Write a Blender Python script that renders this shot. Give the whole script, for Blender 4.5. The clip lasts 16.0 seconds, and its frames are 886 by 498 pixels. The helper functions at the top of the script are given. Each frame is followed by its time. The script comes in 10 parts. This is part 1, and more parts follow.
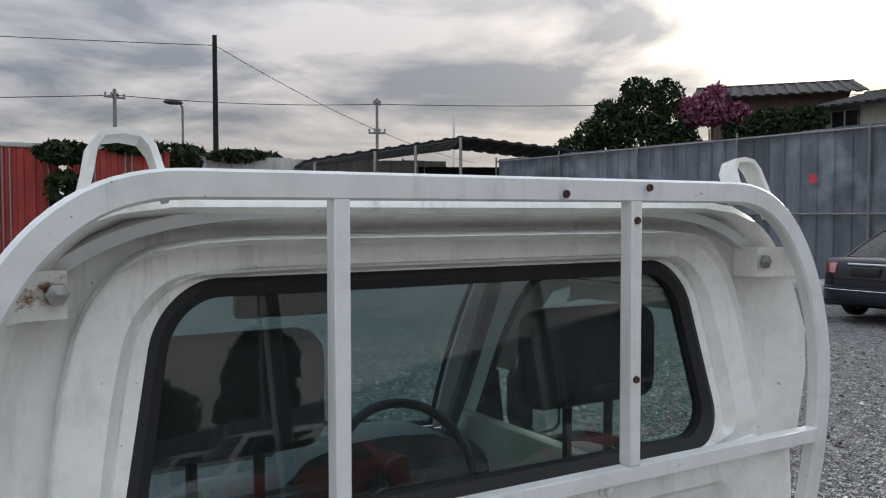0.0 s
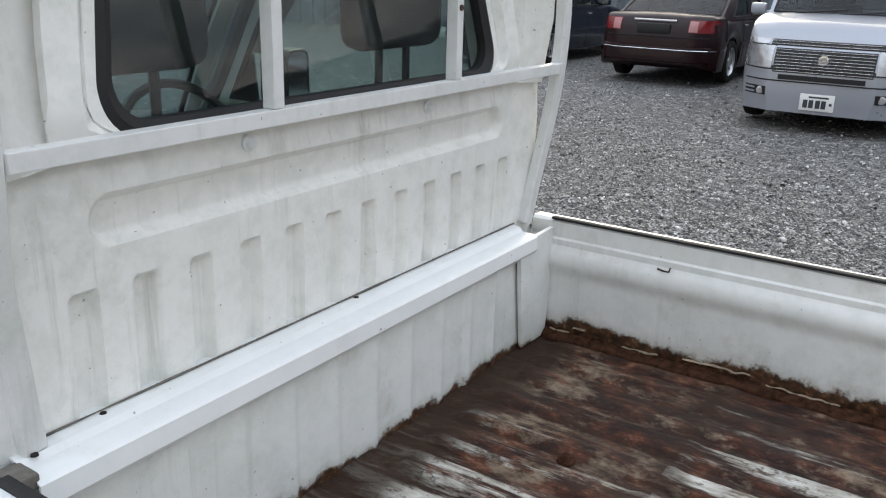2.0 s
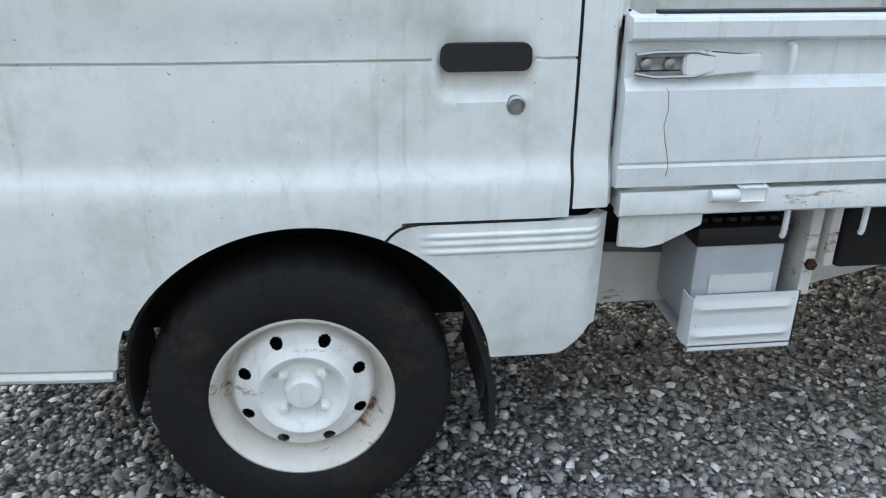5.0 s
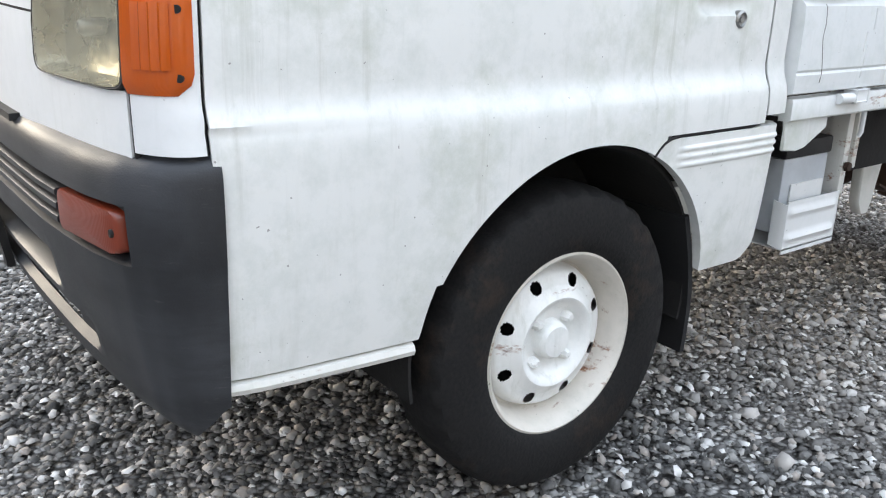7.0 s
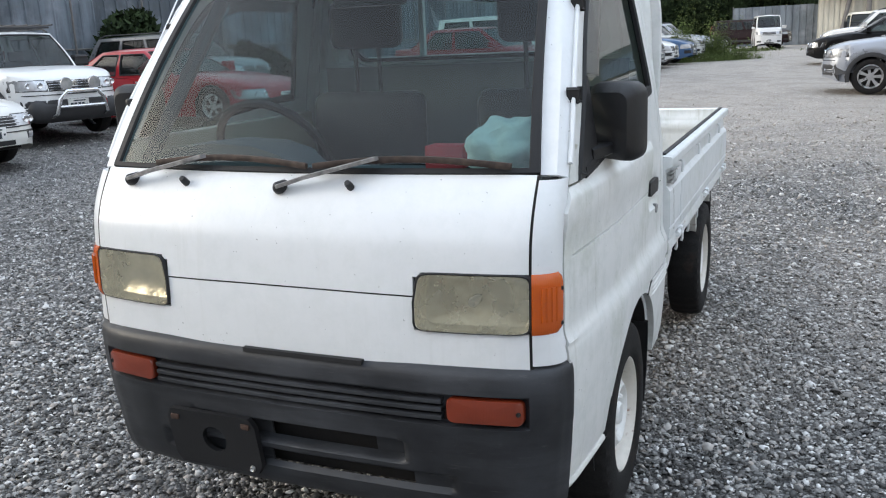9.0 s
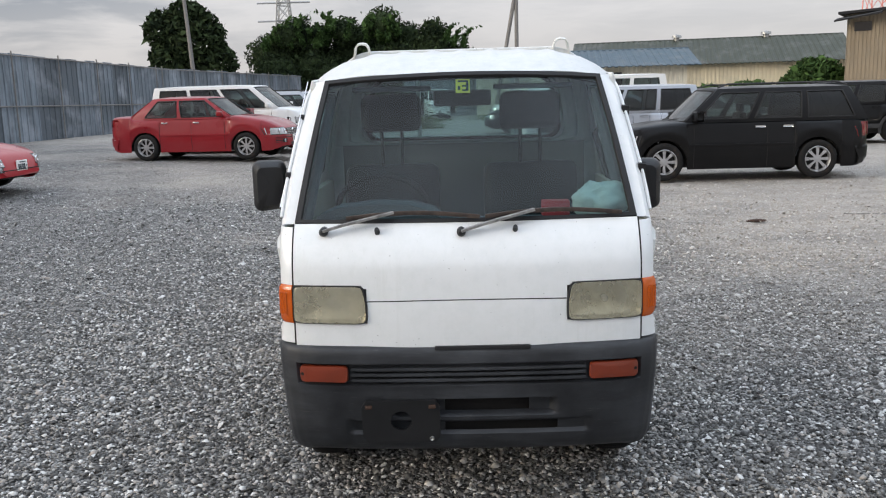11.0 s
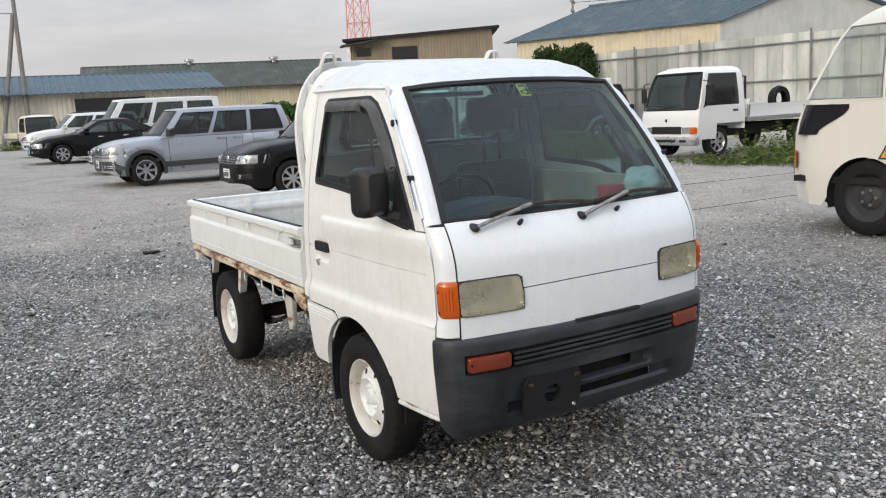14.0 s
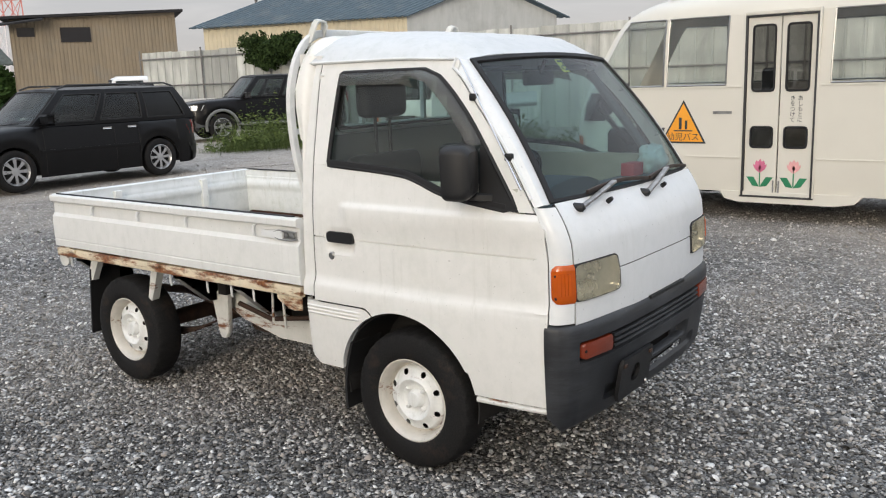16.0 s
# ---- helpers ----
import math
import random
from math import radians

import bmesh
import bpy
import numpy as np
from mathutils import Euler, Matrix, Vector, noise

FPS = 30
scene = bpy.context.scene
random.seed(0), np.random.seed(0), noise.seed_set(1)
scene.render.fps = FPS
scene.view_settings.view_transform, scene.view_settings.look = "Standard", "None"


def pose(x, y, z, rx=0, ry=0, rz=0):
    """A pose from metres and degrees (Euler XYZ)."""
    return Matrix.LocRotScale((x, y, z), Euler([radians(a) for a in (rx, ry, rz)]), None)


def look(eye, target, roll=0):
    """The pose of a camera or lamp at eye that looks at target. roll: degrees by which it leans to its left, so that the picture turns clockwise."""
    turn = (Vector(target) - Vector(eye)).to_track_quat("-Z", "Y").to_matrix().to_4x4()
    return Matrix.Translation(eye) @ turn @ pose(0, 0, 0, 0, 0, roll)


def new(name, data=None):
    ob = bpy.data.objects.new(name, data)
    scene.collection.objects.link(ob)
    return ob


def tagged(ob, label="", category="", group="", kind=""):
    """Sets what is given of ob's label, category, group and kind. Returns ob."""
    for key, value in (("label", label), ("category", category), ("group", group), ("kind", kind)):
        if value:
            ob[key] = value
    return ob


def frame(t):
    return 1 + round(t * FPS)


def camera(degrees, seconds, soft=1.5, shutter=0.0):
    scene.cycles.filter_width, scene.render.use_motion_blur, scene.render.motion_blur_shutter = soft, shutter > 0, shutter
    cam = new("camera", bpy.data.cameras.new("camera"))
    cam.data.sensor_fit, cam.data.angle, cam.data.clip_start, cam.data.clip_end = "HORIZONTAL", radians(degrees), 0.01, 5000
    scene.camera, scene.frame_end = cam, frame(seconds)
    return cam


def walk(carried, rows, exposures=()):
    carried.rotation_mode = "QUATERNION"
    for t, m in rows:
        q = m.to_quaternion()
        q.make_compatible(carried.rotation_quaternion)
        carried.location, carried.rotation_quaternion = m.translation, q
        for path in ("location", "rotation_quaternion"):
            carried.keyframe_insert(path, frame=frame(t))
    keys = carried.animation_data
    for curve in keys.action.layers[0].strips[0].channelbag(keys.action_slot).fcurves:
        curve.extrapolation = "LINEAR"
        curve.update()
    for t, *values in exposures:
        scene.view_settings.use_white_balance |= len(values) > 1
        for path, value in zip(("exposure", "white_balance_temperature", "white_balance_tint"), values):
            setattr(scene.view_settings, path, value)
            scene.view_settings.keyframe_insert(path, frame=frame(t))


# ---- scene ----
from mathutils.bvhtree import BVHTree

cam = camera(55.0, 16.0, soft=1.15)
PATH = [
    (0, (-0.629, -1.463, 1.665), (0.407, 0.245, 1.582), -0.1),
    (0.5, (-0.606, -1.478, 1.656), (0.621, 0.095, 1.511), -0.5),
    (1, (-0.669, -1.471, 1.611), (0.746, -0.109, 1.235), -0.4),
    (1.5, (-0.891, -1.449, 1.564), (0.653, -0.31, 1.002), 0.6),
    (2, (-1.064, -1.411, 1.497), (0.524, -0.369, 0.872), 1.6),
    (2.5, (-1.26, -1.255, 1.446), (0.382, -0.301, 0.821), 0.1),
    (3, (-1.477, -1.076, 1.408), (0.267, -0.37, 0.73), 0.3),
    (3.5, (-1.713, -0.849, 1.37), (0.124, -0.455, 0.684), 0.5),
    (4, (-1.799, -0.529, 1.327), (0.067, -0.345, 0.629), -0.4),
    (4.5, (-1.898, -0.262, 1.222), (-0.043, -0.342, 0.479), -0.4),
    (4.7, (-1.973, -0.188, 1.209), (-0.141, -0.328, 0.42), -0.1),
    (6.8, (-1.638, 0.862, 0.849), (-0.102, -0.235, 0.188), 3.3),
    (7, (-1.604, 0.98, 0.891), (-0.088, -0.163, 0.263), 1.7),
    (7.5, (-1.478, 1.27, 1.047), (-0.069, 0.004, 0.404), -1.0),
    (8, (-1.377, 1.61, 1.198), (-0.143, 0.142, 0.631), -2.6),
    (8.5, (-1.304, 1.984, 1.311), (-0.282, 0.336, 0.822), -3.0),
    (9, (-1.114, 2.309, 1.348), (-0.33, 0.53, 0.881), -2.6),
    (9.5, (-0.916, 2.671, 1.388), (-0.358, 0.804, 0.936), -1.4),
    (9.7, (-0.811, 2.831, 1.423), (-0.325, 0.938, 0.997), -1.9),
    (11.8, (0.548, 3.621, 1.484), (0.323, 1.661, 1.154), -1.1),
    (12, (0.689, 3.632, 1.48), (0.39, 1.681, 1.155), -1.5),
    (12.5, (1.082, 3.64, 1.489), (0.61, 1.722, 1.177), -3.0),
    (13, (1.422, 3.515, 1.468), (0.786, 1.646, 1.146), -3.9),
    (13.5, (1.757, 3.332, 1.469), (0.938, 1.54, 1.13), -3.4),
    (14, (2.123, 3.151, 1.489), (1.11, 1.459, 1.153), -3.0),
    (14.5, (2.397, 2.881, 1.477), (1.241, 1.285, 1.133), -2.0),
    (15, (2.668, 2.636, 1.467), (1.383, 1.143, 1.123), -2.2),
    (15.5, (2.895, 2.35, 1.467), (1.453, 1.012, 1.11), -2.4),
    (16, (3.041, 2.004, 1.488), (1.482, 0.813, 1.099), -2.0),
]
EXPOSURE = [(0.0, -0.42, 6450, 10), (0.5, -0.52, 6500, 10), (1.0, -0.32, 6650, 10), (1.5, -0.08, 6800, 10), (2.0, -0.02, 6650, 9), (3.0, -0.09, 6150, 7), (4.0, -0.03, 5850, 5), (4.7, 0.08, 5950, 5), (7.0, 0.58, 6450, 9), (7.5, 0.5, 6400, 9),
            (8.5, 0.0, 6150, 8), (9.0, 0.02, 6250, 8), (9.5, 0.06, 6500, 9), (12.0, -0.16, 6450, 9), (14.5, -0.15, 6450, 9), (16.0, -0.25, 6500, 9)]
walk(cam, [(t, look(eye, target, roll)) for t, eye, target, roll in PATH], EXPOSURE)

# ---- light ----
SUN_AZ, SUN_EL = 70.0, 15.0      # degrees from +y towards +x, and above the horizon
world = bpy.data.worlds.new("sky")
scene.world = world
world.use_nodes = True
wn, wl = world.node_tree.nodes, world.node_tree.links
wn.clear()
w_out, w_bg = wn.new("ShaderNodeOutputWorld"), wn.new("ShaderNodeBackground")
w_sky = wn.new("ShaderNodeTexSky")
w_sky.sky_type, w_sky.sun_disc = "NISHITA", False
w_sky.sun_elevation, w_sky.sun_rotation = radians(SUN_EL), radians(SUN_AZ)
w_sky.air_density, w_sky.dust_density, w_sky.ozone_density = 1.0, 2.0, 1.5
w_tc = wn.new("ShaderNodeTexCoord")
w_sep = wn.new("ShaderNodeSeparateXYZ")
wl.new(w_tc.outputs["Generated"], w_sep.inputs[0])


def w_math(op, a, b=None, c=None, clamp=False):
    n = wn.new("ShaderNodeMath")
    n.operation, n.use_clamp = op, clamp
    for i, v in enumerate((a, b, c)):
        if v is None:
            continue
        if isinstance(v, (int, float)):
            n.inputs[i].default_value = v
        else:
            wl.new(v, n.inputs[i])
    return n.outputs[0]


# flat cloud deck: direction projected on a plane overhead
w_h = w_math("ADD", w_math("MAXIMUM", w_sep.outputs[2], 0.0), 0.12)
w_comb = wn.new("ShaderNodeCombineXYZ")
wl.new(w_math("DIVIDE", w_sep.outputs[0], w_h), w_comb.inputs[0])
wl.new(w_math("DIVIDE", w_sep.outputs[1], w_h), w_comb.inputs[1])
w_noise = wn.new("ShaderNodeTexNoise")
w_noise.inputs["Scale"].default_value, w_noise.inputs["Detail"].default_value = 1.15, 7.0
w_noise.inputs["Roughness"].default_value, w_noise.inputs["Distortion"].default_value = 0.55, 0.35
wl.new(w_comb.outputs[0], w_noise.inputs["Vector"])
w_ramp = wn.new("ShaderNodeValToRGB")
w_ramp.color_ramp.elements[0].position, w_ramp.color_ramp.elements[1].position = 0.40, 0.60
w_ramp.color_ramp.elements[0].color = (0.0, 0.0, 0.0, 1)
w_ramp.color_ramp.elements[1].color = (1, 1, 1, 1)
wl.new(w_noise.outputs["Fac"], w_ramp.inputs[0])
# how far the view turns to the sun
sun_dir = Vector((math.sin(radians(SUN_AZ)) * math.cos(radians(SUN_EL)), math.cos(radians(SUN_AZ)) * math.cos(radians(SUN_EL)), math.sin(radians(SUN_EL))))
w_dot = wn.new("ShaderNodeVectorMath")
w_dot.operation = "DOT_PRODUCT"
wl.new(w_tc.outputs["Generated"], w_dot.inputs[0])
w_dot.inputs[1].default_value = sun_dir
w_side = w_math("MULTIPLY_ADD", w_dot.outputs["Value"], 0.5, 0.5, True)
w_glow = w_math("POWER", w_side, 5.0)


def w_mix(fac, a, b, kind="MIX"):
    n = wn.new("ShaderNodeMix")
    n.data_type, n.blend_type, n.clamp_factor = "RGBA", kind, kind != "ADD"
    for i, v in ((0, fac), (6, a), (7, b)):
        if isinstance(v, (int, float)):
            n.inputs[i].default_value = v
        elif isinstance(v, tuple):
            n.inputs[i].default_value = (*v, 1)
        else:
            wl.new(v, n.inputs[i])
    return n.outputs[2]


w_high = w_math("POWER", w_math("MAXIMUM", w_sep.outputs[2], 0.0), 0.55)
w_clear_far = w_mix(w_high, (1.06, 0.99, 0.96), (0.52, 0.61, 0.73))
w_clear_sun = w_mix(w_high, (1.12, 0.90, 0.74), (0.72, 0.75, 0.82))
w_clear = w_mix(w_glow, w_clear_far, w_clear_sun)
w_cloud_dark = w_mix(w_glow, (0.30, 0.335, 0.40), (0.42, 0.42, 0.46))
w_cloud = w_mix(w_ramp.outputs["Color"], w_cloud_dark, w_clear)
w_low = w_math("MULTIPLY", w_sep.outputs[2], 9.0, None, True)
# the cloud thins out away from the sun
w_thin = w_math("MULTIPLY_ADD", w_side, 3.2, -1.15, True)
w_deck = w_mix(w_math("MULTIPLY", w_low, w_math("MULTIPLY_ADD", w_thin, 0.75, 0.25)), w_clear, w_cloud)
# the low sun lights up the broken cloud round it
w_halo = w_math("MULTIPLY", w_math("POWER", w_side, 42.0), w_math("MULTIPLY_ADD", w_ramp.outputs["Color"], 2.4, 0.8))
w_deck = w_mix(w_halo, w_deck, (1.9, 1.74, 1.42), "ADD")
w_scaled = w_mix(1.0, w_sky.outputs["Color"], (0.09, 0.09, 0.09), "MULTIPLY")
w_all = w_mix(0.85, w_scaled, w_deck)
# an overcast sky is brightest overhead
w_zen = w_math("MULTIPLY_ADD", w_math("POWER", w_math("MAXIMUM", w_sep.outputs[2], 0.0), 1.3), 3.4, 0.80)
w_vm = wn.new("ShaderNodeVectorMath")
w_vm.operation = "SCALE"
wl.new(w_all, w_vm.inputs[0])
wl.new(w_zen, w_vm.inputs["Scale"])
w_all = w_vm.outputs[0]
wl.new(w_all, w_bg.inputs["Color"])
w_bg.inputs["Strength"].default_value = 1.0
wl.new(w_bg.outputs[0], w_out.inputs[0])

sun = new("sun", bpy.data.lights.new("sun", "SUN"))
sun.data.energy, sun.data.angle, sun.data.color = 1.0, radians(12), (1.0, 0.86, 0.7)
sun.matrix_world = look(sun_dir * 30, (0, 0, 0))


# ---- materials ----
def nodes_of(name):
    m = bpy.data.materials.new(name)
    m.use_nodes = True
    t = m.node_tree
    return m, t, t.nodes["Principled BSDF"]


def link(t, a, b):
    t.links.new(a, b)


def setv(node, **kw):
    for k, v in kw.items():
        node.inputs[k.replace("_", " ")].default_value = v
    return node


def coords(t, scale=(1, 1, 1), kind="Object"):
    tc, mp = t.nodes.new("ShaderNodeTexCoord"), t.nodes.new("ShaderNodeMapping")
    link(t, tc.outputs[kind], mp.inputs[0])
    mp.inputs["Scale"].default_value = scale
    return mp.outputs[0]


def noise_tex(t, vec, scale, detail=4.0, rough=0.55):
    n = t.nodes.new("ShaderNodeTexNoise")
    setv(n, Scale=scale, Detail=detail, Roughness=rough)
    if vec is not None:
        link(t, vec, n.inputs["Vector"])
    return n


def ramp(t, fac, stops):
    n = t.nodes.new("ShaderNodeValToRGB")
    e = n.color_ramp.elements
    while len(e) < len(stops):
        e.new(0.5)
    for el, (p, c) in zip(e, stops):
        el.position = p
        el.color = (*c, 1) if isinstance(c, tuple) else (c, c, c, 1)
    link(t, fac, n.inputs[0])
    return n.outputs[0]


def mixc(t, fac, a, b, kind="MIX"):
    n = t.nodes.new("ShaderNodeMix")
    n.data_type, n.blend_type = "RGBA", kind
    for i, v in ((0, fac), (6, a), (7, b)):
        if isinstance(v, (int, float)):
            n.inputs[i].default_value = v
        elif isinstance(v, tuple):
            n.inputs[i].default_value = (*v, 1)
        else:
            link(t, v, n.inputs[i])
    return n.outputs[2]


def bump(t, bsdf, height, strength=0.2, dist=0.01):
    b = t.nodes.new("ShaderNodeBump")
    setv(b, Strength=strength, Distance=dist)
    link(t, height, b.inputs["Height"])
    link(t, b.outputs[0], bsdf.inputs["Normal"])


def mat_plain(name, color, rough=0.5, metal=0.0, vary=0.12, scale=6.0, bumps=0.0, bscale=60.0, coat=0.0, kind="Object"):
    """A surface with blotches at one scale and grain at another."""
    m, t, b = nodes_of(name)
    v = coords(t, kind=kind)
    n1, n2 = noise_tex(t, v, scale, 5), noise_tex(t, v, bscale, 3)
    dark = tuple(c * (1 - vary) for c in color)
    light = tuple(min(1.0, c * (1 + vary)) for c in color)
    c1 = ramp(t, n1.outputs[0], [(0.3, dark), (0.7, light)])
    c2 = mixc(t, 0.25 * min(1.0, vary * 4), c1, ramp(t, n2.outputs[0], [(0.35, tuple(c * 0.7 for c in color)), (0.65, light)]))
    link(t, c2, b.inputs["Base Color"])
    r = ramp(t, n1.outputs[0], [(0.3, max(0.0, rough - 0.06)), (0.7, min(1.0, rough + 0.08))])
    link(t, r, b.inputs["Roughness"])
    setv(b, Metallic=metal)
    if coat:
        setv(b, Coat_Weight=coat, Coat_Roughness=0.05)
    if bumps:
        bump(t, b, n2.outputs[0], bumps, 0.004)
    return m


def mat_old_white(name, tone=(0.77, 0.775, 0.755), grime=0.55, rust=0.0, algae=0.55, foot=None, mottle=0.5):
    """Weathered white paint: rain streaks, mottling, specks, algae; rust in patches, or creeping up from the foot z0 to z1."""
    m, t, b = nodes_of(name)
    v = coords(t)
    streak = noise_tex(t, coords(t, (22, 22, 0.9)), 1.5, 7, 0.68)
    blot = noise_tex(t, v, 2.3, 6, 0.6)
    mott = noise_tex(t, v, 17, 7, 0.72)
    fine = noise_tex(t, v, 70, 3)
    speck = noise_tex(t, v, 120, 1, 0.4)
    gate = noise_tex(t, v, 3.4, 4, 0.55)
    c = mixc(t, ramp(t, blot.outputs[0], [(0.35, 0.0), (0.75, 0.45)]), tone, tuple(x * 0.88 for x in tone))
    c = mixc(t, ramp(t, mott.outputs[0], [(0.44, 0.0), (0.72, mottle)]), c, (tone[0] * 0.70, tone[1] * 0.74, tone[2] * 0.71))
    s1 = mixc(t, 1.0, ramp(t, streak.outputs[0], [(0.54, 0.0), (0.80, min(1.0, grime * 1.2))]), ramp(t, gate.outputs[0], [(0.38, 0.1), (0.60, 1.0)]), "MULTIPLY")
    c = mixc(t, s1, c, (0.40, 0.40, 0.34))
    al = noise_tex(t, v, 3.1, 8, 0.74)
    c = mixc(t, ramp(t, al.outputs[0], [(0.53, 0.0), (0.74, algae)]), c, (0.36, 0.40, 0.29))
    c = mixc(t, ramp(t, speck.outputs[0], [(0.785, 0.0), (0.80, 0.6)]), c, (0.10, 0.09, 0.08))
    rc = ramp(t, fine.outputs[0], [(0.3, (0.09, 0.030, 0.013)), (0.55, (0.23, 0.085, 0.030)), (0.75, (0.42, 0.23, 0.10))])
    if rust:
        ru = noise_tex(t, coords(t, (3, 1.2, 5)), 2.4, 9, 0.74)
        c = mixc(t, ramp(t, ru.outputs[0], [(0.60 - 0.18 * rust, 0.0), (0.66 - 0.16 * rust, 1.0)]), c, rc)
    if foot:
        sp = t.nodes.new("ShaderNodeSeparateXYZ")
        link(t, v, sp.inputs[0])
        rg = noise_tex(t, v, 7.0, 8, 0.72)
        mr = t.nodes.new("ShaderNodeMapRange")
        setv(mr, From_Min=foot[0], From_Max=foot[1], To_Min=0.38, To_Max=-0.02)
        link(t, sp.outputs[2], mr.inputs[0])
        ad = t.nodes.new("ShaderNodeMath")
        link(t, mr.outputs[0], ad.inputs[0])
        link(t, rg.outputs[0], ad.inputs[1])
        grime_c = ramp(t, fine.outputs[0], [(0.30, (0.020, 0.013, 0.009)), (0.52, (0.062, 0.030, 0.016)), (0.66, (0.15, 0.075, 0.035)), (0.78, (0.34, 0.29, 0.22))])
        c = mixc(t, ramp(t, ad.outputs[0], [(0.52, 0.0), (0.66, 0.30)]), c, (0.30, 0.27, 0.20))
        c = mixc(t, ramp(t, ad.outputs[0], [(0.66, 0.0), (0.74, 1.0)]), c, grime_c)
    link(t, c, b.inputs["Base Color"])
    link(t, ramp(t, blot.outputs[0], [(0.3, 0.30), (0.7, 0.48)]), b.inputs["Roughness"])
    setv(b, Coat_Weight=0.15, Coat_Roughness=0.25)
    bump(t, b, mott.outputs[0], 0.035, 0.004)
    return m


def mat_paint(name, color, rough=0.28, metal=0.0, coat=0.6, dust=0.03):
    """Car paint with a film of dust."""
    m, t, b = nodes_of(name)
    v = coords(t)
    n1, n2 = noise_tex(t, v, 2.2, 6, 0.6), noise_tex(t, v, 140, 2)
    c = mixc(t, ramp(t, n1.outputs[0], [(0.35, 0.0), (0.8, dust)]), color, (0.42, 0.40, 0.37))
    c = mixc(t, ramp(t, n2.outputs[0], [(0.45, 0.0), (0.7, 0.012)]), c, (0.5, 0.48, 0.45))
    link(t, c, b.inputs["Base Color"])
    link(t, ramp(t, n1.outputs[0], [(0.3, rough - 0.05), (0.75, rough + 0.2)]), b.inputs["Roughness"])
    setv(b, Metallic=metal, Coat_Weight=coat, Coat_Roughness=0.03, Specular_IOR_Level=0.15)
    return m


def mat_faded(name, dark, light):
    """Sun-bleached moulded plastic: blotches, wiped streaks and pale scuffs."""
    m, t, b = nodes_of(name)
    v = coords(t)
    n1, n2 = noise_tex(t, v, 3.2, 6, 0.6), noise_tex(t, coords(t, (3, 3, 16)), 1.6, 6, 0.65)
    n3, n4 = noise_tex(t, v, 380, 2), noise_tex(t, coords(t, (5, 5, 40)), 3.0, 5, 0.7)
    c = ramp(t, n1.outputs[0], [(0.34, dark), (0.62, light)])
    c = mixc(t, ramp(t, n2.outputs[0], [(0.42, 0.0), (0.66, 0.65)]), c, dark)
    c = mixc(t, ramp(t, n4.outputs[0], [(0.62, 0.0), (0.74, 0.35)]), c, (0.16, 0.155, 0.145))
    link(t, c, b.inputs["Base Color"])
    link(t, ramp(t, n1.outputs[0], [(0.3, 0.38), (0.7, 0.62)]), b.inputs["Roughness"])
    bump(t, b, n3.outputs[0], 0.12, 0.004)
    return m


def mat_glass(name, tint=(0.75, 0.85, 0.82), rough=0.0, dirt=0.10, ior=1.55, haze=(0.45, 0.46, 0.43), least=0.2):
    """Thin pane: mostly see-through, mirror-like at a slant, with some dirt."""
    m, t, b = nodes_of(name)
    t.nodes.remove(b)
    out = t.nodes["Material Output"]
    tr, gl, di = t.nodes.new("ShaderNodeBsdfTransparent"), t.nodes.new("ShaderNodeBsdfGlossy"), t.nodes.new("ShaderNodeBsdfDiffuse")
    tr.inputs["Color"].default_value = (*tint, 1)
    gl.inputs["Roughness"].default_value = rough + 0.01
    di.inputs["Color"].default_value = (*haze, 1)
    lw = t.nodes.new("ShaderNodeLayerWeight")
    lw.inputs["Blend"].default_value = 0.5
    pw, fr = t.nodes.new("ShaderNodeMath"), t.nodes.new("ShaderNodeMath")
    pw.operation, fr.operation = "POWER", "MULTIPLY_ADD"
    link(t, lw.outputs["Facing"], pw.inputs[0])
    pw.inputs[1].default_value = 5.0
    f0 = 1.5 * ((ior - 1) / (ior + 1)) ** 2
    link(t, pw.outputs[0], fr.inputs[0])
    fr.inputs[1].default_value, fr.inputs[2].default_value = 0.9 - f0, f0
    mx, mx2 = t.nodes.new("ShaderNodeMixShader"), t.nodes.new("ShaderNodeMixShader")
    link(t, fr.outputs[0], mx.inputs[0])
    link(t, tr.outputs[0], mx.inputs[1])
    link(t, gl.outputs[0], mx.inputs[2])
    n = noise_tex(t, coords(t), 3.5, 5, 0.65)
    link(t, ramp(t, n.outputs[0], [(0.4, dirt * least), (0.75, dirt)]), mx2.inputs[0])
    link(t, mx.outputs[0], mx2.inputs[1])
    link(t, di.outputs[0], mx2.inputs[2])
    link(t, mx2.outputs[0], out.inputs[0])
    return m


def mat_lens(name, color, rough=0.25, trans=0.0):
    m, t, b = nodes_of(name)
    v = coords(t, (90, 1, 30))
    n = noise_tex(t, coords(t), 9, 4)
    c = ramp(t, n.outputs[0], [(0.3, tuple(x * 0.8 for x in color)), (0.7, color)])
    link(t, c, b.inputs["Base Color"])
    setv(b, Roughness=rough, Transmission_Weight=trans, IOR=1.45, Coat_Weight=0.5, Coat_Roughness=0.15)
    w = t.nodes.new("ShaderNodeTexWave")
    link(t, v, w.inputs[0])
    setv(w, Scale=1.0)
    bump(t, b, w.outputs["Fac"], 0.12, 0.002)
    return m


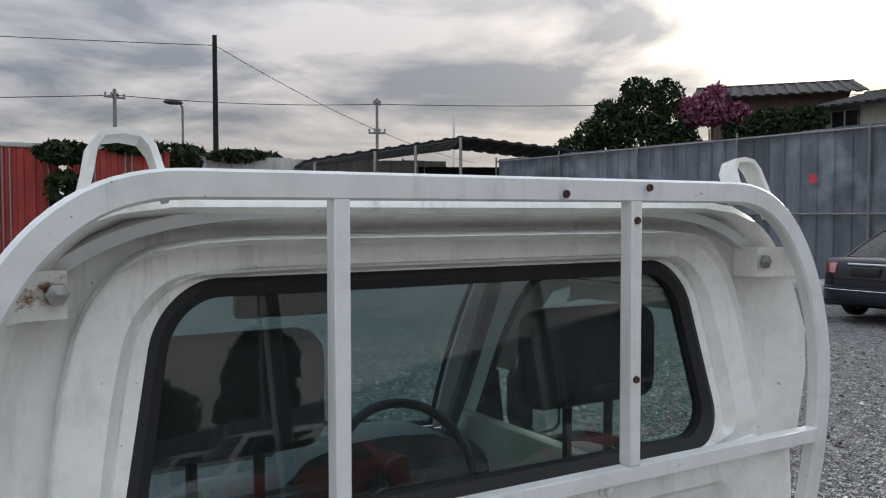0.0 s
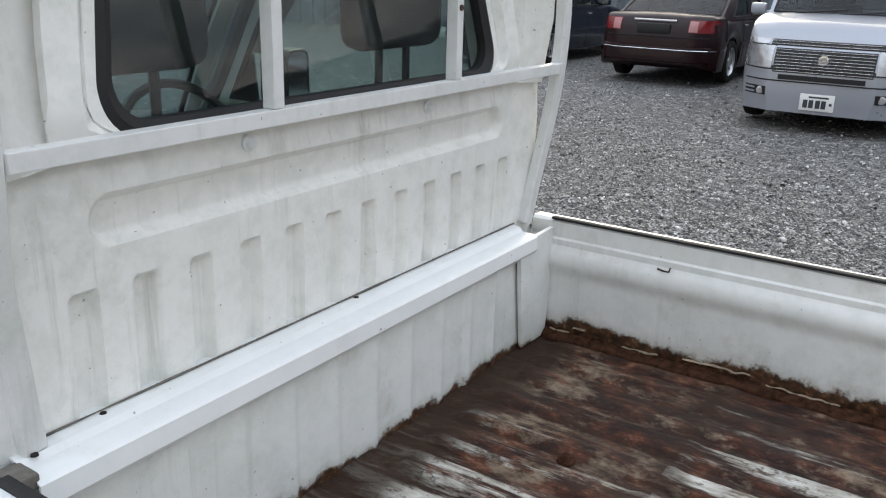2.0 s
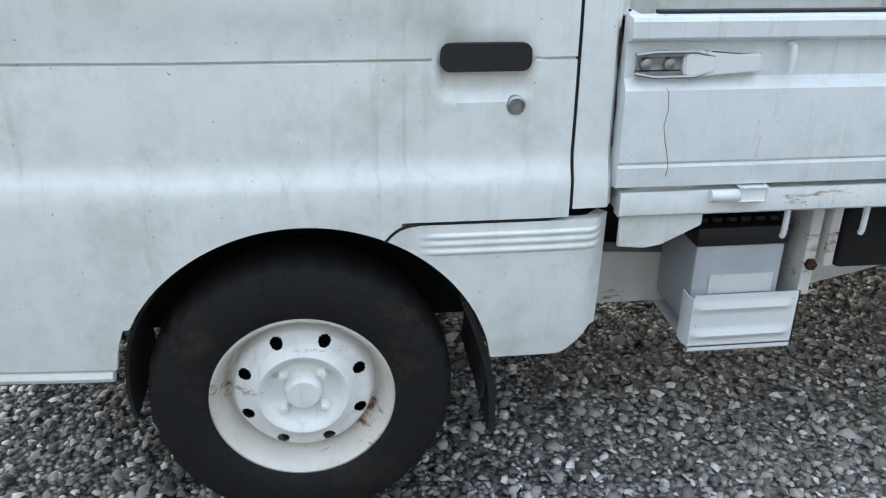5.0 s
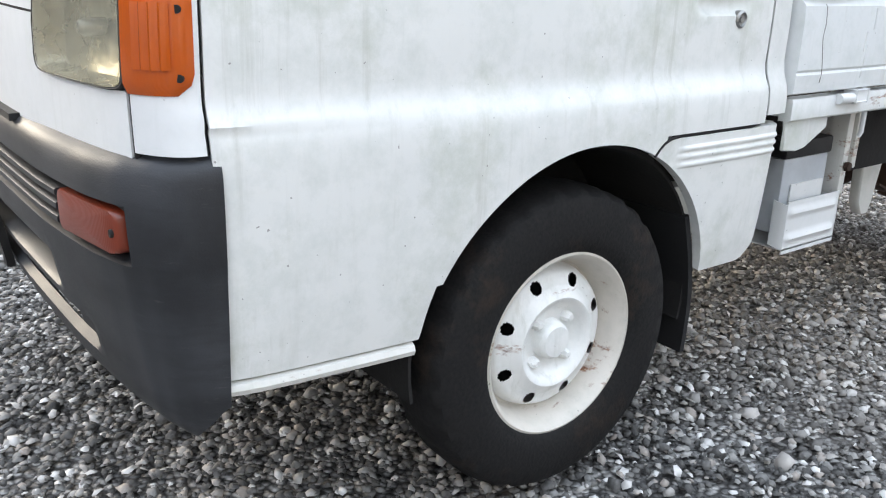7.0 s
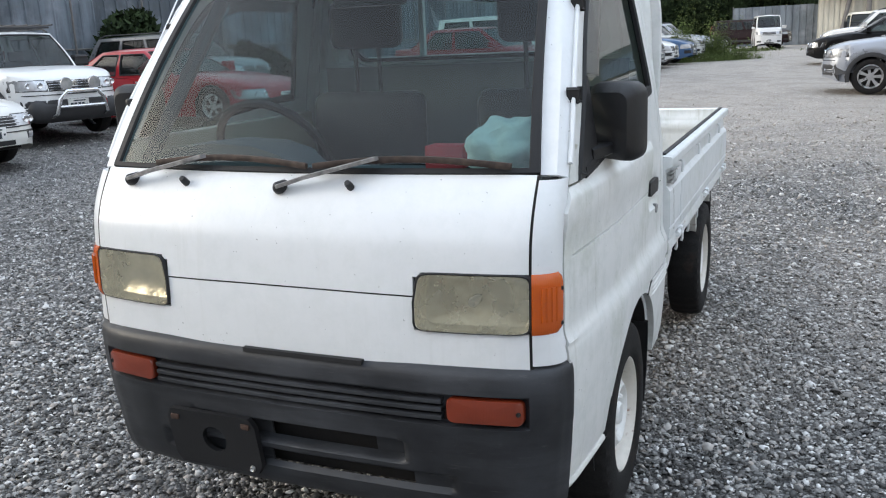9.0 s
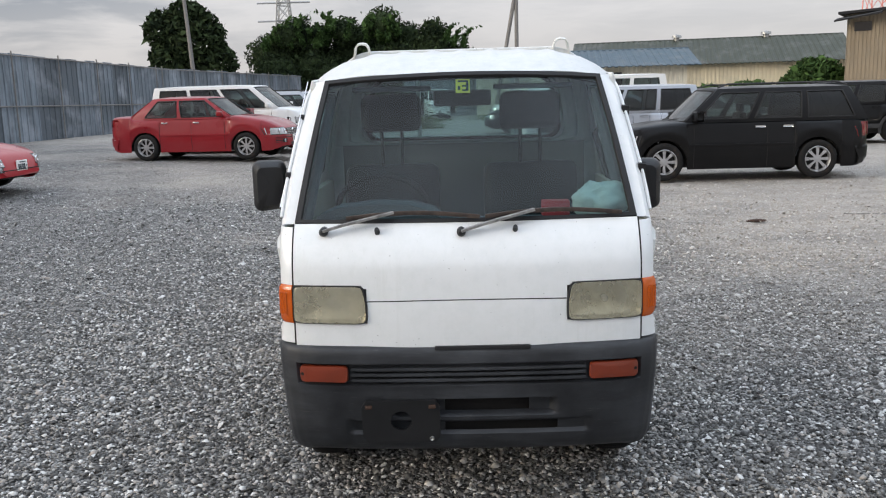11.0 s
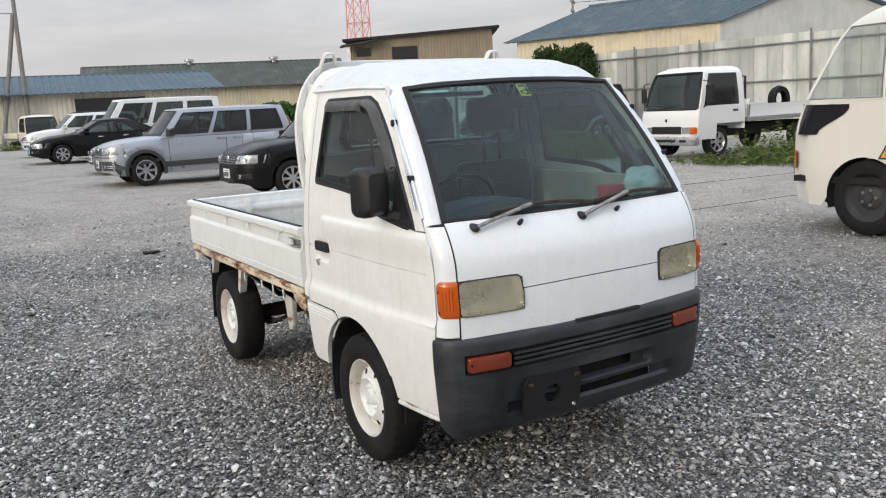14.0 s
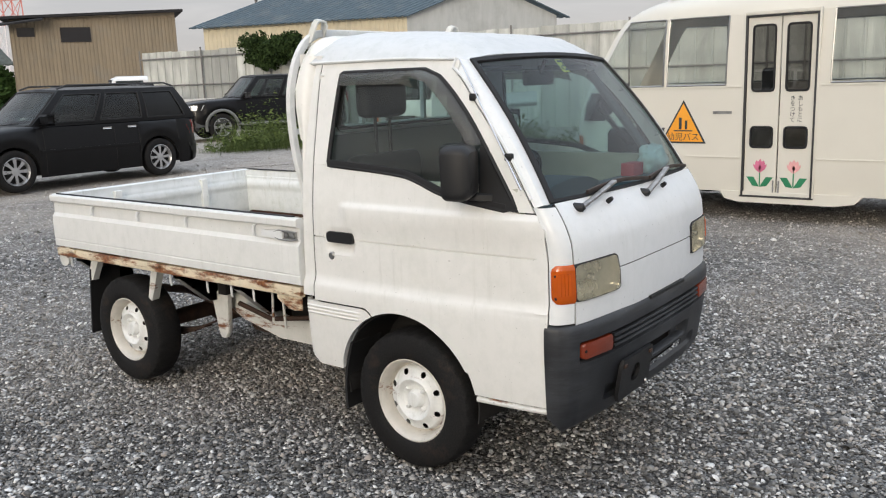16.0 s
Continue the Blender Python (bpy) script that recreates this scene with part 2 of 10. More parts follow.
M_WHITE = mat_old_white("weathered_white_paint")
M_WHITE_CLEAN = mat_old_white("white_paint", (0.78, 0.79, 0.79), 0.14, 0.0, 0.06, None, 0.22)
# right side: fewer stains, plus a warmer, lighter tone for its sunlit look
M_WHITE_R = mat_old_white("cleaner_sunlit_white_paint", (0.80, 0.79, 0.76), 0.30, 0.0, 0.12, None, 0.26)
# weathered roof paint, its tone lowered to offset the bright sky overhead
M_WHITE_TOP = mat_old_white("toned_down_roof_paint", (0.62, 0.63, 0.63), 0.2, 0.0, 0.1)
M_WHITE_REAR = mat_old_white("rear_wall_paint", (0.86, 0.855, 0.82), 1.0, 0.0, 0.6, None, 0.6)
M_WIPER = mat_plain("rusted_black_steel", (0.05, 0.035, 0.028), 0.6, 0.2, 0.7, 30.0)
M_ARM = mat_plain("worn_bare_steel", (0.30, 0.29, 0.28), 0.4, 0.6, 0.5, 30.0)
M_RIM_EDGE = mat_old_white("stained_rim_paint", (0.66, 0.62, 0.56), 0.6, 0.18, 0.1)
M_WHITE_RUST = mat_old_white("white_paint_rusted", (0.72, 0.62, 0.45), 0.7, 0.72, 0.1)
M_WHITE_FOOT = mat_old_white("white_paint_rusted_foot", (0.75, 0.76, 0.74), 0.45, 0.0, 0.3, (0.665, 0.712))
M_WHITE_GRIME = mat_old_white("grimy_white_paint", (0.72, 0.73, 0.71), 0.6, 0.0, 0.5)
M_WHITE_SPOT = mat_old_white("white_paint_rust_spots", (0.72, 0.71, 0.67), 0.5, 0.16, 0.3)
M_GATE_R = mat_old_white("rust_footed_gate_paint", (0.78, 0.78, 0.76), 0.4, 0.0, 0.2, (0.688, 0.745))
M_GATE_OUT = mat_old_white("clean_gate_paint", (0.78, 0.78, 0.76), 0.35, 0.0, 0.12, None, 0.3)
M_WHITE_CHIP = mat_old_white("scuffed_white_paint", (0.74, 0.745, 0.735), 0.55, -0.2, 0.35, None, 0.55)
M_GATE = mat_old_white("gate_paint", (0.74, 0.76, 0.76), 0.8, 0.0, 0.6)
M_BUMPER = mat_faded("faded_grey_plastic", (0.009, 0.0098, 0.012), (0.043, 0.046, 0.052))
M_BLACK = mat_plain("black_plastic", (0.009, 0.009, 0.010), 0.5, 0, 0.25, 8.0, 0.15, 300.0)
M_RUBBER = mat_plain("black_rubber", (0.010, 0.010, 0.011), 0.7, 0, 0.3, 9.0, 0.2, 220.0)
m, t, b = nodes_of("tyre_rubber")
v = coords(t)
n1, n2 = noise_tex(t, v, 7.0, 7, 0.7), noise_tex(t, v, 150, 3)
c = ramp(t, n2.outputs[0], [(0.3, (0.006, 0.006, 0.0065)), (0.7, (0.014, 0.013, 0.0125))])
c = mixc(t, ramp(t, n1.outputs[0], [(0.55, 0.0), (0.72, 0.6)]), c, (0.052, 0.034, 0.022))
link(t, c, b.inputs["Base Color"])
setv(b, Roughness=0.78, Specular_IOR_Level=0.28)
bump(t, b, n2.outputs[0], 0.3, 0.004)
M_TYRE = m
M_RIM = mat_old_white("rim_paint", (0.82, 0.82, 0.80), 0.6, 0.12, 0.05)
M_DARK = mat_plain("dark_underbody", (0.011, 0.010, 0.0095), 0.9, 0, 0.5, 9.0, 0.3, 90.0)
M_RUST = mat_plain("rusty_steel", (0.05, 0.027, 0.018), 0.9, 0.0, 0.6, 14.0, 0.4, 90.0)
M_STEEL = mat_plain("dull_steel", (0.35, 0.35, 0.34), 0.4, 0.9, 0.2, 20.0, 0.1, 120.0)
M_CHROME = mat_plain("chrome", (0.75, 0.75, 0.76), 0.12, 1.0, 0.05, 10.0)
M_GLASS = mat_glass("window_glass", (0.60, 0.74, 0.71), 0.0, 0.03, 1.45)
M_GLASS_REAR = mat_glass("rear_window_glass", (0.58, 0.72, 0.69), 0.0, 0.03, 1.62)
M_GLASS_DK = mat_glass("tinted_glass", (0.30, 0.29, 0.28), 0.0, 0.03)
M_GLASS_WS = mat_glass("windscreen_glass", (0.37, 0.51, 0.54), 0.0, 0.02, 1.39)
M_GLASS_SIDE = mat_glass("dusty_side_glass", (0.66, 0.77, 0.75), 0.0, 0.06, 1.45)
M_VISOR = mat_glass("smoked_visor", (0.52, 0.50, 0.46), 0.05, 0.16)
M_AMBER = mat_lens("amber_lens", (0.58, 0.10, 0.004), 0.15)
M_FOG = mat_lens("dusty_orange_lens", (0.20, 0.030, 0.010), 0.35)
M_HEADCLR = mat_plain("clear_headlamp_lens", (0.46, 0.47, 0.48), 0.16, 0.6, 0.35, 9.0, 0.3, 40.0, 0.8)
M_LENS = mat_glass("yellowed_lens", (0.86, 0.83, 0.72), 0.10, 0.62, 1.5, (0.43, 0.41, 0.32), 0.4)
M_REFLECT = mat_plain("lamp_reflector", (0.62, 0.60, 0.53), 0.28, 0.75, 0.25, 14.0, 0.9, 26.0)
M_CRUST_EDGE = mat_plain("edge_grime", (0.035, 0.024, 0.018), 0.9, 0, 0.6, 50.0)
M_STOPB = mat_plain("dusty_rubber", (0.12, 0.11, 0.095), 0.8, 0, 0.4, 30.0, 0.2, 120.0)
M_INT = mat_plain("interior_grey_plastic", (0.10, 0.11, 0.12), 0.7, 0, 0.15, 8.0, 0.1, 200.0)
M_SEAT = mat_plain("dark_seat_vinyl", (0.016, 0.017, 0.020), 0.65, 0, 0.3, 9.0)
M_TRIM = mat_plain("beige_door_trim", (0.48, 0.47, 0.40), 0.7, 0, 0.1, 9.0)
M_LINER = mat_plain("grey_headliner", (0.22, 0.22, 0.21), 0.9, 0, 0.1, 9.0)
M_CLOTH = mat_plain("pale_green_cloth", (0.60, 0.70, 0.65), 0.9, 0, 0.12, 12.0, 0.3, 90.0)
M_REDBOX = mat_plain("red_card", (0.55, 0.06, 0.07), 0.6, 0, 0.1, 9.0)
M_YELLOW = mat_plain("yellow_sticker", (0.75, 0.72, 0.08), 0.5, 0, 0.05, 9.0)
M_MIRROR = mat_plain("mirror_glass", (0.85, 0.87, 0.88), 0.02, 1.0, 0.02, 9.0)
M_PLATEW = mat_plain("number_plate_white", (0.75, 0.75, 0.72), 0.45, 0, 0.05, 30.0)
M_INK = mat_plain("dark_ink", (0.03, 0.04, 0.05), 0.5, 0, 0.05, 30.0)


# ---- building blocks ----
def link_bm(name, bm, material, smooth=40):
    me = bpy.data.meshes.new(name)
    bmesh.ops.recalc_face_normals(bm, faces=bm.faces)
    if smooth:
        for f in bm.faces:
            f.smooth = True
        for e in bm.edges:
            if len(e.link_faces) == 2 and e.calc_face_angle(0.0) > radians(smooth):
                e.smooth = False
    bm.to_mesh(me)
    bm.free()
    if material:
        me.materials.append(material)
    return new(name, me)


def part(name, bm, material, parent, label="", smooth=40):
    ob = link_bm(name, bm, material, smooth)
    ob.parent = parent
    if label:
        ob["label"] = label
    return ob


def thing(name, label, category, group="", kind="", at=(0, 0, 0), turn=0.0):
    ob = new(name)
    ob.empty_display_size = 0.1
    ob.matrix_world = pose(*at, 0, 0, turn)
    return tagged(ob, label, category, group, kind)


def solid(name, bm, material, label, category, group="", kind="", smooth=40):
    return tagged(link_bm(name, bm, material, smooth), label, category, group, kind)


def add_grid(bm, rows, close_u=False, close_v=False):
    """A sheet through rows of points."""
    vs = [[bm.verts.new(p) for p in row] for row in rows]
    nr, nc = len(vs), len(vs[0])
    for i in range(nr if close_v else nr - 1):
        for j in range(nc if close_u else nc - 1):
            a, b, c, d = vs[i][j], vs[i][(j + 1) % nc], vs[(i + 1) % nr][(j + 1) % nc], vs[(i + 1) % nr][j]
            if len({a, b, c, d}) == 4:
                try:
                    bm.faces.new((a, b, c, d))
                except ValueError:
                    pass
    return vs


def add_box(bm, x0, x1, y0, y1, z0, z1, bevel=0.0, m=None, segs=2):
    r = bmesh.ops.create_cube(bm, size=1.0)
    vs = r["verts"]
    for v in vs:
        v.co = Vector(((x0 + x1) / 2 + v.co.x * (x1 - x0), (y0 + y1) / 2 + v.co.y * (y1 - y0), (z0 + z1) / 2 + v.co.z * (z1 - z0)))
    if bevel:
        es = {e for v in vs for e in v.link_edges}
        r = bmesh.ops.bevel(bm, geom=list(es), offset=bevel, segments=segs, affect="EDGES", profile=0.5)
        vs = list({v for f in r["faces"] for v in f.verts} | {v for v in vs if v.is_valid})
    if m is not None:
        bmesh.ops.transform(bm, matrix=m, verts=vs)
    return vs


def box_bm(*a, **k):
    bm = bmesh.new()
    add_box(bm, *a, **k)
    return bm


def add_prism(bm, poly, axis, d0, d1):
    """A flat outline (two coordinates) drawn out along axis x, y or z."""
    def p(a, b, d):
        return (d, a, b) if axis == "x" else (a, d, b) if axis == "y" else (a, b, d)
    lo, hi = [bm.verts.new(p(a, b, d0)) for a, b in poly], [bm.verts.new(p(a, b, d1)) for a, b in poly]
    bm.faces.new(lo)
    bm.faces.new(hi[::-1])
    n = len(poly)
    for i in range(n):
        bm.faces.new((lo[i], lo[(i + 1) % n], hi[(i + 1) % n], hi[i]))
    return lo + hi


def prism_bm(poly, axis, d0, d1):
    bm = bmesh.new()
    add_prism(bm, poly, axis, d0, d1)
    return bm


def add_tube(bm, path, r, n=8, square=0.0, caps=True):
    """A round bar, or a square one of that half width, along a path."""
    pts = [Vector(p) for p in path]
    rows, up = [], None
    for i, p in enumerate(pts):
        d = (pts[min(i + 1, len(pts) - 1)] - pts[max(i - 1, 0)]).normalized()
        if up is None:
            up = Vector((0, 0, 1)) if abs(d.z) < 0.9 else Vector((0, 1, 0))
        side = d.cross(up).normalized()
        up = side.cross(d).normalized()
        if square:
            rows.append([p + side * a * r + up * b * square for a, b in ((-1, -.7), (-1, .7), (-.8, 1), (.8, 1), (1, .7), (1, -.7), (.8, -1), (-.8, -1))])
        else:
            rr = r[i] if isinstance(r, (list, tuple)) else r
            rows.append([p + side * math.cos(2 * math.pi * k / n) * rr + up * math.sin(2 * math.pi * k / n) * rr for k in range(n)])
    vs = add_grid(bm, rows, close_u=True)
    if caps:
        bm.faces.new(vs[0][::-1])
        bm.faces.new(vs[-1])
    return vs


def tube_bm(*a, **k):
    bm = bmesh.new()
    add_tube(bm, *a, **k)
    return bm


def add_lathe(bm, profile, c, n=32, axis="x", close=False):
    """A profile of (distance along the axis, radius) turned round it."""
    rows = []
    for d, r in profile:
        row = []
        for k in range(n):
            a = 2 * math.pi * k / n
            q = (r * math.cos(a), r * math.sin(a))
            row.append((c[0] + d, c[1] + q[0], c[2] + q[1]) if axis == "x" else (c[0] + q[0], c[1] + d, c[2] + q[1]) if axis == "y" else (c[0] + q[0], c[1] + q[1], c[2] + d))
        rows.append(row)
    return add_grid(bm, rows, close_u=True, close_v=close)


def lathe_bm(*a, **k):
    bm = bmesh.new()
    add_lathe(bm, *a, **k)
    return bm


def curve(stops):
    """A smooth function through (x, y) stops."""
    xs, ys = np.array([s[0] for s in stops], float), np.array([s[1] for s in stops], float)
    d = np.diff(ys) / np.diff(xs)
    m = np.r_[d[0], [0 if a * b <= 0 else 2 * a * b / (a + b) for a, b in zip(d, d[1:])], d[-1]]

    def f(x):
        if x <= xs[0]:
            return float(ys[0])
        if x >= xs[-1]:
            return float(ys[-1])
        i = int(np.searchsorted(xs, x)) - 1
        h = xs[i + 1] - xs[i]
        t = (x - xs[i]) / h
        return float((1 + 2 * t) * (1 - t) ** 2 * ys[i] + t * (1 - t) ** 2 * h * m[i] + t * t * (3 - 2 * t) * ys[i + 1] + t * t * (t - 1) * h * m[i + 1])
    return f


def lerp(a, b, t):
    return a + (b - a) * t


def span(a, b, n):
    return [a + (b - a) * i / (n - 1) for i in range(n)]


def smooth01(a, b, x):
    t = min(1.0, max(0.0, (x - a) / (b - a)))
    return t * t * (3 - 2 * t)


def round_rect(x0, x1, z0, z1, r, n=6):
    """Outline of a rectangle with rounded corners."""
    out = []
    for cx, cz, a0 in ((x1 - r, z1 - r, 0), (x0 + r, z1 - r, 90), (x0 + r, z0 + r, 180), (x1 - r, z0 + r, 270)):
        for k in range(n + 1):
            a = radians(a0 + 90 * k / n)
            out.append((cx + r * math.cos(a), cz + r * math.sin(a)))
    return out


def solidify(bm, depth):
    """Give an open sheet a thickness, inwards of its normals."""
    bmesh.ops.recalc_face_normals(bm, faces=bm.faces)
    bmesh.ops.solidify(bm, geom=list(bm.faces), thickness=depth)
    return bm


def mirror_x(bm):
    for v in bm.verts:
        v.co.x = -v.co.x
    bmesh.ops.reverse_faces(bm, faces=bm.faces)
    return bm


# ---- ground ----
m, t, b = nodes_of("gravel_ground")
v = coords(t)
vor = t.nodes.new("ShaderNodeTexVoronoi")
setv(vor, Scale=62.0, Randomness=1.0)
link(t, v, vor.inputs["Vector"])
vor2 = t.nodes.new("ShaderNodeTexVoronoi")
setv(vor2, Scale=21.0, Randomness=1.0)
link(t, v, vor2.inputs["Vector"])
big, mid = noise_tex(t, v, 0.22, 6, 0.6), noise_tex(t, v, 1.4, 6, 0.6)
sep = t.nodes.new("ShaderNodeSeparateColor")
link(t, vor.outputs["Color"], sep.inputs[0])
sep2 = t.nodes.new("ShaderNodeSeparateColor")
link(t, vor2.outputs["Color"], sep2.inputs[0])
stone = ramp(t, sep.outputs[0], [(0.0, (0.06, 0.062, 0.066)), (0.35, (0.21, 0.21, 0.21)), (0.7, (0.40, 0.39, 0.375)), (1.0, (0.74, 0.73, 0.70))])
stone2 = ramp(t, sep2.outputs[1], [(0.0, (0.03, 0.03, 0.03)), (0.4, (0.17, 0.165, 0.16)), (0.75, (0.46, 0.445, 0.42)), (1.0, (0.88, 0.86, 0.83))])
c = mixc(t, 0.5, stone, stone2)
# shade in the gaps between stones is painted in near-black
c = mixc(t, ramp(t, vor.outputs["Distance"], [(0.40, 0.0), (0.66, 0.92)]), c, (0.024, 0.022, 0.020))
def dusty(t, c, v, big):
    """Tan dust trodden into the gravel, most of it on the lane side; a darker grey tone towards the grey fence."""
    sp = t.nodes.new("ShaderNodeSeparateXYZ")
    link(t, v, sp.inputs[0])
    ma = t.nodes.new("ShaderNodeMath")
    ma.operation = "MULTIPLY_ADD"
    link(t, sp.outputs[0], ma.inputs[0])
    ma.inputs[1].default_value = -0.040
    link(t, big.outputs[0], ma.inputs[2])
    mb = t.nodes.new("ShaderNodeMath")
    mb.operation = "MULTIPLY_ADD"
    link(t, sp.outputs[1], mb.inputs[0])
    mb.inputs[1].default_value = -0.030
    link(t, ma.outputs[0], mb.inputs[2])
    mw = t.nodes.new("ShaderNodeMath")
    mw.operation = "MULTIPLY_ADD"
    link(t, sp.outputs[0], mw.inputs[0])
    mw.inputs[1].default_value = 0.08
    link(t, big.outputs[0], mw.inputs[2])
    c = mixc(t, ramp(t, mw.outputs[0], [(0.72, 0.0), (1.0, 0.14)]), c, (0.060, 0.061, 0.064))
    return mixc(t, ramp(t, mb.outputs[0], [(0.56, 0.0), (0.84, 0.60)]), c, (0.55, 0.49, 0.425))
c = dusty(t, c, v, big)
c = mixc(t, ramp(t, mid.outputs[0], [(0.36, 0.28), (0.55, 0.0)]), c, (0.12, 0.115, 0.11))
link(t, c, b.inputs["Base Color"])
setv(b, Roughness=0.85)
hgt = t.nodes.new("ShaderNodeMath")
hgt.operation = "MULTIPLY"
link(t, vor.outputs["Distance"], hgt.inputs[0])
hgt.inputs[1].default_value = -1.0
bump(t, b, hgt.outputs[0], 1.0, 0.02)
M_GRAVEL = m

bm = bmesh.new()
def yard_rise(x, y):
    """The yard climbs a little towards the far end of the fence."""
    return 0.30 * smooth01(6.0, 18.0, 0.8 * x - 0.6 * y) * smooth01(-3.0, -8.0, y)


def ground_z(x, y):
    d = math.hypot(x, y)
    if d > 60:
        return -0.02 + yard_rise(x, y)
    return yard_rise(x, y) - 0.022 + 0.018 * noise.noise(Vector((x * 0.35, y * 0.35, 0.0))) + 0.007 * noise.noise(Vector((x * 1.3, y * 1.3, 4.0)))
cuts = [-2500, -600, -200, -90] + [-60 + k * 2 for k in range(21)] + span(-18, 18, 121)[0:] + [20 + k * 2 for k in range(21)] + [90, 200, 600, 2500]
cuts = sorted(set(cuts))
add_grid(bm, [[(x, y - 4, ground_z(x, y - 4)) for x in cuts] for y in cuts])
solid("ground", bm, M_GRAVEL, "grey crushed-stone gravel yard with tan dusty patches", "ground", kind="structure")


# loose stones, thickest round the truck
def stones(name, count, area, size, seed, spread=None):
    rng = np.random.default_rng(seed)
    n = count
    # a coarse, angular stone without an underside keeps the count of faces down
    oct_v = np.array([(1, 0, 0), (-1, 0, 0), (0, 1, 0), (0, -1, 0), (0, 0, 1), (0.62, 0.62, 0.45), (-0.62, 0.62, 0.35), (0.6, -0.62, 0.4), (-0.6, -0.6, 0.5)], float)
    oct_f = np.array([(0, 5, 7), (7, 5, 4), (4, 5, 6), (4, 6, 8), (4, 8, 7), (5, 2, 6), (6, 1, 8), (8, 3, 7), (0, 2, 5), (0, 7, 3), (2, 1, 6), (1, 3, 8)])
    k = len(oct_v)
    if spread:
        x, y = area[0] + rng.normal(0, spread, n), area[1] + rng.normal(0, spread, n)
    else:
        x, y = rng.uniform(area[0], area[1], n), rng.uniform(area[2], area[3], n)
    far = np.clip((np.hypot(x, y - 0.5) - 3.0) / 6.0, 0, 1.2)
    s = size * (1 + 0.25 * far) * np.exp(rng.normal(0, 0.30, n))
    sc = np.stack([s * rng.uniform(0.8, 1.35, n), s * rng.uniform(0.7, 1.1, n), s * rng.uniform(0.5, 0.9, n)], 1)
    pts = oct_v[None] * (1 + rng.uniform(-0.28, 0.28, (n, k, 3)))
    pts = pts * sc[:, None, :]
    a = rng.uniform(0, 2 * np.pi, n)
    tx, ty = rng.normal(0, 0.35, n), rng.normal(0, 0.35, n)
    ca, sa = np.cos(a)[:, None], np.sin(a)[:, None]
    px, py, pz = pts[..., 0], pts[..., 1], pts[..., 2]
    py, pz = py * np.cos(tx)[:, None] - pz * np.sin(tx)[:, None], py * np.sin(tx)[:, None] + pz * np.cos(tx)[:, None]
    px, pz = px * np.cos(ty)[:, None] + pz * np.sin(ty)[:, None], -px * np.sin(ty)[:, None] + pz * np.cos(ty)[:, None]
    qx, qy = px * ca - py * sa, px * sa + py * ca
    gz = np.array([ground_z(p, q) for p, q in zip(x, y)])
    z = gz + sc[:, 2] * 0.25 + rng.uniform(0, 0.010, n)
    co = np.stack([qx + x[:, None], qy + y[:, None], pz + z[:, None]], 2).reshape(-1, 3)
    fc = (oct_f[None] + (np.arange(n) * k)[:, None, None]).reshape(-1, 3)
    me = bpy.data.meshes.new(name)
    me.vertices.add(len(co))
    me.vertices.foreach_set("co", co.astype(np.float32).ravel())
    me.loops.add(len(fc) * 3)
    me.loops.foreach_set("vertex_index", fc.astype(np.int32).ravel())
    me.polygons.add(len(fc))
    me.polygons.foreach_set("loop_start", np.arange(0, len(fc) * 3, 3, dtype=np.int32))
    me.polygons.foreach_set("use_smooth", np.ones(len(fc), dtype=bool))
    me.update(calc_edges=True)
    me.materials.append(M_STONE)
    ob = new(name, me)
    return tagged(ob, "loose grey crushed stones of mixed sizes covering the yard", "gravel", kind="stuff")


m, t, b = nodes_of("crushed_stone")
geo = t.nodes.new("ShaderNodeNewGeometry")
v = coords(t)
fine, big = noise_tex(t, v, 90, 3), noise_tex(t, v, 0.22, 6, 0.6)
c = ramp(t, geo.outputs["Random Per Island"], [(0.0, (0.024, 0.024, 0.024)), (0.28, (0.078, 0.075, 0.071)), (0.50, (0.175, 0.172, 0.165)), (0.70, (0.42, 0.41, 0.39)), (0.82, (0.36, 0.315, 0.275)), (0.90, (0.66, 0.65, 0.63)), (1.0, (0.88, 0.87, 0.85))])
c = mixc(t, 0.18, c, ramp(t, fine.outputs[0], [(0.3, (0.10, 0.10, 0.10)), (0.7, (0.42, 0.41, 0.39))]))
c = dusty(t, c, v, big)
link(t, c, b.inputs["Base Color"])
setv(b, Roughness=0.8)
M_STONE = m

stones("gravel_stones", 66000, (-2.6, 2.8, -2.8, 3.0), 0.0082, 3)
stones("gravel_stones", 96000, (0.7, -0.4), 0.0082, 4, 3.3)
stones("gravel_stones", 46000, (0.5, -3.0), 0.0100, 5, 6.5)


# ---- the small white truck: front axle at y = 0, nose towards +y ----
truck = thing("pickup_truck", "small weathered white flatbed truck parked on gravel", "truck")

side_base = curve([(0.33, 0.664), (0.40, 0.676), (0.55, 0.687), (0.66, 0.6905), (0.690, 0.6885), (0.720, 0.6765), (0.738, 0.6728), (0.77, 0.6732), (0.80, 0.6738), (0.892, 0.672), (1.0, 0.668), (1.08, 0.660), (1.2, 0.644), (1.3, 0.625), (1.427, 0.600), (1.5, 0.584), (1.57, 0.562)])
side_taper = curve([(-0.6, 0.006), (-0.4, 0.0), (0.15, 0.0), (0.30, 0.006), (0.45, 0.014), (0.55, 0.021), (0.61, 0.032), (0.66, 0.06)])
front_plan = curve([(0, 0.728), (0.2, 0.724), (0.34, 0.713), (0.48, 0.698), (0.56, 0.684), (0.60, 0.671), (0.63, 0.650), (0.645, 0.622), (0.652, 0.60)])
front_prof = curve([(0.64, 0.004), (0.75, 0.005), (0.85, 0.0), (0.93, -0.008), (0.985, -0.028), (1.03, -0.055), (1.075, -0.09)])


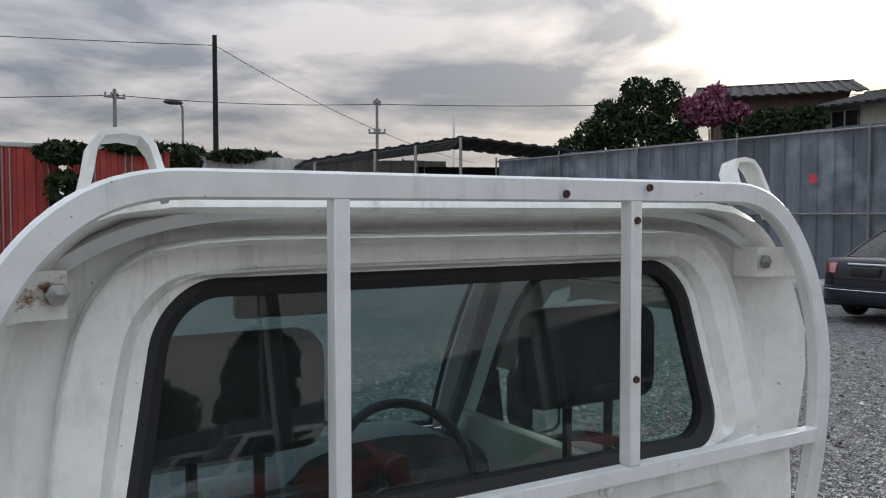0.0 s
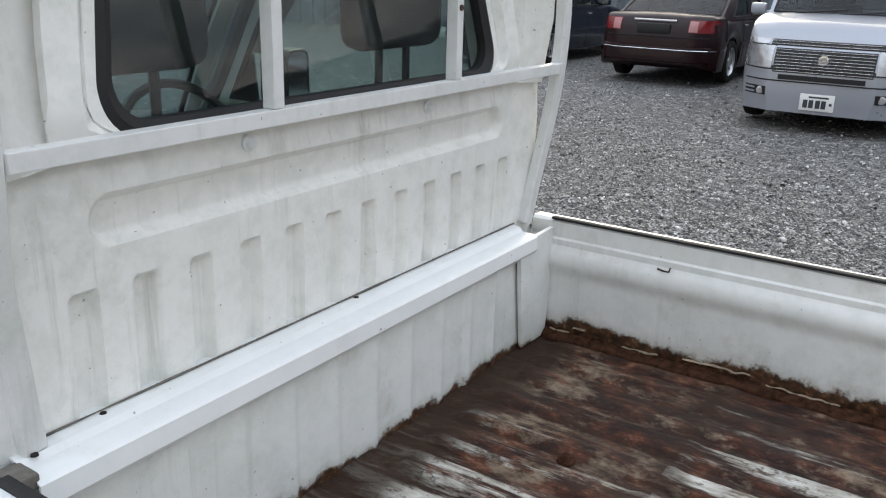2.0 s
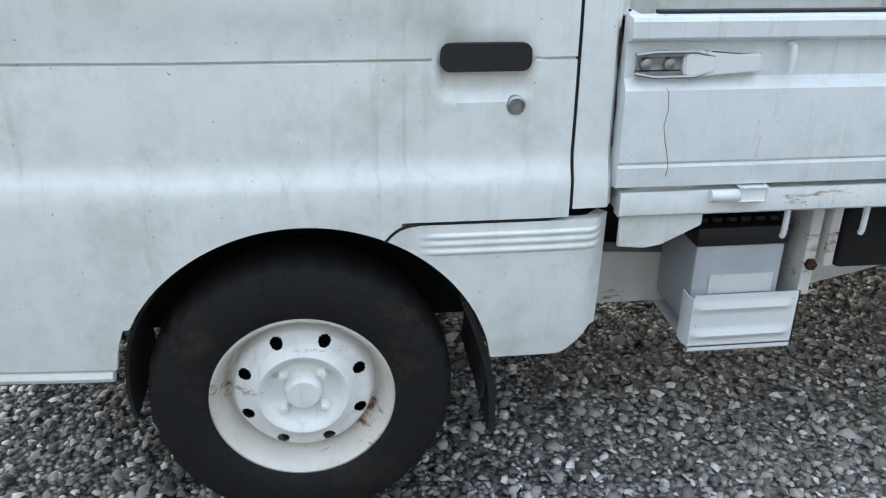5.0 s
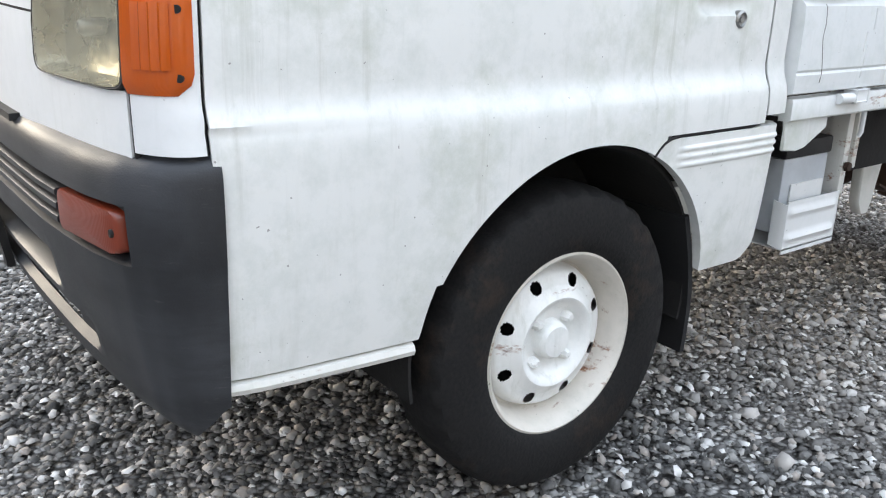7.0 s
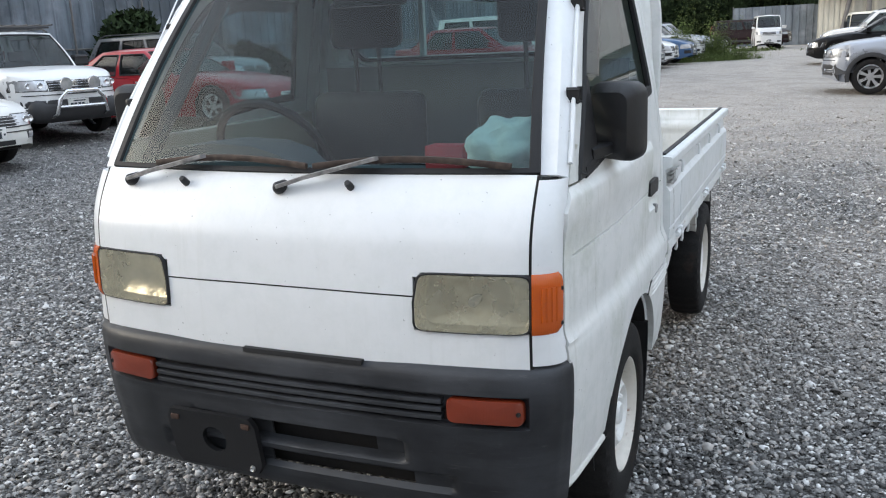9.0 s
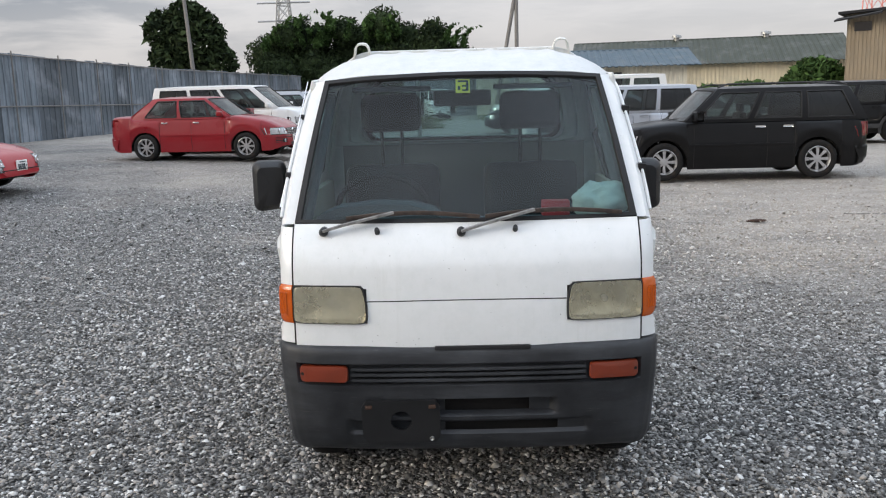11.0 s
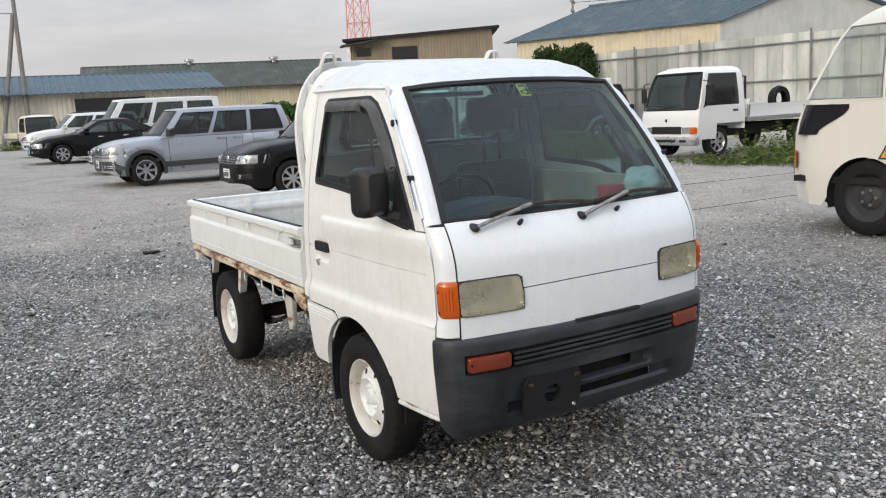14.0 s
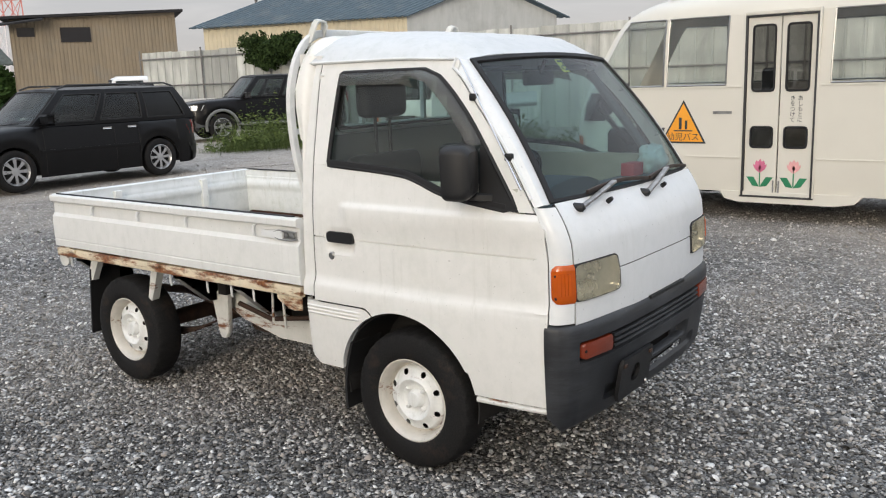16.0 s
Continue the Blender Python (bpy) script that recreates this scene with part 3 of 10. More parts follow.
def side_x(y, z):
    return side_base(z) - side_taper(y) * (1.0 if z > 0.7 else 1.25)


def front_y(x, z):
    return front_plan(abs(x)) + front_prof(z) * (1 - 0.25 * smooth01(0.5, 0.65, abs(x)))


def corner_pt(t, z, sgn, off=0.0):
    """The rounded panel between the nose and the door: t from the nose seam to the door seam."""
    ye = door_front(z) + 0.001
    p3 = Vector((side_x(ye, z), ye))
    p0 = Vector((0.592, front_y(0.592, z)))
    p1, p2 = p0 + Vector((0.030, -0.012)), p3 + Vector((0.002, 0.034))
    q = p0 * (1 - t) ** 3 + p1 * 3 * t * (1 - t) ** 2 + p2 * 3 * t * t * (1 - t) + p3 * t ** 3
    d = (p1 - p0) * (1 - t) ** 2 + (p2 - p1) * 2 * t * (1 - t) + (p3 - p2) * t * t
    n = Vector((-d.y, d.x)).normalized()
    return (sgn * (q.x + n.x * off), q.y + n.y * off, z)


ARCH_Y, ARCH_Z, ARCH_R = -0.015, 0.302, 0.328


def sill_z(y):
    d = abs(y - ARCH_Y)
    arch = ARCH_Z + math.sqrt(max(0.0, ARCH_R ** 2 - d * d)) if d < ARCH_R else 0.0
    low = 0.345 if y > ARCH_Y else lerp(0.352, 0.40, smooth01(-0.46, -0.525, y))
    return max(low, arch)


door_front = curve([(0.60, 0.606), (0.69, 0.611), (0.86, 0.609), (0.95, 0.600), (1.035, 0.566), (1.09, 0.534), (1.227, 0.447), (1.427, 0.287), (1.50, 0.225), (1.545, 0.16)])
DOOR_REAR = -0.46


def sheet_cols(bm, ys, z0, z1, n, sgn, off=0.0):
    add_grid(bm, [[(sgn * (side_x(y, z) + off), y, z) for z in span(z0(y), z1(y), n)] for y in ys])


def sheet_rows(bm, zs, y0, y1, n, sgn, off=0.0):
    add_grid(bm, [[(sgn * (side_x(y, z) + off), y, z) for y in span(y0(z), y1(z), n)] for z in zs])


def arch_ys(a, b, n):
    """Columns that crowd where the arch is steep."""
    base = set(span(a, b, n))
    for k in range(41):
        y = ARCH_Y + ARCH_R * math.cos(math.pi * k / 40)
        if a < y < b:
            base.add(y)
    return sorted(base)


win_low = curve([(-0.40, 1.178), (0.0, 1.150), (0.2, 1.088), (0.5, 1.04)])       # lower edge of the side glass
win_rear = curve([(1.0, -0.385), (1.18, -0.378), (1.54, -0.345)])
win_front = curve([(1.03, 0.505), (1.10, 0.462), (1.24, 0.368), (1.40, 0.245), (1.515, 0.12), (1.545, 0.06)])


def cab_side(sgn):
    rear_of = lambda z: DOOR_REAR + 0.003
    white = M_WHITE_R if sgn > 0 else M_WHITE
    # door below the glass
    bm = bmesh.new()
    ys = arch_ys(DOOR_REAR + 0.003, 0.600, 96)
    low = lambda y: max(sill_z(y) + (0.022 if y > ARCH_Y + 0.30 else 0.0), 0.631 if y < -0.17 else 0.0)
    zb = [low(y) for y in ys]
    rows = []
    for y, z0 in zip(ys, zb):
        top = win_low(y) if y > -0.385 else 1.178
        zt = min(top, 1.09 if y > 0.5 else top)
        if y > 0.53:
            zt = min(zt, lerp(1.09, 0.99, (y - 0.53) / 0.07))
        fixed = [0.66, 0.675, 0.682, 0.69, 0.697, 0.705, 0.712, 0.72, 0.73, 0.74, 0.755, 0.78, 0.80, 0.815, 0.825, 0.833, 0.841, 0.849, 0.857, 0.865, 0.873, 0.884, 0.8885, 0.8905, 0.8925, 0.8945, 0.900, 0.93, 0.945, 0.96, 0.975, 0.99, 1.005, 1.014, 1.019, 1.024, 1.029, 1.034, 1.039, 1.046, 1.06, 1.08, 1.11, 1.14]
        zs = span(z0, 0.645, 8) if z0 < 0.64 else [z0] * 8
        col = []
        for z in zs + [max(f, z0) for f in fixed] + [zt]:
            z = min(z, zt)
            x = side_x(y, z)
            if abs(z - 0.8915) < 0.003 and -0.5 < y < 0.56 and not (-0.395 < y < -0.228):
                x -= 0.0075
            # soft shelf pressed under the glass
            x += 0.012 * smooth01(1.042, 1.016, z) * smooth01(0.90, 1.00, z) * smooth01(-0.325, -0.265, y)
            # bowl behind the handle
            d = (abs((y + 0.312) / 0.080) ** 4 + abs((z - 0.869) / 0.044) ** 4) ** 0.25
            x -= 0.016 * smooth01(1.02, 0.72, d)
            yy = y
            if y > 0.55:
                yy = lerp(y, lerp(0.55, door_front(max(z, 0.60)) - 0.0025, (y - 0.55) / 0.05), smooth01(0.985, 0.94, z))
            col.append((sgn * x, yy, z))
        rows.append(col)
    add_grid(bm, rows)
    bmesh.ops.remove_doubles(bm, verts=bm.verts, dist=1e-4)
    solidify(bm, 0.012)
    door = part("door", bm, white, truck, "white cab door with rain streaks")
    # frame strips round the glass
    bm = bmesh.new()
    zs = span(1.1785, 1.52, 14)
    add_grid(bm, [[(sgn * side_x(y, z), y, z) for y in span(rear_of(z), win_rear(z), 4)] for z in zs])
    zf = span(1.045, 1.52, 20)
    add_grid(bm, [[(sgn * side_x(y, z), y, z) for y in span(win_front(z), door_front(z) - 0.004, 4)] for z in zf])
    top_of = lambda y: lerp(1.572, 1.555, smooth01(-0.1, 0.25, y))
    yt = span(DOOR_REAR + 0.003, 0.215, 22)
    add_grid(bm, [[(sgn * side_x(y, z), y, z) for z in span(1.52 if y < 0.1 else lerp(1.52, 1.50, (y - 0.1) / 0.12), top_of(y), 4)] for y in yt])
    bmesh.ops.remove_doubles(bm, verts=bm.verts, dist=5e-4)
    solidify(bm, 0.012)
    part("window_frame", bm, white, door)
    # hem along the foot of the door
    bm = bmesh.new()
    add_tube(bm, [(sgn * (side_x(y, 0.355) - 0.004), y, 0.352) for y in span(0.318, 0.598, 12)], 0.011, 8)
    part("sill", bm, M_WHITE_SPOT, door)
    # glass with a rubber edge
    bm = bmesh.new()
    rows = []
    zs = span(1.03, 1.53, 34)
    for z in zs:
        ya, yb = win_rear(z), win_front(z)
        lo = [y for y in span(ya, yb, 28)]
        rows.append([(sgn * (side_x(y, max(z, win_low(y))) - 0.012), y, max(z, win_low(y))) for y in lo])
    add_grid(bm, rows)
    bmesh.ops.remove_doubles(bm, verts=bm.verts, dist=2e-4)
    g = part("window_pane", bm, M_GLASS_SIDE if sgn > 0 else M_GLASS, door)
    g.visible_shadow = False
    bm = bmesh.new()
    ring = [(win_rear(z), z) for z in span(1.185, 1.52, 12)] + [(y, 1.527) for y in span(-0.335, 0.07, 10)] + [(win_front(z), z) for z in span(1.50, 1.06, 14)] + [(y, win_low(y)) for y in span(0.44, -0.37, 24)]
    add_tube(bm, [(sgn * (side_x(y, z) - 0.003), y, z) for y, z in ring + ring[:1]], 0.010, 6, caps=False)
    part("window_seal", bm, M_RUBBER, door)
    # belt line of black rubber, thick below the glass
    bm = bmesh.new()
    add_tube(bm, [(sgn * (side_x(y, win_low(y)) - 0.002), y, win_low(y) + 0.008) for y in span(-0.378, 0.45, 30)], 0.007, 8, square=0.014)
    part("belt_seal", bm, M_RUBBER, door)
    # rain visor
    bm = bmesh.new()
    rows = []
    for k in range(25):
        t = k / 24
        if t < 0.55:
            y, z = lerp(-0.345, 0.055, t / 0.55), 1.530
        else:
            z = lerp(1.525, 1.27, (t - 0.55) / 0.45)
            y = win_front(z) - 0.004
        dz, dy = (-0.05, 0.0) if t < 0.5 else (-0.05 * (1 - (t - 0.5) * 1.2), -0.045)
        dz = dz if t < 0.5 else dz * 0.5
        rows.append([(sgn * (side_x(y, z) + 0.004), y, z), (sgn * (side_x(y, z) + 0.022), y + dy * 0.5, z + dz * 0.5), (sgn * (side_x(y, z) + 0.024), y + dy, z + dz)])
    add_grid(bm, rows)
    solidify(bm, 0.003)
    part("rain_visor", bm, M_VISOR, door, "smoked rain visor")
    # quarter panel: black triangle ahead of the glass that carries the mirror
    bm = bmesh.new()
    tri = [(0.500, 1.045), (0.365, 1.055), (0.345, 1.075), (0.338, 1.262), (0.348, 1.262)]
    a = [bm.verts.new((sgn * (side_x(y, z) + 0.006), y, z)) for y, z in tri]
    b = [bm.verts.new((sgn * (side_x(y, z) - 0.004), y, z)) for y, z in tri]
    bm.faces.new(a)
    for i in range(len(a)):
        bm.faces.new((a[i], a[(i + 1) % len(a)], b[(i + 1) % len(a)], b[i]))
    part("mirror_base", bm, M_BLACK, door, "black triangular mirror base")
    # handle and lock
    x0 = side_x(-0.31, 0.90)
    bm = bmesh.new()
    add_prism(bm, round_rect(-0.383, -0.241, 0.874, 0.917, 0.014, 4), "x", sgn * (x0 - 0.012), sgn * (x0 + 0.005))
    part("door_handle", bm, M_BLACK, door, "black flap door handle")
    bm = bmesh.new()
    s = 1 if sgn > 0 else -1
    add_lathe(bm, [(s * (x0 - 0.01), 0.0155), (s * (x0 + 0.003), 0.0155), (s * (x0 + 0.006), 0.012), (s * (x0 + 0.002), 0.010), (s * (x0 + 0.002), 0.0055), (s * (x0 + 0.005), 0.005), (s * (x0 + 0.005), 0.0)], (0, -0.362, 0.819), 20)
    part("door_lock", bm, M_STEEL, door)
    # hinge caps on the pillar seam
    for (hy, hz) in ((0.292, 1.427), (0.452, 1.227)):
        bm = bmesh.new()
        add_box(bm, sgn * (side_x(hy, hz) - 0.006), sgn * (side_x(hy, hz) + 0.012), hy - 0.014, hy + 0.016, hz - 0.013, hz + 0.013, 0.005)
        part("hinge_cap", bm, M_BLACK, door)
    # dark gap round the door
    bm = bmesh.new()
    gap = [(DOOR_REAR, z) for z in span(1.57, 0.65, 24)] + [(DOOR_REAR + 0.012, 0.632)] + [(y, 0.628) for y in span(-0.42, -0.20, 8)] + [(-0.165, 0.617), (-0.146, 0.594)]
    add_tube(bm, [(sgn * (side_x(y, z) - 0.006), y, z) for y, z in gap[:-2]], 0.0045, 6)
    foot = [(-0.205, 0.6275), (-0.188, 0.6255), (-0.172, 0.619), (-0.160, 0.609), (-0.151, 0.598)]
    add_tube(bm, [(sgn * (side_x(y, z) - 0.0005), y, z) for y, z in foot], 0.0028, 6)
    gap = [(door_front(z), z) for z in span(0.672, 1.545, 36)]
    add_tube(bm, [(sgn * (side_x(y, z) - 0.005), y, z) for y, z in gap], 0.0026, 6)
    part("door_gap", bm, M_DARK, truck)

    # fixed side: strip behind the door, the foot behind the wheel
    bm = bmesh.new()
    zs = span(0.40, 1.60, 50)
    rear_edge = curve([(0.35, -0.515), (0.42, -0.537), (0.6, -0.535), (0.95, -0.528), (1.2, -0.522), (1.6, -0.50)])
    add_grid(bm, [[(sgn * (side_x(y, z) - (0.02 if k == 6 else 0)), y, z) for k, y in enumerate(span(DOOR_REAR - 0.003, rear_edge(z), 7))] for z in [q for q in zs if q > 0.625]])
    ys = [y for y in arch_ys(-0.535, -0.12, 34) if y < -0.155]
    rows = []
    for y in ys:
        col = []
        for z in span(sill_z(y), max(sill_z(y), 0.562), 22) + [max(q, sill_z(y)) for q in span(0.563, 0.624, 48)]:
            zz = min(z, 0.624)
            x = side_x(y, zz)
            for rz in (0.604, 0.590, 0.575):
                x += 0.004 * smooth01(0.0062, 0.0015, abs(zz - rz)) * smooth01(-0.21, -0.24, y) * smooth01(-0.525, -0.512, y)
            if y < -0.50:
                x -= 0.03 * smooth01(-0.50, -0.537, y)
            col.append((sgn * x, y, zz))
        rows.append(col)
    add_grid(bm, rows)
    bmesh.ops.remove_doubles(bm, verts=bm.verts, dist=1e-4)
    solidify(bm, 0.02)
    part("cab_side", bm, white, truck, "white cab side behind the door")
    # dirt and rust creeping along the rear edge
    zr = span(0.74, 1.50, 110)
    part("edge_rust", tube_bm([(sgn * (side_x(-0.52, z) - 0.017), rear_edge(z) - 0.0005, z) for z in zr], [max(0.0003, 0.0012 + 0.0045 * noise.noise(Vector((z * 16, sgn, 2)))) for z in zr], 5), M_CRUST_EDGE, truck)
    bm = bmesh.new()
    rows = []
    for z in span(0.935, 1.60, 34):
        a, b = Vector((side_x(-0.5, z) - 0.013, rear_edge(z) + 0.004)), Vector((rim_half(z) - 0.001, curve_rear(z) - rim_depth(z) + 0.001))
        rows.append([(sgn * (lerp(a.x, b.x, q) + 0.010 * math.sin(math.pi * q)), lerp(a.y, b.y, q), z) for q in span(0, 1, 6)])
    add_grid(bm, rows)
    solidify(bm, 0.006)
    part("rear_corner", bm, white, truck)
    # wheel housing: a dark half drum open below
    bm = bmesh.new()
    rows = []
    for k in range(33):
        a = math.pi * (k / 32) * 1.12 - 0.19
        y, z = ARCH_Y + (ARCH_R - 0.004) * math.cos(a), ARCH_Z + (ARCH_R - 0.004) * math.sin(a)
        rows.append([(sgn * (side_x(min(y, 0.3), max(z, 0.345)) - 0.026), y, z + 0.002), (sgn * 0.60, y, z + 0.004), (sgn * 0.40, y, z)])
    add_grid(bm, rows)
    bm.faces.new([bm.verts.new((sgn * 0.40, ARCH_Y + ARCH_R * math.cos(a), ARCH_Z + ARCH_R * math.sin(a))) for a in [math.pi * k / 24 for k in range(25)]])
    solidify(bm, 0.006)
    part("wheel_housing", bm, M_DARK, truck)
    # mud flap behind the front wheel
    bm = bmesh.new()
    add_grid(bm, [[(sgn * x, -0.295 - 0.06 * t - 0.02 * math.sin(3 * t), 0.47 - 0.30 * t) for x in span(0.665 - 0.02 * t, 0.49, 5)] for t in span(0, 1, 8)])
    solidify(bm, 0.012)
    part("mud_flap", bm, M_RUBBER, truck, "black rubber mud flap")
    # corner panel ahead of the door, up the windscreen pillar
    bm = bmesh.new()
    add_grid(bm, [[corner_pt(k / 15, z, sgn) for k in range(16)] for z in span(0.672, 1.062, 30)])
    solidify(bm, 0.012)
    part("front_corner", bm, M_WHITE_CLEAN, truck)
    bm = bmesh.new()
    rows = []
    for k in range(25):
        t = k / 24
        a = Vector(ws_edge(t, 1.0))
        z = lerp(1.062, 1.556, t)
        ye = door_front(z) + 0.005
        b = Vector((side_x(ye, z), ye, z))
        mid = (a + b) / 2 + Vector((0.008, 0.010, 0.004))
        rows.append([(sgn * p.x, p.y, p.z) for p in (a - Vector((0.012, -0.0, 0.0)), a, a.lerp(mid, 0.6), mid, b.lerp(mid, 0.5), b)])
    add_grid(bm, rows)
    solidify(bm, 0.01)
    part("windscreen_pillar", bm, M_WHITE_CLEAN, truck)
    # amber lamp on the corner
    bm = bmesh.new()
    rows = []
    for z in span(0.742, 0.874, 12):
        f = min(1, 8 * (z - 0.742) / 0.132 + .2, 8 * (0.874 - z) / 0.132 + .2)
        e = 1 - max(0.0, 1 - min(z - 0.742, 0.874 - z) / 0.022) ** 2 * 0.22
        rows.append([corner_pt(lerp(-0.012, 0.93 * e, k / 11), z, sgn, 0.008 * f * min(1, 6 * (1 - k / 11) + 0.25)) for k in range(12)])
    add_grid(bm, rows)
    solidify(bm, 0.012)
    signal = part("turn_signal", bm, M_AMBER, truck, "amber corner turn signal")
    bm = bmesh.new()
    add_grid(bm, [[corner_pt(t, z, sgn, 0.0125) for t in span(0.20, 0.62, 8)] for z in span(0.772, 0.846, 8)])
    for k, vtx in enumerate(bm.verts):
        vtx.co.y -= 0.004 * (k % 2)
    solidify(bm, 0.004)
    part("fluted_window", bm, M_AMBER, signal)
    for hz in (0.839, 0.763):
        bm = bmesh.new()
        add_lathe(bm, [(0.0, 0.0), (0.0, 0.005), (-0.004, 0.005)], (0, 0, 0), 10)
        bmesh.ops.transform(bm, matrix=Matrix.Translation(corner_pt(0.74, hz, sgn, 0.0085)) @ pose(0, 0, 0, 0, 0, 40 if sgn > 0 else 140), verts=bm.verts)
        part("screw", bm, M_DARK, truck)
    # headlamp: bezel and lens
    bm = bmesh.new()
    pts = []
    for k in range(48):
        a = 2 * math.pi * k / 48
        cx, cz = 0.464, 0.8085
        ex, ez = 0.128 * (abs(math.cos(a)) ** 0.20) * (1 if math.cos(a) > 0 else -1), 0.0645 * (abs(math.sin(a)) ** 0.20) * (1 if math.sin(a) > 0 else -1)
        x, z = cx + ex, cz + ez
        if x < cx and z > cz:
            x += 0.012 * (z - cz) / 0.0645 * ((cx - x) / 0.128)
        pts.append((x, z))
    def lamp_rows(stops):
        return [[(sgn * lerp(0.464, x, s), front_y(lerp(0.464, x, s), lerp(0.8085, z, s)) + d, lerp(0.8085, z, s)) for x, z in pts] for s, d in stops]
    add_grid(bm, lamp_rows(((0.97, 0.0065), (0.94, 0.0), (0.925, -0.020), (0.88, -0.030), (0.7, -0.036), (0.5, -0.040), (0.25, -0.043), (0.0, -0.044))), close_u=True)
    lamp = part("headlamp", bm, M_REFLECT, truck, "square headlamp with a yellowed lens")
    bm = bmesh.new()
    add_lathe(bm, [(-0.03, 0.012), (-0.002, 0.012), (0.004, 0.008), (0.005, 0.0)], (sgn * 0.464, front_y(0.464, 0.81) - 0.01, 0.8085), 12, "y")
    part("bulb", bm, M_HEADCLR, lamp)
    bm = bmesh.new()
    add_grid(bm, lamp_rows(((0.0, 0.009), (0.3, 0.009), (0.6, 0.0088), (0.85, 0.008), (0.95, 0.007), (0.975, 0.004))), close_u=True)
    g = part("lens", bm, M_LENS, lamp, "yellowed ribbed lens")
    g.visible_shadow = False
    bm = bmesh.new()
    rows = [[(sgn * lerp(0.464, x, s), front_y(lerp(0.464, x, s), lerp(0.8085, z, s)) + d, lerp(0.8085, z, s)) for x, z in pts] for s, d in ((0.962, -0.004), (0.972, 0.006), (1.0, 0.007), (1.018, 0.004), (1.030, -0.003))]
    add_grid(bm, rows, close_u=True)
    part("headlamp_rim", bm, M_RUBBER, truck)


rim_half = curve([(1.0, 0.622), (1.2, 0.624), (1.30, 0.622), (1.42, 0.618), (1.50, 0.604), (1.575, 0.576), (1.635, 0.536), (1.668, 0.490), (1.684, 0.43)])


def rim_depth(z):
    return lerp(0.012, 0.075, smooth01(1.22, 1.50, z))


def rear_pull(x, z):
    """The rim of the wall is drawn back towards the guard frame."""
    e = min(rim_half(z) - abs(x), (1.690 - z) * 1.3)
    return rim_depth(z) * smooth01(0.060, 0.0, e) ** 1.3


curve_rear = curve([(0.93, -0.525), (1.0, -0.530), (1.2, -0.532), (1.29, -0.520), (1.45, -0.496), (1.62, -0.474), (1.66, -0.47)])


def ws_edge(t, s):
    """The windscreen: t from foot to top, s from -1 to 1 across."""
    x = lerp(0.588, 0.516, t) * s
    y0, y1 = front_plan(abs(x)) - 0.088 - 0.004 * abs(s), 0.222 + 0.045 * (1 - s * s)
    z0, z1 = 1.070, 1.556 + 0.020 * (1 - s * s)
    bow = 0.012 * math.sin(math.pi * t)
    return (x, lerp(y0, y1, t) + bow, lerp(z0, z1, t) + bow * 0.8)


for sgn in (1, -1):
    cab_side(sgn)

# front panel: bonnet lid above, apron below
def lid_seam(x):
    return 0.823 - 0.004 * (x / 0.33) ** 2


def front_half(zs_of, name, label):
    """Half of the nose sheet, with square openings for the headlamps."""
    bm = bmesh.new()
    xs = sorted(set(round(x, 4) for x in span(-0.586, 0.586, 61)) | {-0.335, 0.335})
    add_grid(bm, [[(x, front_y(x, z), z) for x, z in zip(xs, row)] for row in zip(*[zs_of(x) for x in xs])])
    cut = [f for f in bm.faces if abs(f.calc_center_median().x) > 0.335 and 0.7435 < f.calc_center_median().z < 0.8735 and not (abs(f.calc_center_median().x) < 0.352 and f.calc_center_median().z > 0.858)]
    bmesh.ops.delete(bm, geom=cut, context="FACES")
    solidify(bm, 0.012)
    part(name, bm, M_WHITE_CLEAN, truck, label)


front_half(lambda x: span(lid_seam(x) + 0.002, 0.8735, 6) + span(0.8735, 1.072, 20)[1:], "bonnet_lid", "white front lid with faint stains")
front_half(lambda x: span(0.655, 0.7435, 8) + span(0.7435, lid_seam(x) - 0.002, 8)[1:], "front_apron", "")
bm = bmesh.new()
add_tube(bm, [(x, front_y(x, 0.823) - 0.006, lid_seam(x)) for x in span(-0.34, 0.34, 20)], 0.005, 6)
for sgn in (1, -1):
    add_tube(bm, [(sgn * 0.589, front_y(0.589, z) - 0.006, z) for z in span(0.66, 1.07, 20)], 0.005, 6)
part("lid_gap", bm, M_DARK, truck)

# windscreen
bm = bmesh.new()
add_grid(bm, [[ws_edge(lerp(0.02, 0.98, t), lerp(-0.975, 0.975, s)) for s in span(0, 1, 31)] for t in span(0, 1, 15)])
g = part("windscreen", bm, M_GLASS_WS, truck, "curved windscreen with cloud reflections and dust")
g.visible_shadow = False
bm = bmesh.new()
ring = [ws_edge(0.0, s) for s in span(-1, 1, 25)] + [ws_edge(t, 1) for t in span(0.04, 0.96, 16)] + [ws_edge(1.0, s) for s in span(1, -1, 25)] + [ws_edge(t, -1) for t in span(0.96, 0.04, 16)]
inner = [ws_edge(lerp(0.022, 0.968, t), s * 0.960) for s, t in [(s, 0.0) for s in span(-1, 1, 25)] + [(1, t) for t in span(0.04, 0.96, 16)] + [(s, 1.0) for s in span(1, -1, 25)] + [(-1, t) for t in span(0.96, 0.04, 16)]]
up = Vector((0, 0.006, 0.006))
add_grid(bm, [ring, [Vector(p) + up for p in ring], [Vector(a).lerp(Vector(b), 0.85) + up for a, b in zip(ring, inner)], inner], close_u=True)
part("windscreen_seal", bm, M_RUBBER, truck, "black rubber windscreen seal")

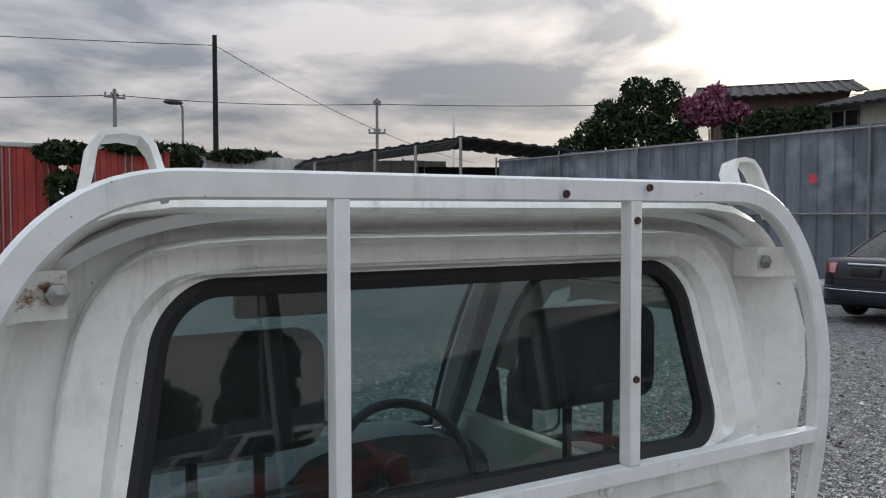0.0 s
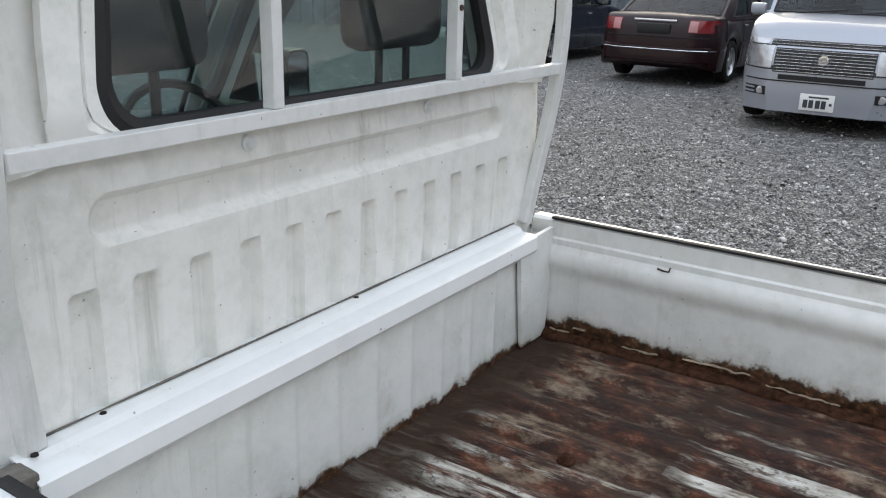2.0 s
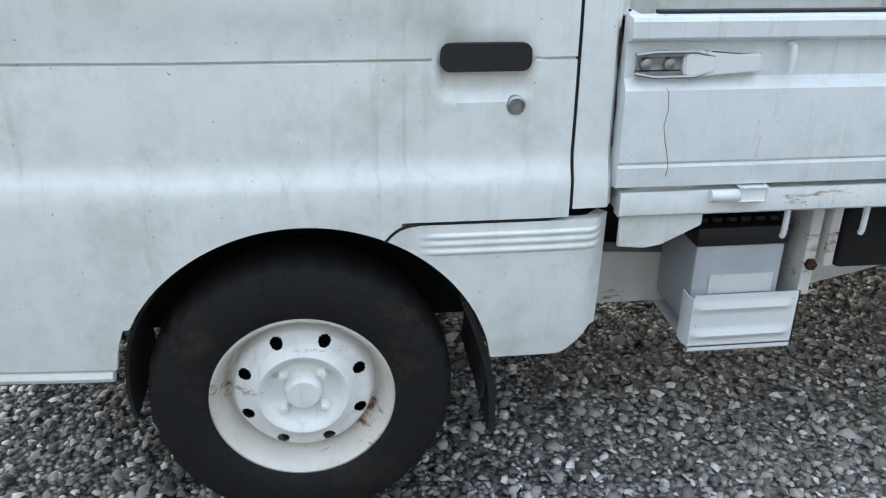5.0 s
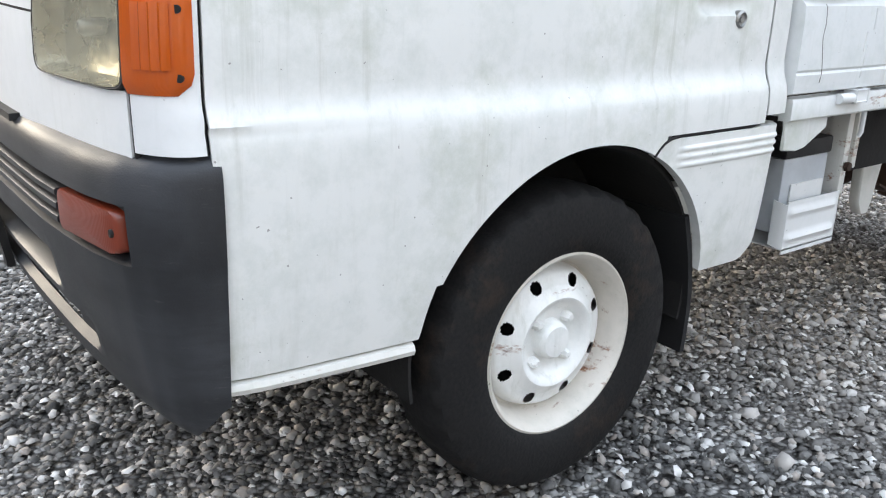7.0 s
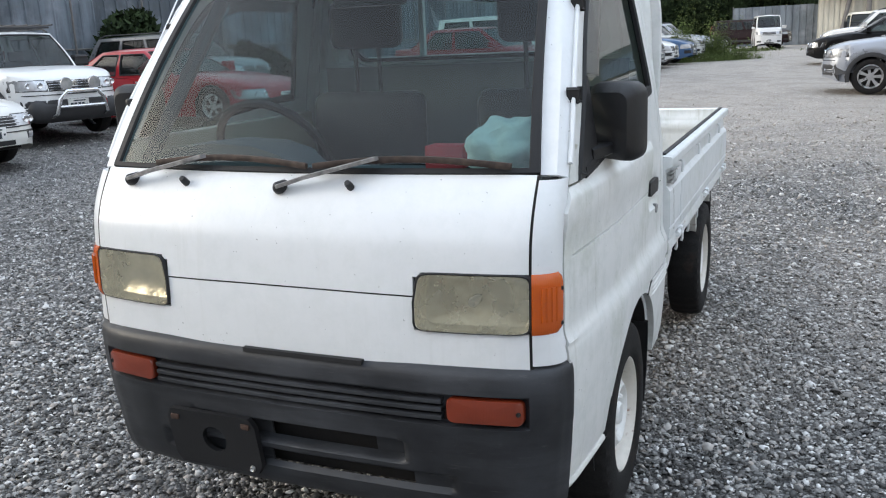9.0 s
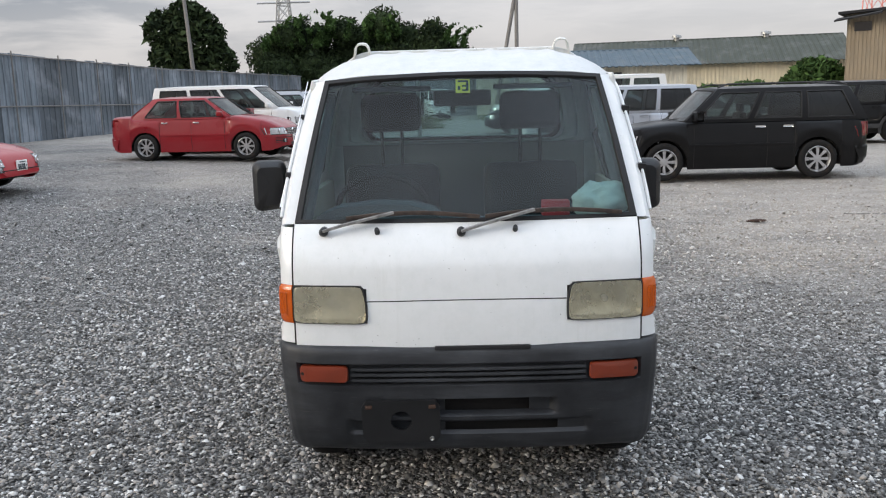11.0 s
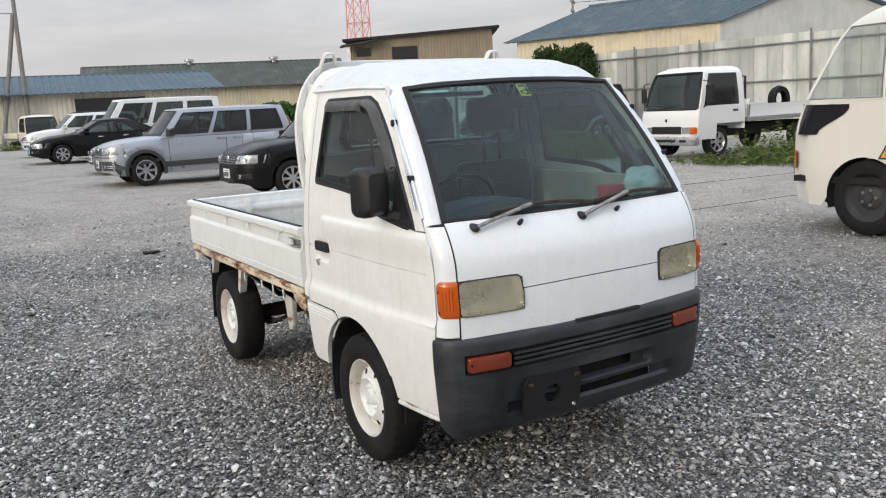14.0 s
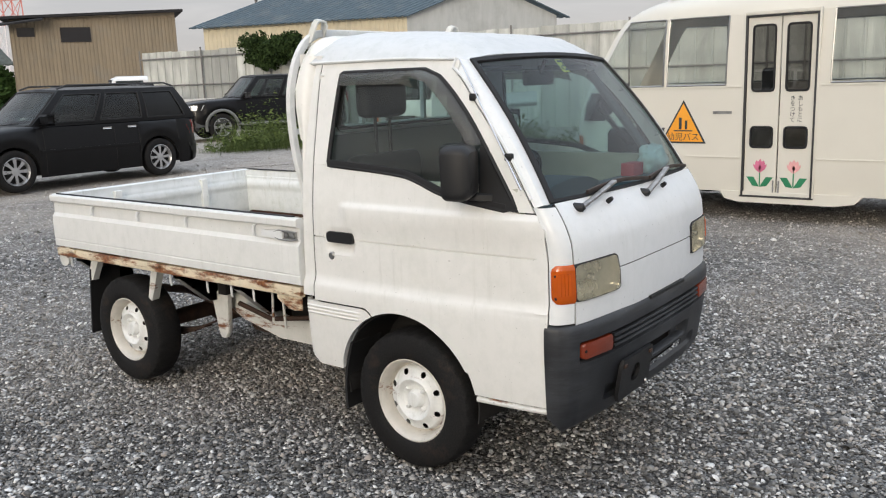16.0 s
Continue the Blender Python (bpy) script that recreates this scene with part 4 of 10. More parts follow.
# roof with shallow pressed ribs
roof_mid = curve([(-0.532, 1.676), (-0.51, 1.684), (-0.48, 1.690), (-0.3, 1.684), (-0.1, 1.672), (0.08, 1.652), (0.2, 1.612), (0.268, 1.578)])
def roof_pt(x, y):
    h = 0.572 if y < 0.05 else lerp(0.572, 0.516, smooth01(0.05, 0.26, y))
    ze = lerp(1.572, 1.556, smooth01(0.0, 0.23, y))
    s = min(1.0, abs(x))
    z = ze + (roof_mid(y) - ze) * (1 - s ** 6)
    z += 0.007 * (0.5 + 0.5 * math.cos(x * 9.5 * math.pi)) ** 3 * smooth01(0.16, 0.10, y) * smooth01(-0.45, -0.40, y) * smooth01(0.86, 0.78, s)
    yy = y
    if y > 0.1:
        yy = lerp(y, 0.222 + 0.045 * (1 - s * s) - (0.268 - y), smooth01(0.1, 0.268, y))
    return (x * h, yy, z)
bm = bmesh.new()
add_grid(bm, [[roof_pt(x, y) for x in span(-1, 1, 81)] for y in [-0.532, -0.525, -0.515] + span(-0.50, 0.268, 38)])
solidify(bm, 0.015)
part("roof", bm, M_WHITE_TOP, truck, "white roof with pressed ribs")
# drip rails
for sgn in (1, -1):
    bm = bmesh.new()
    add_tube(bm, [(sgn * (side_x(y, 1.568) + 0.006), y, lerp(1.572, 1.560, smooth01(-0.1, 0.25, y))) for y in span(-0.51, 0.20, 20)] + [(sgn * (side_x(door_front(z), z) + 0.003), door_front(z) + 0.012, z) for z in span(1.53, 1.09, 16)], 0.006, 6)
    part("drip_rail", bm, M_WHITE_CLEAN, truck)

# ---- rear wall of the cab ----
def rear_y(x, z):
    """The rear wall leans out towards its foot; beads are pressed into it."""
    y = curve_rear(z)
    return y - rear_pull(x, z)


def rear_relief(x, z):
    d = 0.0
    # pressed ribs below
    if z < 1.14:
        for k in range(12):
            cx = -0.505 + k * 0.0915
            top = 1.108
            u = x - cx
            d += 0.019 * smooth01(-0.024, -0.012, u) * smooth01(0.019, 0.012, u) * smooth01(top + 0.010, top - 0.002, z)
    # long bead under the window
    if 1.12 < z < 1.25:
        r = math.hypot(max(abs(x) - 0.455, 0.0), z - 1.197)
        d += 0.020 * smooth01(0.035, 0.021, r)
    return d


bm = bmesh.new()
zs = span(0.915, 1.272, 80)
add_grid(bm, [[(x, rear_y(x, z) + rear_relief(x, z), z) for x in span(-0.622, 0.622, 420)] for z in zs])
# round the window: from the seal outwards to the edge of the cab
WX, WZ0, WZ1 = 0.455, 1.288, 1.590


def taper(pts):
    """The window narrows towards the roof."""
    return [(x * lerp(1.028, 0.90, (z - WZ0) / (WZ1 - WZ0)), z) for x, z in pts]


corners = taper(round_rect(-WX, WX, WZ0, WZ1, 0.075, 10))
inner = []
for (xa, za), (xb, zb) in zip(corners, corners[1:] + corners[:1]):
    n = max(1, round(math.hypot(xb - xa, zb - za) / 0.045))
    inner += [(lerp(xa, xb, k / n), lerp(za, zb, k / n)) for k in range(n)]
def outer_pt(x, z):
    # nearest place on the outline of the wall, roughly along the ray from the middle
    cx, cz = 0.0, 1.44
    dx, dz = x - cx, z - cz
    lo, hi = 0.0, 3.0
    for _ in range(24):
        m = (lo + hi) / 2
        px, pz = cx + dx * m, cz + dz * m
        inside = 1.272 < pz < 1.683 and abs(px) < rim_half(pz)
        lo, hi = (m, hi) if inside else (lo, m)
    return cx + dx * lo, cz + dz * lo
rows = []
for s in (0.0, 0.06, 0.10, 0.14, 0.22, 0.32, 0.40, 0.43, 0.46, 0.49, 0.52, 0.60, 0.68, 0.74, 0.80, 0.85, 0.89, 0.93, 0.96, 0.98, 1.0):
    row = []
    for x, z in inner:
        ox, oz = outer_pt(x, z)
        px, pz = lerp(x, ox, s), lerp(z, oz, s)
        up = smooth01(1.275, 1.34, pz)
        d = (0.016 * max(0.0, 1 - abs(s - 0.10) / 0.04) - 0.016 * smooth01(0.14, 0.22, s) * smooth01(0.46, 0.43, s) + 0.018 * max(0.0, 1 - abs(s - 0.46) / 0.03)) * up
        row.append((px, rear_y(px, pz) + d, pz))
    rows.append(row)
add_grid(bm, rows, close_u=True)
solidify(bm, 0.012)
part("rear_wall", bm, M_WHITE_REAR, truck, "white rear cab wall with pressed ribs")
bm = bmesh.new()
seal_o = taper(round_rect(-WX - 0.004, WX + 0.004, WZ0 - 0.004, WZ1 + 0.004, 0.078, 10))
seal_i = taper(round_rect(-WX + 0.024, WX - 0.024, WZ0 + 0.021, WZ1 - 0.021, 0.058, 10))
add_grid(bm, [[(x, rear_y(x, z) + 0.010, z) for x, z in seal_o], [(x, rear_y(x, z) - 0.010, z) for x, z in seal_o], [(lerp(a[0], b[0], 0.5), rear_y(0.2, a[1]) - 0.016, lerp(a[1], b[1], 0.5)) for a, b in zip(seal_o, seal_i)], [(x, rear_y(x, z) - 0.008, z) for x, z in seal_i], [(x, rear_y(x, z) + 0.012, z) for x, z in seal_i]], close_u=True)
part("rear_window_seal", bm, M_RUBBER, truck, "thick black rubber window seal")
bm = bmesh.new()
add_grid(bm, [[(lerp(0.0, x, s), rear_y(0.2, lerp(1.44, z, s)) + 0.004, lerp(1.44, z, s)) for x, z in seal_i] for s in (0.0, 0.3, 0.6, 1.0)], close_u=True)
g = part("rear_window", bm, M_GLASS_REAR, truck, "rear cab window with reflections")
g.visible_shadow = False
# thin dark line along the corner above the ledge
bm = bmesh.new()
add_tube(bm, [(x, rear_y(x, 0.957) - 0.0015, 0.9545) for x in span(-0.60, 0.57, 120)], [0.0017 + 0.0010 * noise.noise(Vector((x * 9, 1, 4))) for x in span(-0.60, 0.57, 120)], 5)
part("ledge_line", bm, M_STOPB, truck)
# panel bolts
for bx, bz in ((-0.215, 1.62), (0.248, 1.62), (-0.226, 1.256), (0.218, 1.256)):
    bm = bmesh.new()
    add_lathe(bm, [(0.004, 0.012), (-0.003, 0.012), (-0.004, 0.008), (-0.012, 0.0065), (-0.013, 0.0)], (bx, rear_y(bx, bz) - 0.001, bz), 14, "y")
    part("bolt", bm, M_WHITE_CLEAN, truck)

# ---- guard frame behind the cab ----
guard = part("guard_frame", bmesh.new(), M_WHITE, truck, "square-tube guard frame, chipped white paint")
GY = -0.590
hoop_ctl = [(-0.600, GY + 0.050, 0.955), (-0.613, GY + 0.038, 1.06), (-0.628, GY + 0.022, 1.18), (-0.630, GY + 0.006, 1.30), (-0.627, GY, 1.42), (-0.613, GY, 1.50), (-0.585, GY, 1.575), (-0.545, GY, 1.635), (-0.495, GY, 1.675), (-0.44, GY, 1.693), (-0.38, GY, 1.696)]
hoop = []
for i in range(len(hoop_ctl) - 1):
    p0, p1, p2, p3 = [Vector(hoop_ctl[min(max(i + k, 0), len(hoop_ctl) - 1)]) for k in (-1, 0, 1, 2)]
    for q in (0, 0.25, 0.5, 0.75):
        hoop.append(tuple(0.5 * (2 * p1 + (p2 - p0) * q + (2 * p0 - 5 * p1 + 4 * p2 - p3) * q * q + (3 * p1 - p0 - 3 * p2 + p3) * q ** 3)))
bm = bmesh.new()
add_tube(bm, hoop + [(x, GY, 1.696) for x in span(-0.3, 0.3, 7)] + [(-x, y, z) for x, y, z in hoop[::-1]], 0.016, square=0.018)
hoop_y = curve([(0.90, GY + 0.055), (0.955, GY + 0.050), (1.06, GY + 0.038), (1.18, GY + 0.022), (1.30, GY + 0.006), (1.42, GY), (1.80, GY)])
for vtx in bm.verts:
    yc = hoop_y(vtx.co.z)
    vtx.co.y = yc + (vtx.co.y - yc) * 0.66
part("hoop", bm, M_WHITE_CHIP, guard, smooth=25)
bm = bmesh.new()
add_box(bm, -0.615, 0.615, GY - 0.011, GY + 0.011, 1.291, 1.313, 0.0015)
part("cross_rail", bm, M_WHITE_CHIP, guard, smooth=20)
for x in (-0.236, 0.206):
    bm = bmesh.new()
    add_box(bm, x - 0.0098, x + 0.0098, GY - 0.011, GY + 0.011, 1.3135, 1.682, 0.0015)
    part("upright", bm, M_WHITE_CHIP, guard, smooth=20)
for hx, hz in ((0.206, 1.655), (0.206, 1.435), (0.075, 1.690), (0.222, 1.700)):
    bm = bmesh.new()
    add_lathe(bm, [(0.0, 0.0), (-0.0015, 0.0048), (0.002, 0.0056)], (hx, GY - (0.0125 if hz < 1.68 else 0.0195), hz), 10, "y")
    part("screw_hole", bm, M_RUST, guard)
for sgn in (1, -1):
    # stay from the cab wall to the hoop
    bm = bmesh.new()
    sy = GY + 0.028
    add_grid(bm, [[(sgn * x, y, z) for x, y in ((0.588, GY + 0.004), (0.568, GY + 0.006), (0.556, sy - 0.006), (0.550, sy), (0.512, sy + 0.006), (0.508, sy + 0.05))] for z in (1.562, 1.565, 1.586, 1.607, 1.610)])
    solidify(bm, 0.004)
    part("stay", bm, M_WHITE_SPOT, guard)
    bm = bmesh.new()
    add_lathe(bm, [(0.0, 0.012), (-0.006, 0.011), (-0.009, 0.0)], (sgn * 0.522, GY + 0.028, 1.587), 6, "y")
    part("stay_bolt", bm, M_STEEL, guard)
    # inverted U on top for long loads
    bm = bmesh.new()
    bend = lambda x: 0.448 + (x - 0.448) * 0.82
    path = [(sgn * 0.520, GY + 0.005, 1.655), (sgn * 0.505, GY + 0.018, 1.700), (sgn * 0.498, GY + 0.026, 1.725), (sgn * 0.486, GY + 0.030, 1.738), (sgn * 0.463, GY + 0.031, 1.741), (sgn * 0.440, GY + 0.030, 1.738), (sgn * 0.428, GY + 0.026, 1.725), (sgn * 0.422, GY + 0.014, 1.70), (sgn * 0.418, GY + 0.0, 1.68)]
    add_tube(bm, [(sgn * bend(abs(x)), y, z + 0.004) for x, y, z in path], 0.0045, square=0.015)
    part("load_stop", bm, M_WHITE_SPOT, guard, "rusty white steel load stop")

# ---- load bed ----
BX, BY0, BY1, BZ = 0.655, -0.585, -2.415, 0.672
bed_m, bt, bb = nodes_of("rusted_bed_floor")
v = coords(bt)
big, fine, strk = noise_tex(bt, v, 4.0, 8, 0.7), noise_tex(bt, coords(bt, (1, 0.45, 1)), 34, 6, 0.7), noise_tex(bt, coords(bt, (16, 1.6, 1)), 1.2, 7, 0.7)
rust_c = ramp(bt, fine.outputs[0], [(0.25, (0.008, 0.005, 0.004)), (0.42, (0.022, 0.011, 0.008)), (0.54, (0.060, 0.022, 0.013)), (0.62, (0.13, 0.047, 0.025)), (0.70, (0.24, 0.15, 0.095)), (0.82, (0.40, 0.33, 0.24))])
pale = ramp(bt, fine.outputs[0], [(0.3, (0.20, 0.17, 0.13)), (0.48, (0.42, 0.40, 0.35)), (0.7, (0.62, 0.61, 0.57))])
sx = bt.nodes.new("ShaderNodeSeparateXYZ")
link(bt, coords(bt), sx.inputs[0])
wear = bt.nodes.new("ShaderNodeMath")
wear.operation = "MULTIPLY_ADD"
link(bt, sx.outputs[0], wear.inputs[0])
wear.inputs[1].default_value = -0.48
link(bt, strk.outputs[0], wear.inputs[2])
# paint lasts on the rib tops, and better in the rear sheet than in the front one
crest, rear = bt.nodes.new("ShaderNodeMath"), bt.nodes.new("ShaderNodeMath")
crest.operation, rear.operation = "MULTIPLY_ADD", "ADD"
link(bt, sx.outputs[2], crest.inputs[0])
crest.inputs[1].default_value, crest.inputs[2].default_value = 6.0, -6.0 * 0.682
link(bt, crest.outputs[0], rear.inputs[0])
link(bt, wear.outputs[0], rear.inputs[1])
back = bt.nodes.new("ShaderNodeMath")
back.operation = "LESS_THAN"
link(bt, sx.outputs[1], back.inputs[0])
back.inputs[1].default_value = -1.04
full = bt.nodes.new("ShaderNodeMath")
full.operation, full.inputs[1].default_value = "MULTIPLY_ADD", 0.11
link(bt, back.outputs[0], full.inputs[0])
link(bt, rear.outputs[0], full.inputs[2])
mask = ramp(bt, full.outputs[0], [(0.49, 0.0), (0.57, 1.0)])
ragged, scuff = noise_tex(bt, coords(bt, (1, 0.7, 1)), 30, 8, 0.8), noise_tex(bt, coords(bt, (22, 5.0, 1)), 1.3, 8, 0.75)
mask = mixc(bt, 1.0, mask, ramp(bt, ragged.outputs[0], [(0.41, 0.1), (0.49, 1.0)]), "MULTIPLY")
rust_c = mixc(bt, ramp(bt, scuff.outputs[0], [(0.54, 0.0), (0.66, 0.55)]), rust_c, (0.24, 0.15, 0.10))
rust_c = mixc(bt, ramp(bt, big.outputs[0], [(0.36, 0.55), (0.55, 0.0)]), rust_c, (0.018, 0.011, 0.009))
rust_c = mixc(bt, ramp(bt, strk.outputs[0], [(0.45, 0.0), (0.62, 0.3)]), rust_c, (0.085, 0.060, 0.042))
tan = noise_tex(bt, coords(bt, (1.0, 0.42, 1)), 17, 8, 0.72)
rust_c = mixc(bt, ramp(bt, tan.outputs[0], [(0.54, 0.0), (0.63, 0.85)]), rust_c, ramp(bt, fine.outputs[0], [(0.35, (0.09, 0.06, 0.04)), (0.6, (0.27, 0.21, 0.15))]))
floor_c = mixc(bt, mask, rust_c, pale)
# a dirty weld seam across the bed, and a dark brown band along the head wall
for seam_y, wide in ((1.04, 0.022), (0.60, 0.10)):
    off, dist, edge, up = [bt.nodes.new("ShaderNodeMath") for _ in range(4)]
    off.operation, dist.operation, edge.operation, up.operation = "ADD", "ABSOLUTE", "MULTIPLY_ADD", "ADD"
    link(bt, edge.outputs[0], up.inputs[0])
    up.inputs[1].default_value = 0.3
    link(bt, sx.outputs[1], off.inputs[0])
    off.inputs[1].default_value = seam_y
    link(bt, off.outputs[0], dist.inputs[0])
    link(bt, ragged.outputs[0], edge.inputs[0])
    edge.inputs[1].default_value = -0.16
    link(bt, dist.outputs[0], edge.inputs[2])
    floor_c = mixc(bt, ramp(bt, up.outputs[0], [(wide + 0.19, 0.85), (wide + 0.245, 0.0)]), floor_c, (0.032, 0.018, 0.011))
link(bt, floor_c, bb.inputs["Base Color"])
link(bt, ramp(bt, big.outputs[0], [(0.3, 0.6), (0.7, 0.95)]), bb.inputs["Roughness"])
setv(bb, Specular_IOR_Level=0.22)
bump(bt, bb, fine.outputs[0], 1.0, 0.010)
M_BED = bed_m

bm = bmesh.new()
def bed_z(x, y):
    r = 0.5 + 0.5 * math.cos(2 * math.pi * x / 0.105)
    return BZ + 0.015 * smooth01(0.25, 0.6, r) * smooth01(0.625, 0.60, abs(x)) * smooth01(-0.62, -0.66, y) + 0.004 * smooth01(0.03, 0.01, abs(y + 1.04))
add_grid(bm, [[(x, y, bed_z(x, y)) for x in span(-BX, BX, 126)] for y in [BY0 + 0.02, -0.62, -0.64, -0.66, -0.70] + span(-0.8, -1.00, 4) + [-1.01, -1.03, -1.04, -1.05, -1.07, -1.08] + span(-1.2, BY1, 13)])
solidify(bm, 0.02)
part("bed_floor", bm, M_BED, truck, "rusted ribbed steel bed floor with worn paint")

# wall at the head of the bed with a capped ledge
bm = bmesh.new()
add_grid(bm, [[(x, BY0 + 0.012 - 0.008 * smooth01(0.016, 0.008, min(abs(x - (-0.52 + k * 0.104)) for k in range(11))) * smooth01(0.90, 0.87, z) * smooth01(0.45, 0.40, abs(x)), z) for x in span(-0.655, 0.655, 140)] for z in span(0.665, 0.925, 12)])
solidify(bm, 0.01)
part("headboard", bm, M_WHITE_FOOT, truck, "white bed headboard with rust at its foot")
bm = bmesh.new()
prof = [(BY0 + 0.080, 0.930), (BY0 + 0.078, 0.951), (BY0 + 0.046, 0.953), (BY0 + 0.034, 0.951), (BY0 + 0.028, 0.943), (BY0 - 0.002, 0.942), (BY0 - 0.010, 0.936), (BY0 - 0.012, 0.908), (BY0 - 0.006, 0.900), (BY0 + 0.01, 0.900)]
rows = [[(x, y, z) for y, z in prof] for x in [-0.625, -0.50, 0, 0.50, 0.56]]
add_grid(bm, rows)
solidify(bm, 0.004)
part("ledge_cap", bm, M_WHITE_CLEAN, truck)
bm = bmesh.new()
add_prism(bm, [(0.50, 0.90), (0.50, 0.925), (0.57, 0.935), (0.652, 0.938), (0.653, 0.80), (0.64, 0.676), (0.53, 0.676)], "y", BY0 - 0.004, BY0 + 0.006)
part("corner_plate", bm, M_WHITE_FOOT, truck)
for x, y in ((-0.5, BY0 + 0.05), (0.002, BY0 + 0.05), (-0.605, BY0 + 0.03)):
    bm = bmesh.new()
    add_lathe(bm, [(0.0, 0.0), (0.0006, 0.0042), (-0.002, 0.005)], (x, y, 0.9537), 10, "z")
    part("cap_hole", bm, M_DARK, truck)
bm = box_bm(-0.650, -0.620, BY0 - 0.004, BY0 + 0.040, 0.930, 0.950, bevel=0.003)
part("stop_block", bm, M_STOPB, truck, "dusty grey rubber stop block")

# drop gates: outer skin, inner skin, lip
gate_out = [(0.672, 0.662), (0.680, 0.6905), (0.714, 0.693), (0.719, 0.690), (0.724, 0.693), (0.800, 0.693), (0.832, 0.691), (0.850, 0.676), (0.905, 0.675), (0.912, 0.694), (0.916, 0.697), (0.940, 0.697), (0.946, 0.693), (0.947, 0.664)]
gate_in = [(0.941, 0.655), (0.906, 0.654), (0.901, 0.650), (0.888, 0.650), (0.882, 0.6475), (0.874, 0.643), (0.864, 0.6395), (0.850, 0.6385), (0.838, 0.641), (0.828, 0.646), (0.818, 0.6495), (0.808, 0.651), (0.70, 0.652), (0.680, 0.656), (0.672, 0.662)]


def side_gate(sgn, label):
    y0, y1 = -0.533, -2.440
    gate = part("drop_gate", bmesh.new(), M_GATE, truck, label)
    bm = bmesh.new()
    prof = [(z + 0.010 * smooth01(0.72, 0.80, z), x) for z, x in gate_out + gate_in]
    ys = [y0, y0 - 0.006] + span(y0 - 0.05, y1 + 0.05, 24) + [y1 + 0.006, y1]
    rows = []
    for i, y in enumerate(ys):
        k = 0.97 if i in (0, len(ys) - 1) else 1.0
        rows.append([(sgn * (0.672 + (x - 0.672) * k), y, z) for z, x in prof])
    cut = len(gate_out)
    add_grid(bm, [row[:cut + 1] for row in rows])
    for row in (rows[0], rows[-1]):
        bm.faces.new([bm.verts.new(p) for p in row])
    part("outer_skin", bm, M_GATE_OUT if sgn > 0 else M_GATE, gate, smooth=16)
    bm = bmesh.new()
    add_grid(bm, [row[cut:] + row[:1] for row in rows])
    part("inner_skin", bm, M_GATE_R if sgn > 0 else M_GATE, gate, smooth=16)
    bm = bmesh.new()
    add_tube(bm, [(sgn * 0.659, y, 0.959) for y in span(y0 - 0.05, y1 + 0.02, 8)], 0.008, square=0.003)
    part("top_seal", bm, M_RUBBER, gate, "flat black rubber strip")
    for y in (-0.802, -1.27, -1.65, -2.05):
        bm = bmesh.new()
        add_tube(bm, [(sgn * 0.676, y, 0.913), (sgn * 0.692, y, 0.908), (sgn * 0.694, y, 0.895), (sgn * 0.692, y, 0.868)], 0.0055, 8)
        part("rope_hook", bm, M_WHITE_CLEAN, gate)
    # latch at the front end
    bm = bmesh.new()
    for dz in (0.8705, 0.8975):
        add_box(bm, sgn * 0.676, sgn * 0.690, -0.648, -0.548, dz - 0.002, dz + 0.002)
    add_box(bm, sgn * 0.676, sgn * 0.684, -0.63, -0.55, 0.874, 0.894, 0.001)
    for y in (-0.562, -0.60):
        add_lathe(bm, [(sgn * 0.680, 0.010), (sgn * 0.692, 0.009), (sgn * 0.694, 0.0)], (0, y, 0.884), 12)
    part("latch", bm, M_STEEL, gate, "galvanised latch")
    for dz in (0.8645, 0.9035):
        part("latch_bail", tube_bm([(sgn * 0.690, -0.545, dz + (0.884 - dz) * 0.25), (sgn * 0.694, -0.575, dz), (sgn * 0.694, -0.640, dz), (sgn * 0.692, -0.672, dz + (0.884 - dz) * 0.4)], 0.0028, 6), M_STEEL, gate)
    bm = bmesh.new()
    add_prism(bm, [(-0.622, 0.897), (-0.630, 0.906), (-0.655, 0.905), (-0.668, 0.899), (-0.748, 0.898), (-0.752, 0.893), (-0.752, 0.874), (-0.748, 0.869), (-0.668, 0.870), (-0.655, 0.862), (-0.630, 0.861), (-0.622, 0.870)], "x", sgn * 0.680, sgn * 0.6945)
    bmesh.ops.bevel(bm, geom=[e for e in bm.edges], offset=0.003, segments=2, affect="EDGES")
    part("latch_lever", bm, M_WHITE_CLEAN, gate)
    for y in (-0.70, -1.50, -2.25):
        bm = bmesh.new()
        add_tube(bm, [(sgn * 0.691, y, 0.660), (sgn * 0.691, y - 0.05, 0.660)], 0.011, 10)
        add_box(bm, sgn * 0.676, sgn * 0.700, y - 0.095, y - 0.050, 0.652, 0.676, 0.003)
        part("hinge", bm, M_WHITE_CLEAN if sgn < 0 else M_WHITE_RUST, gate)
    return gate


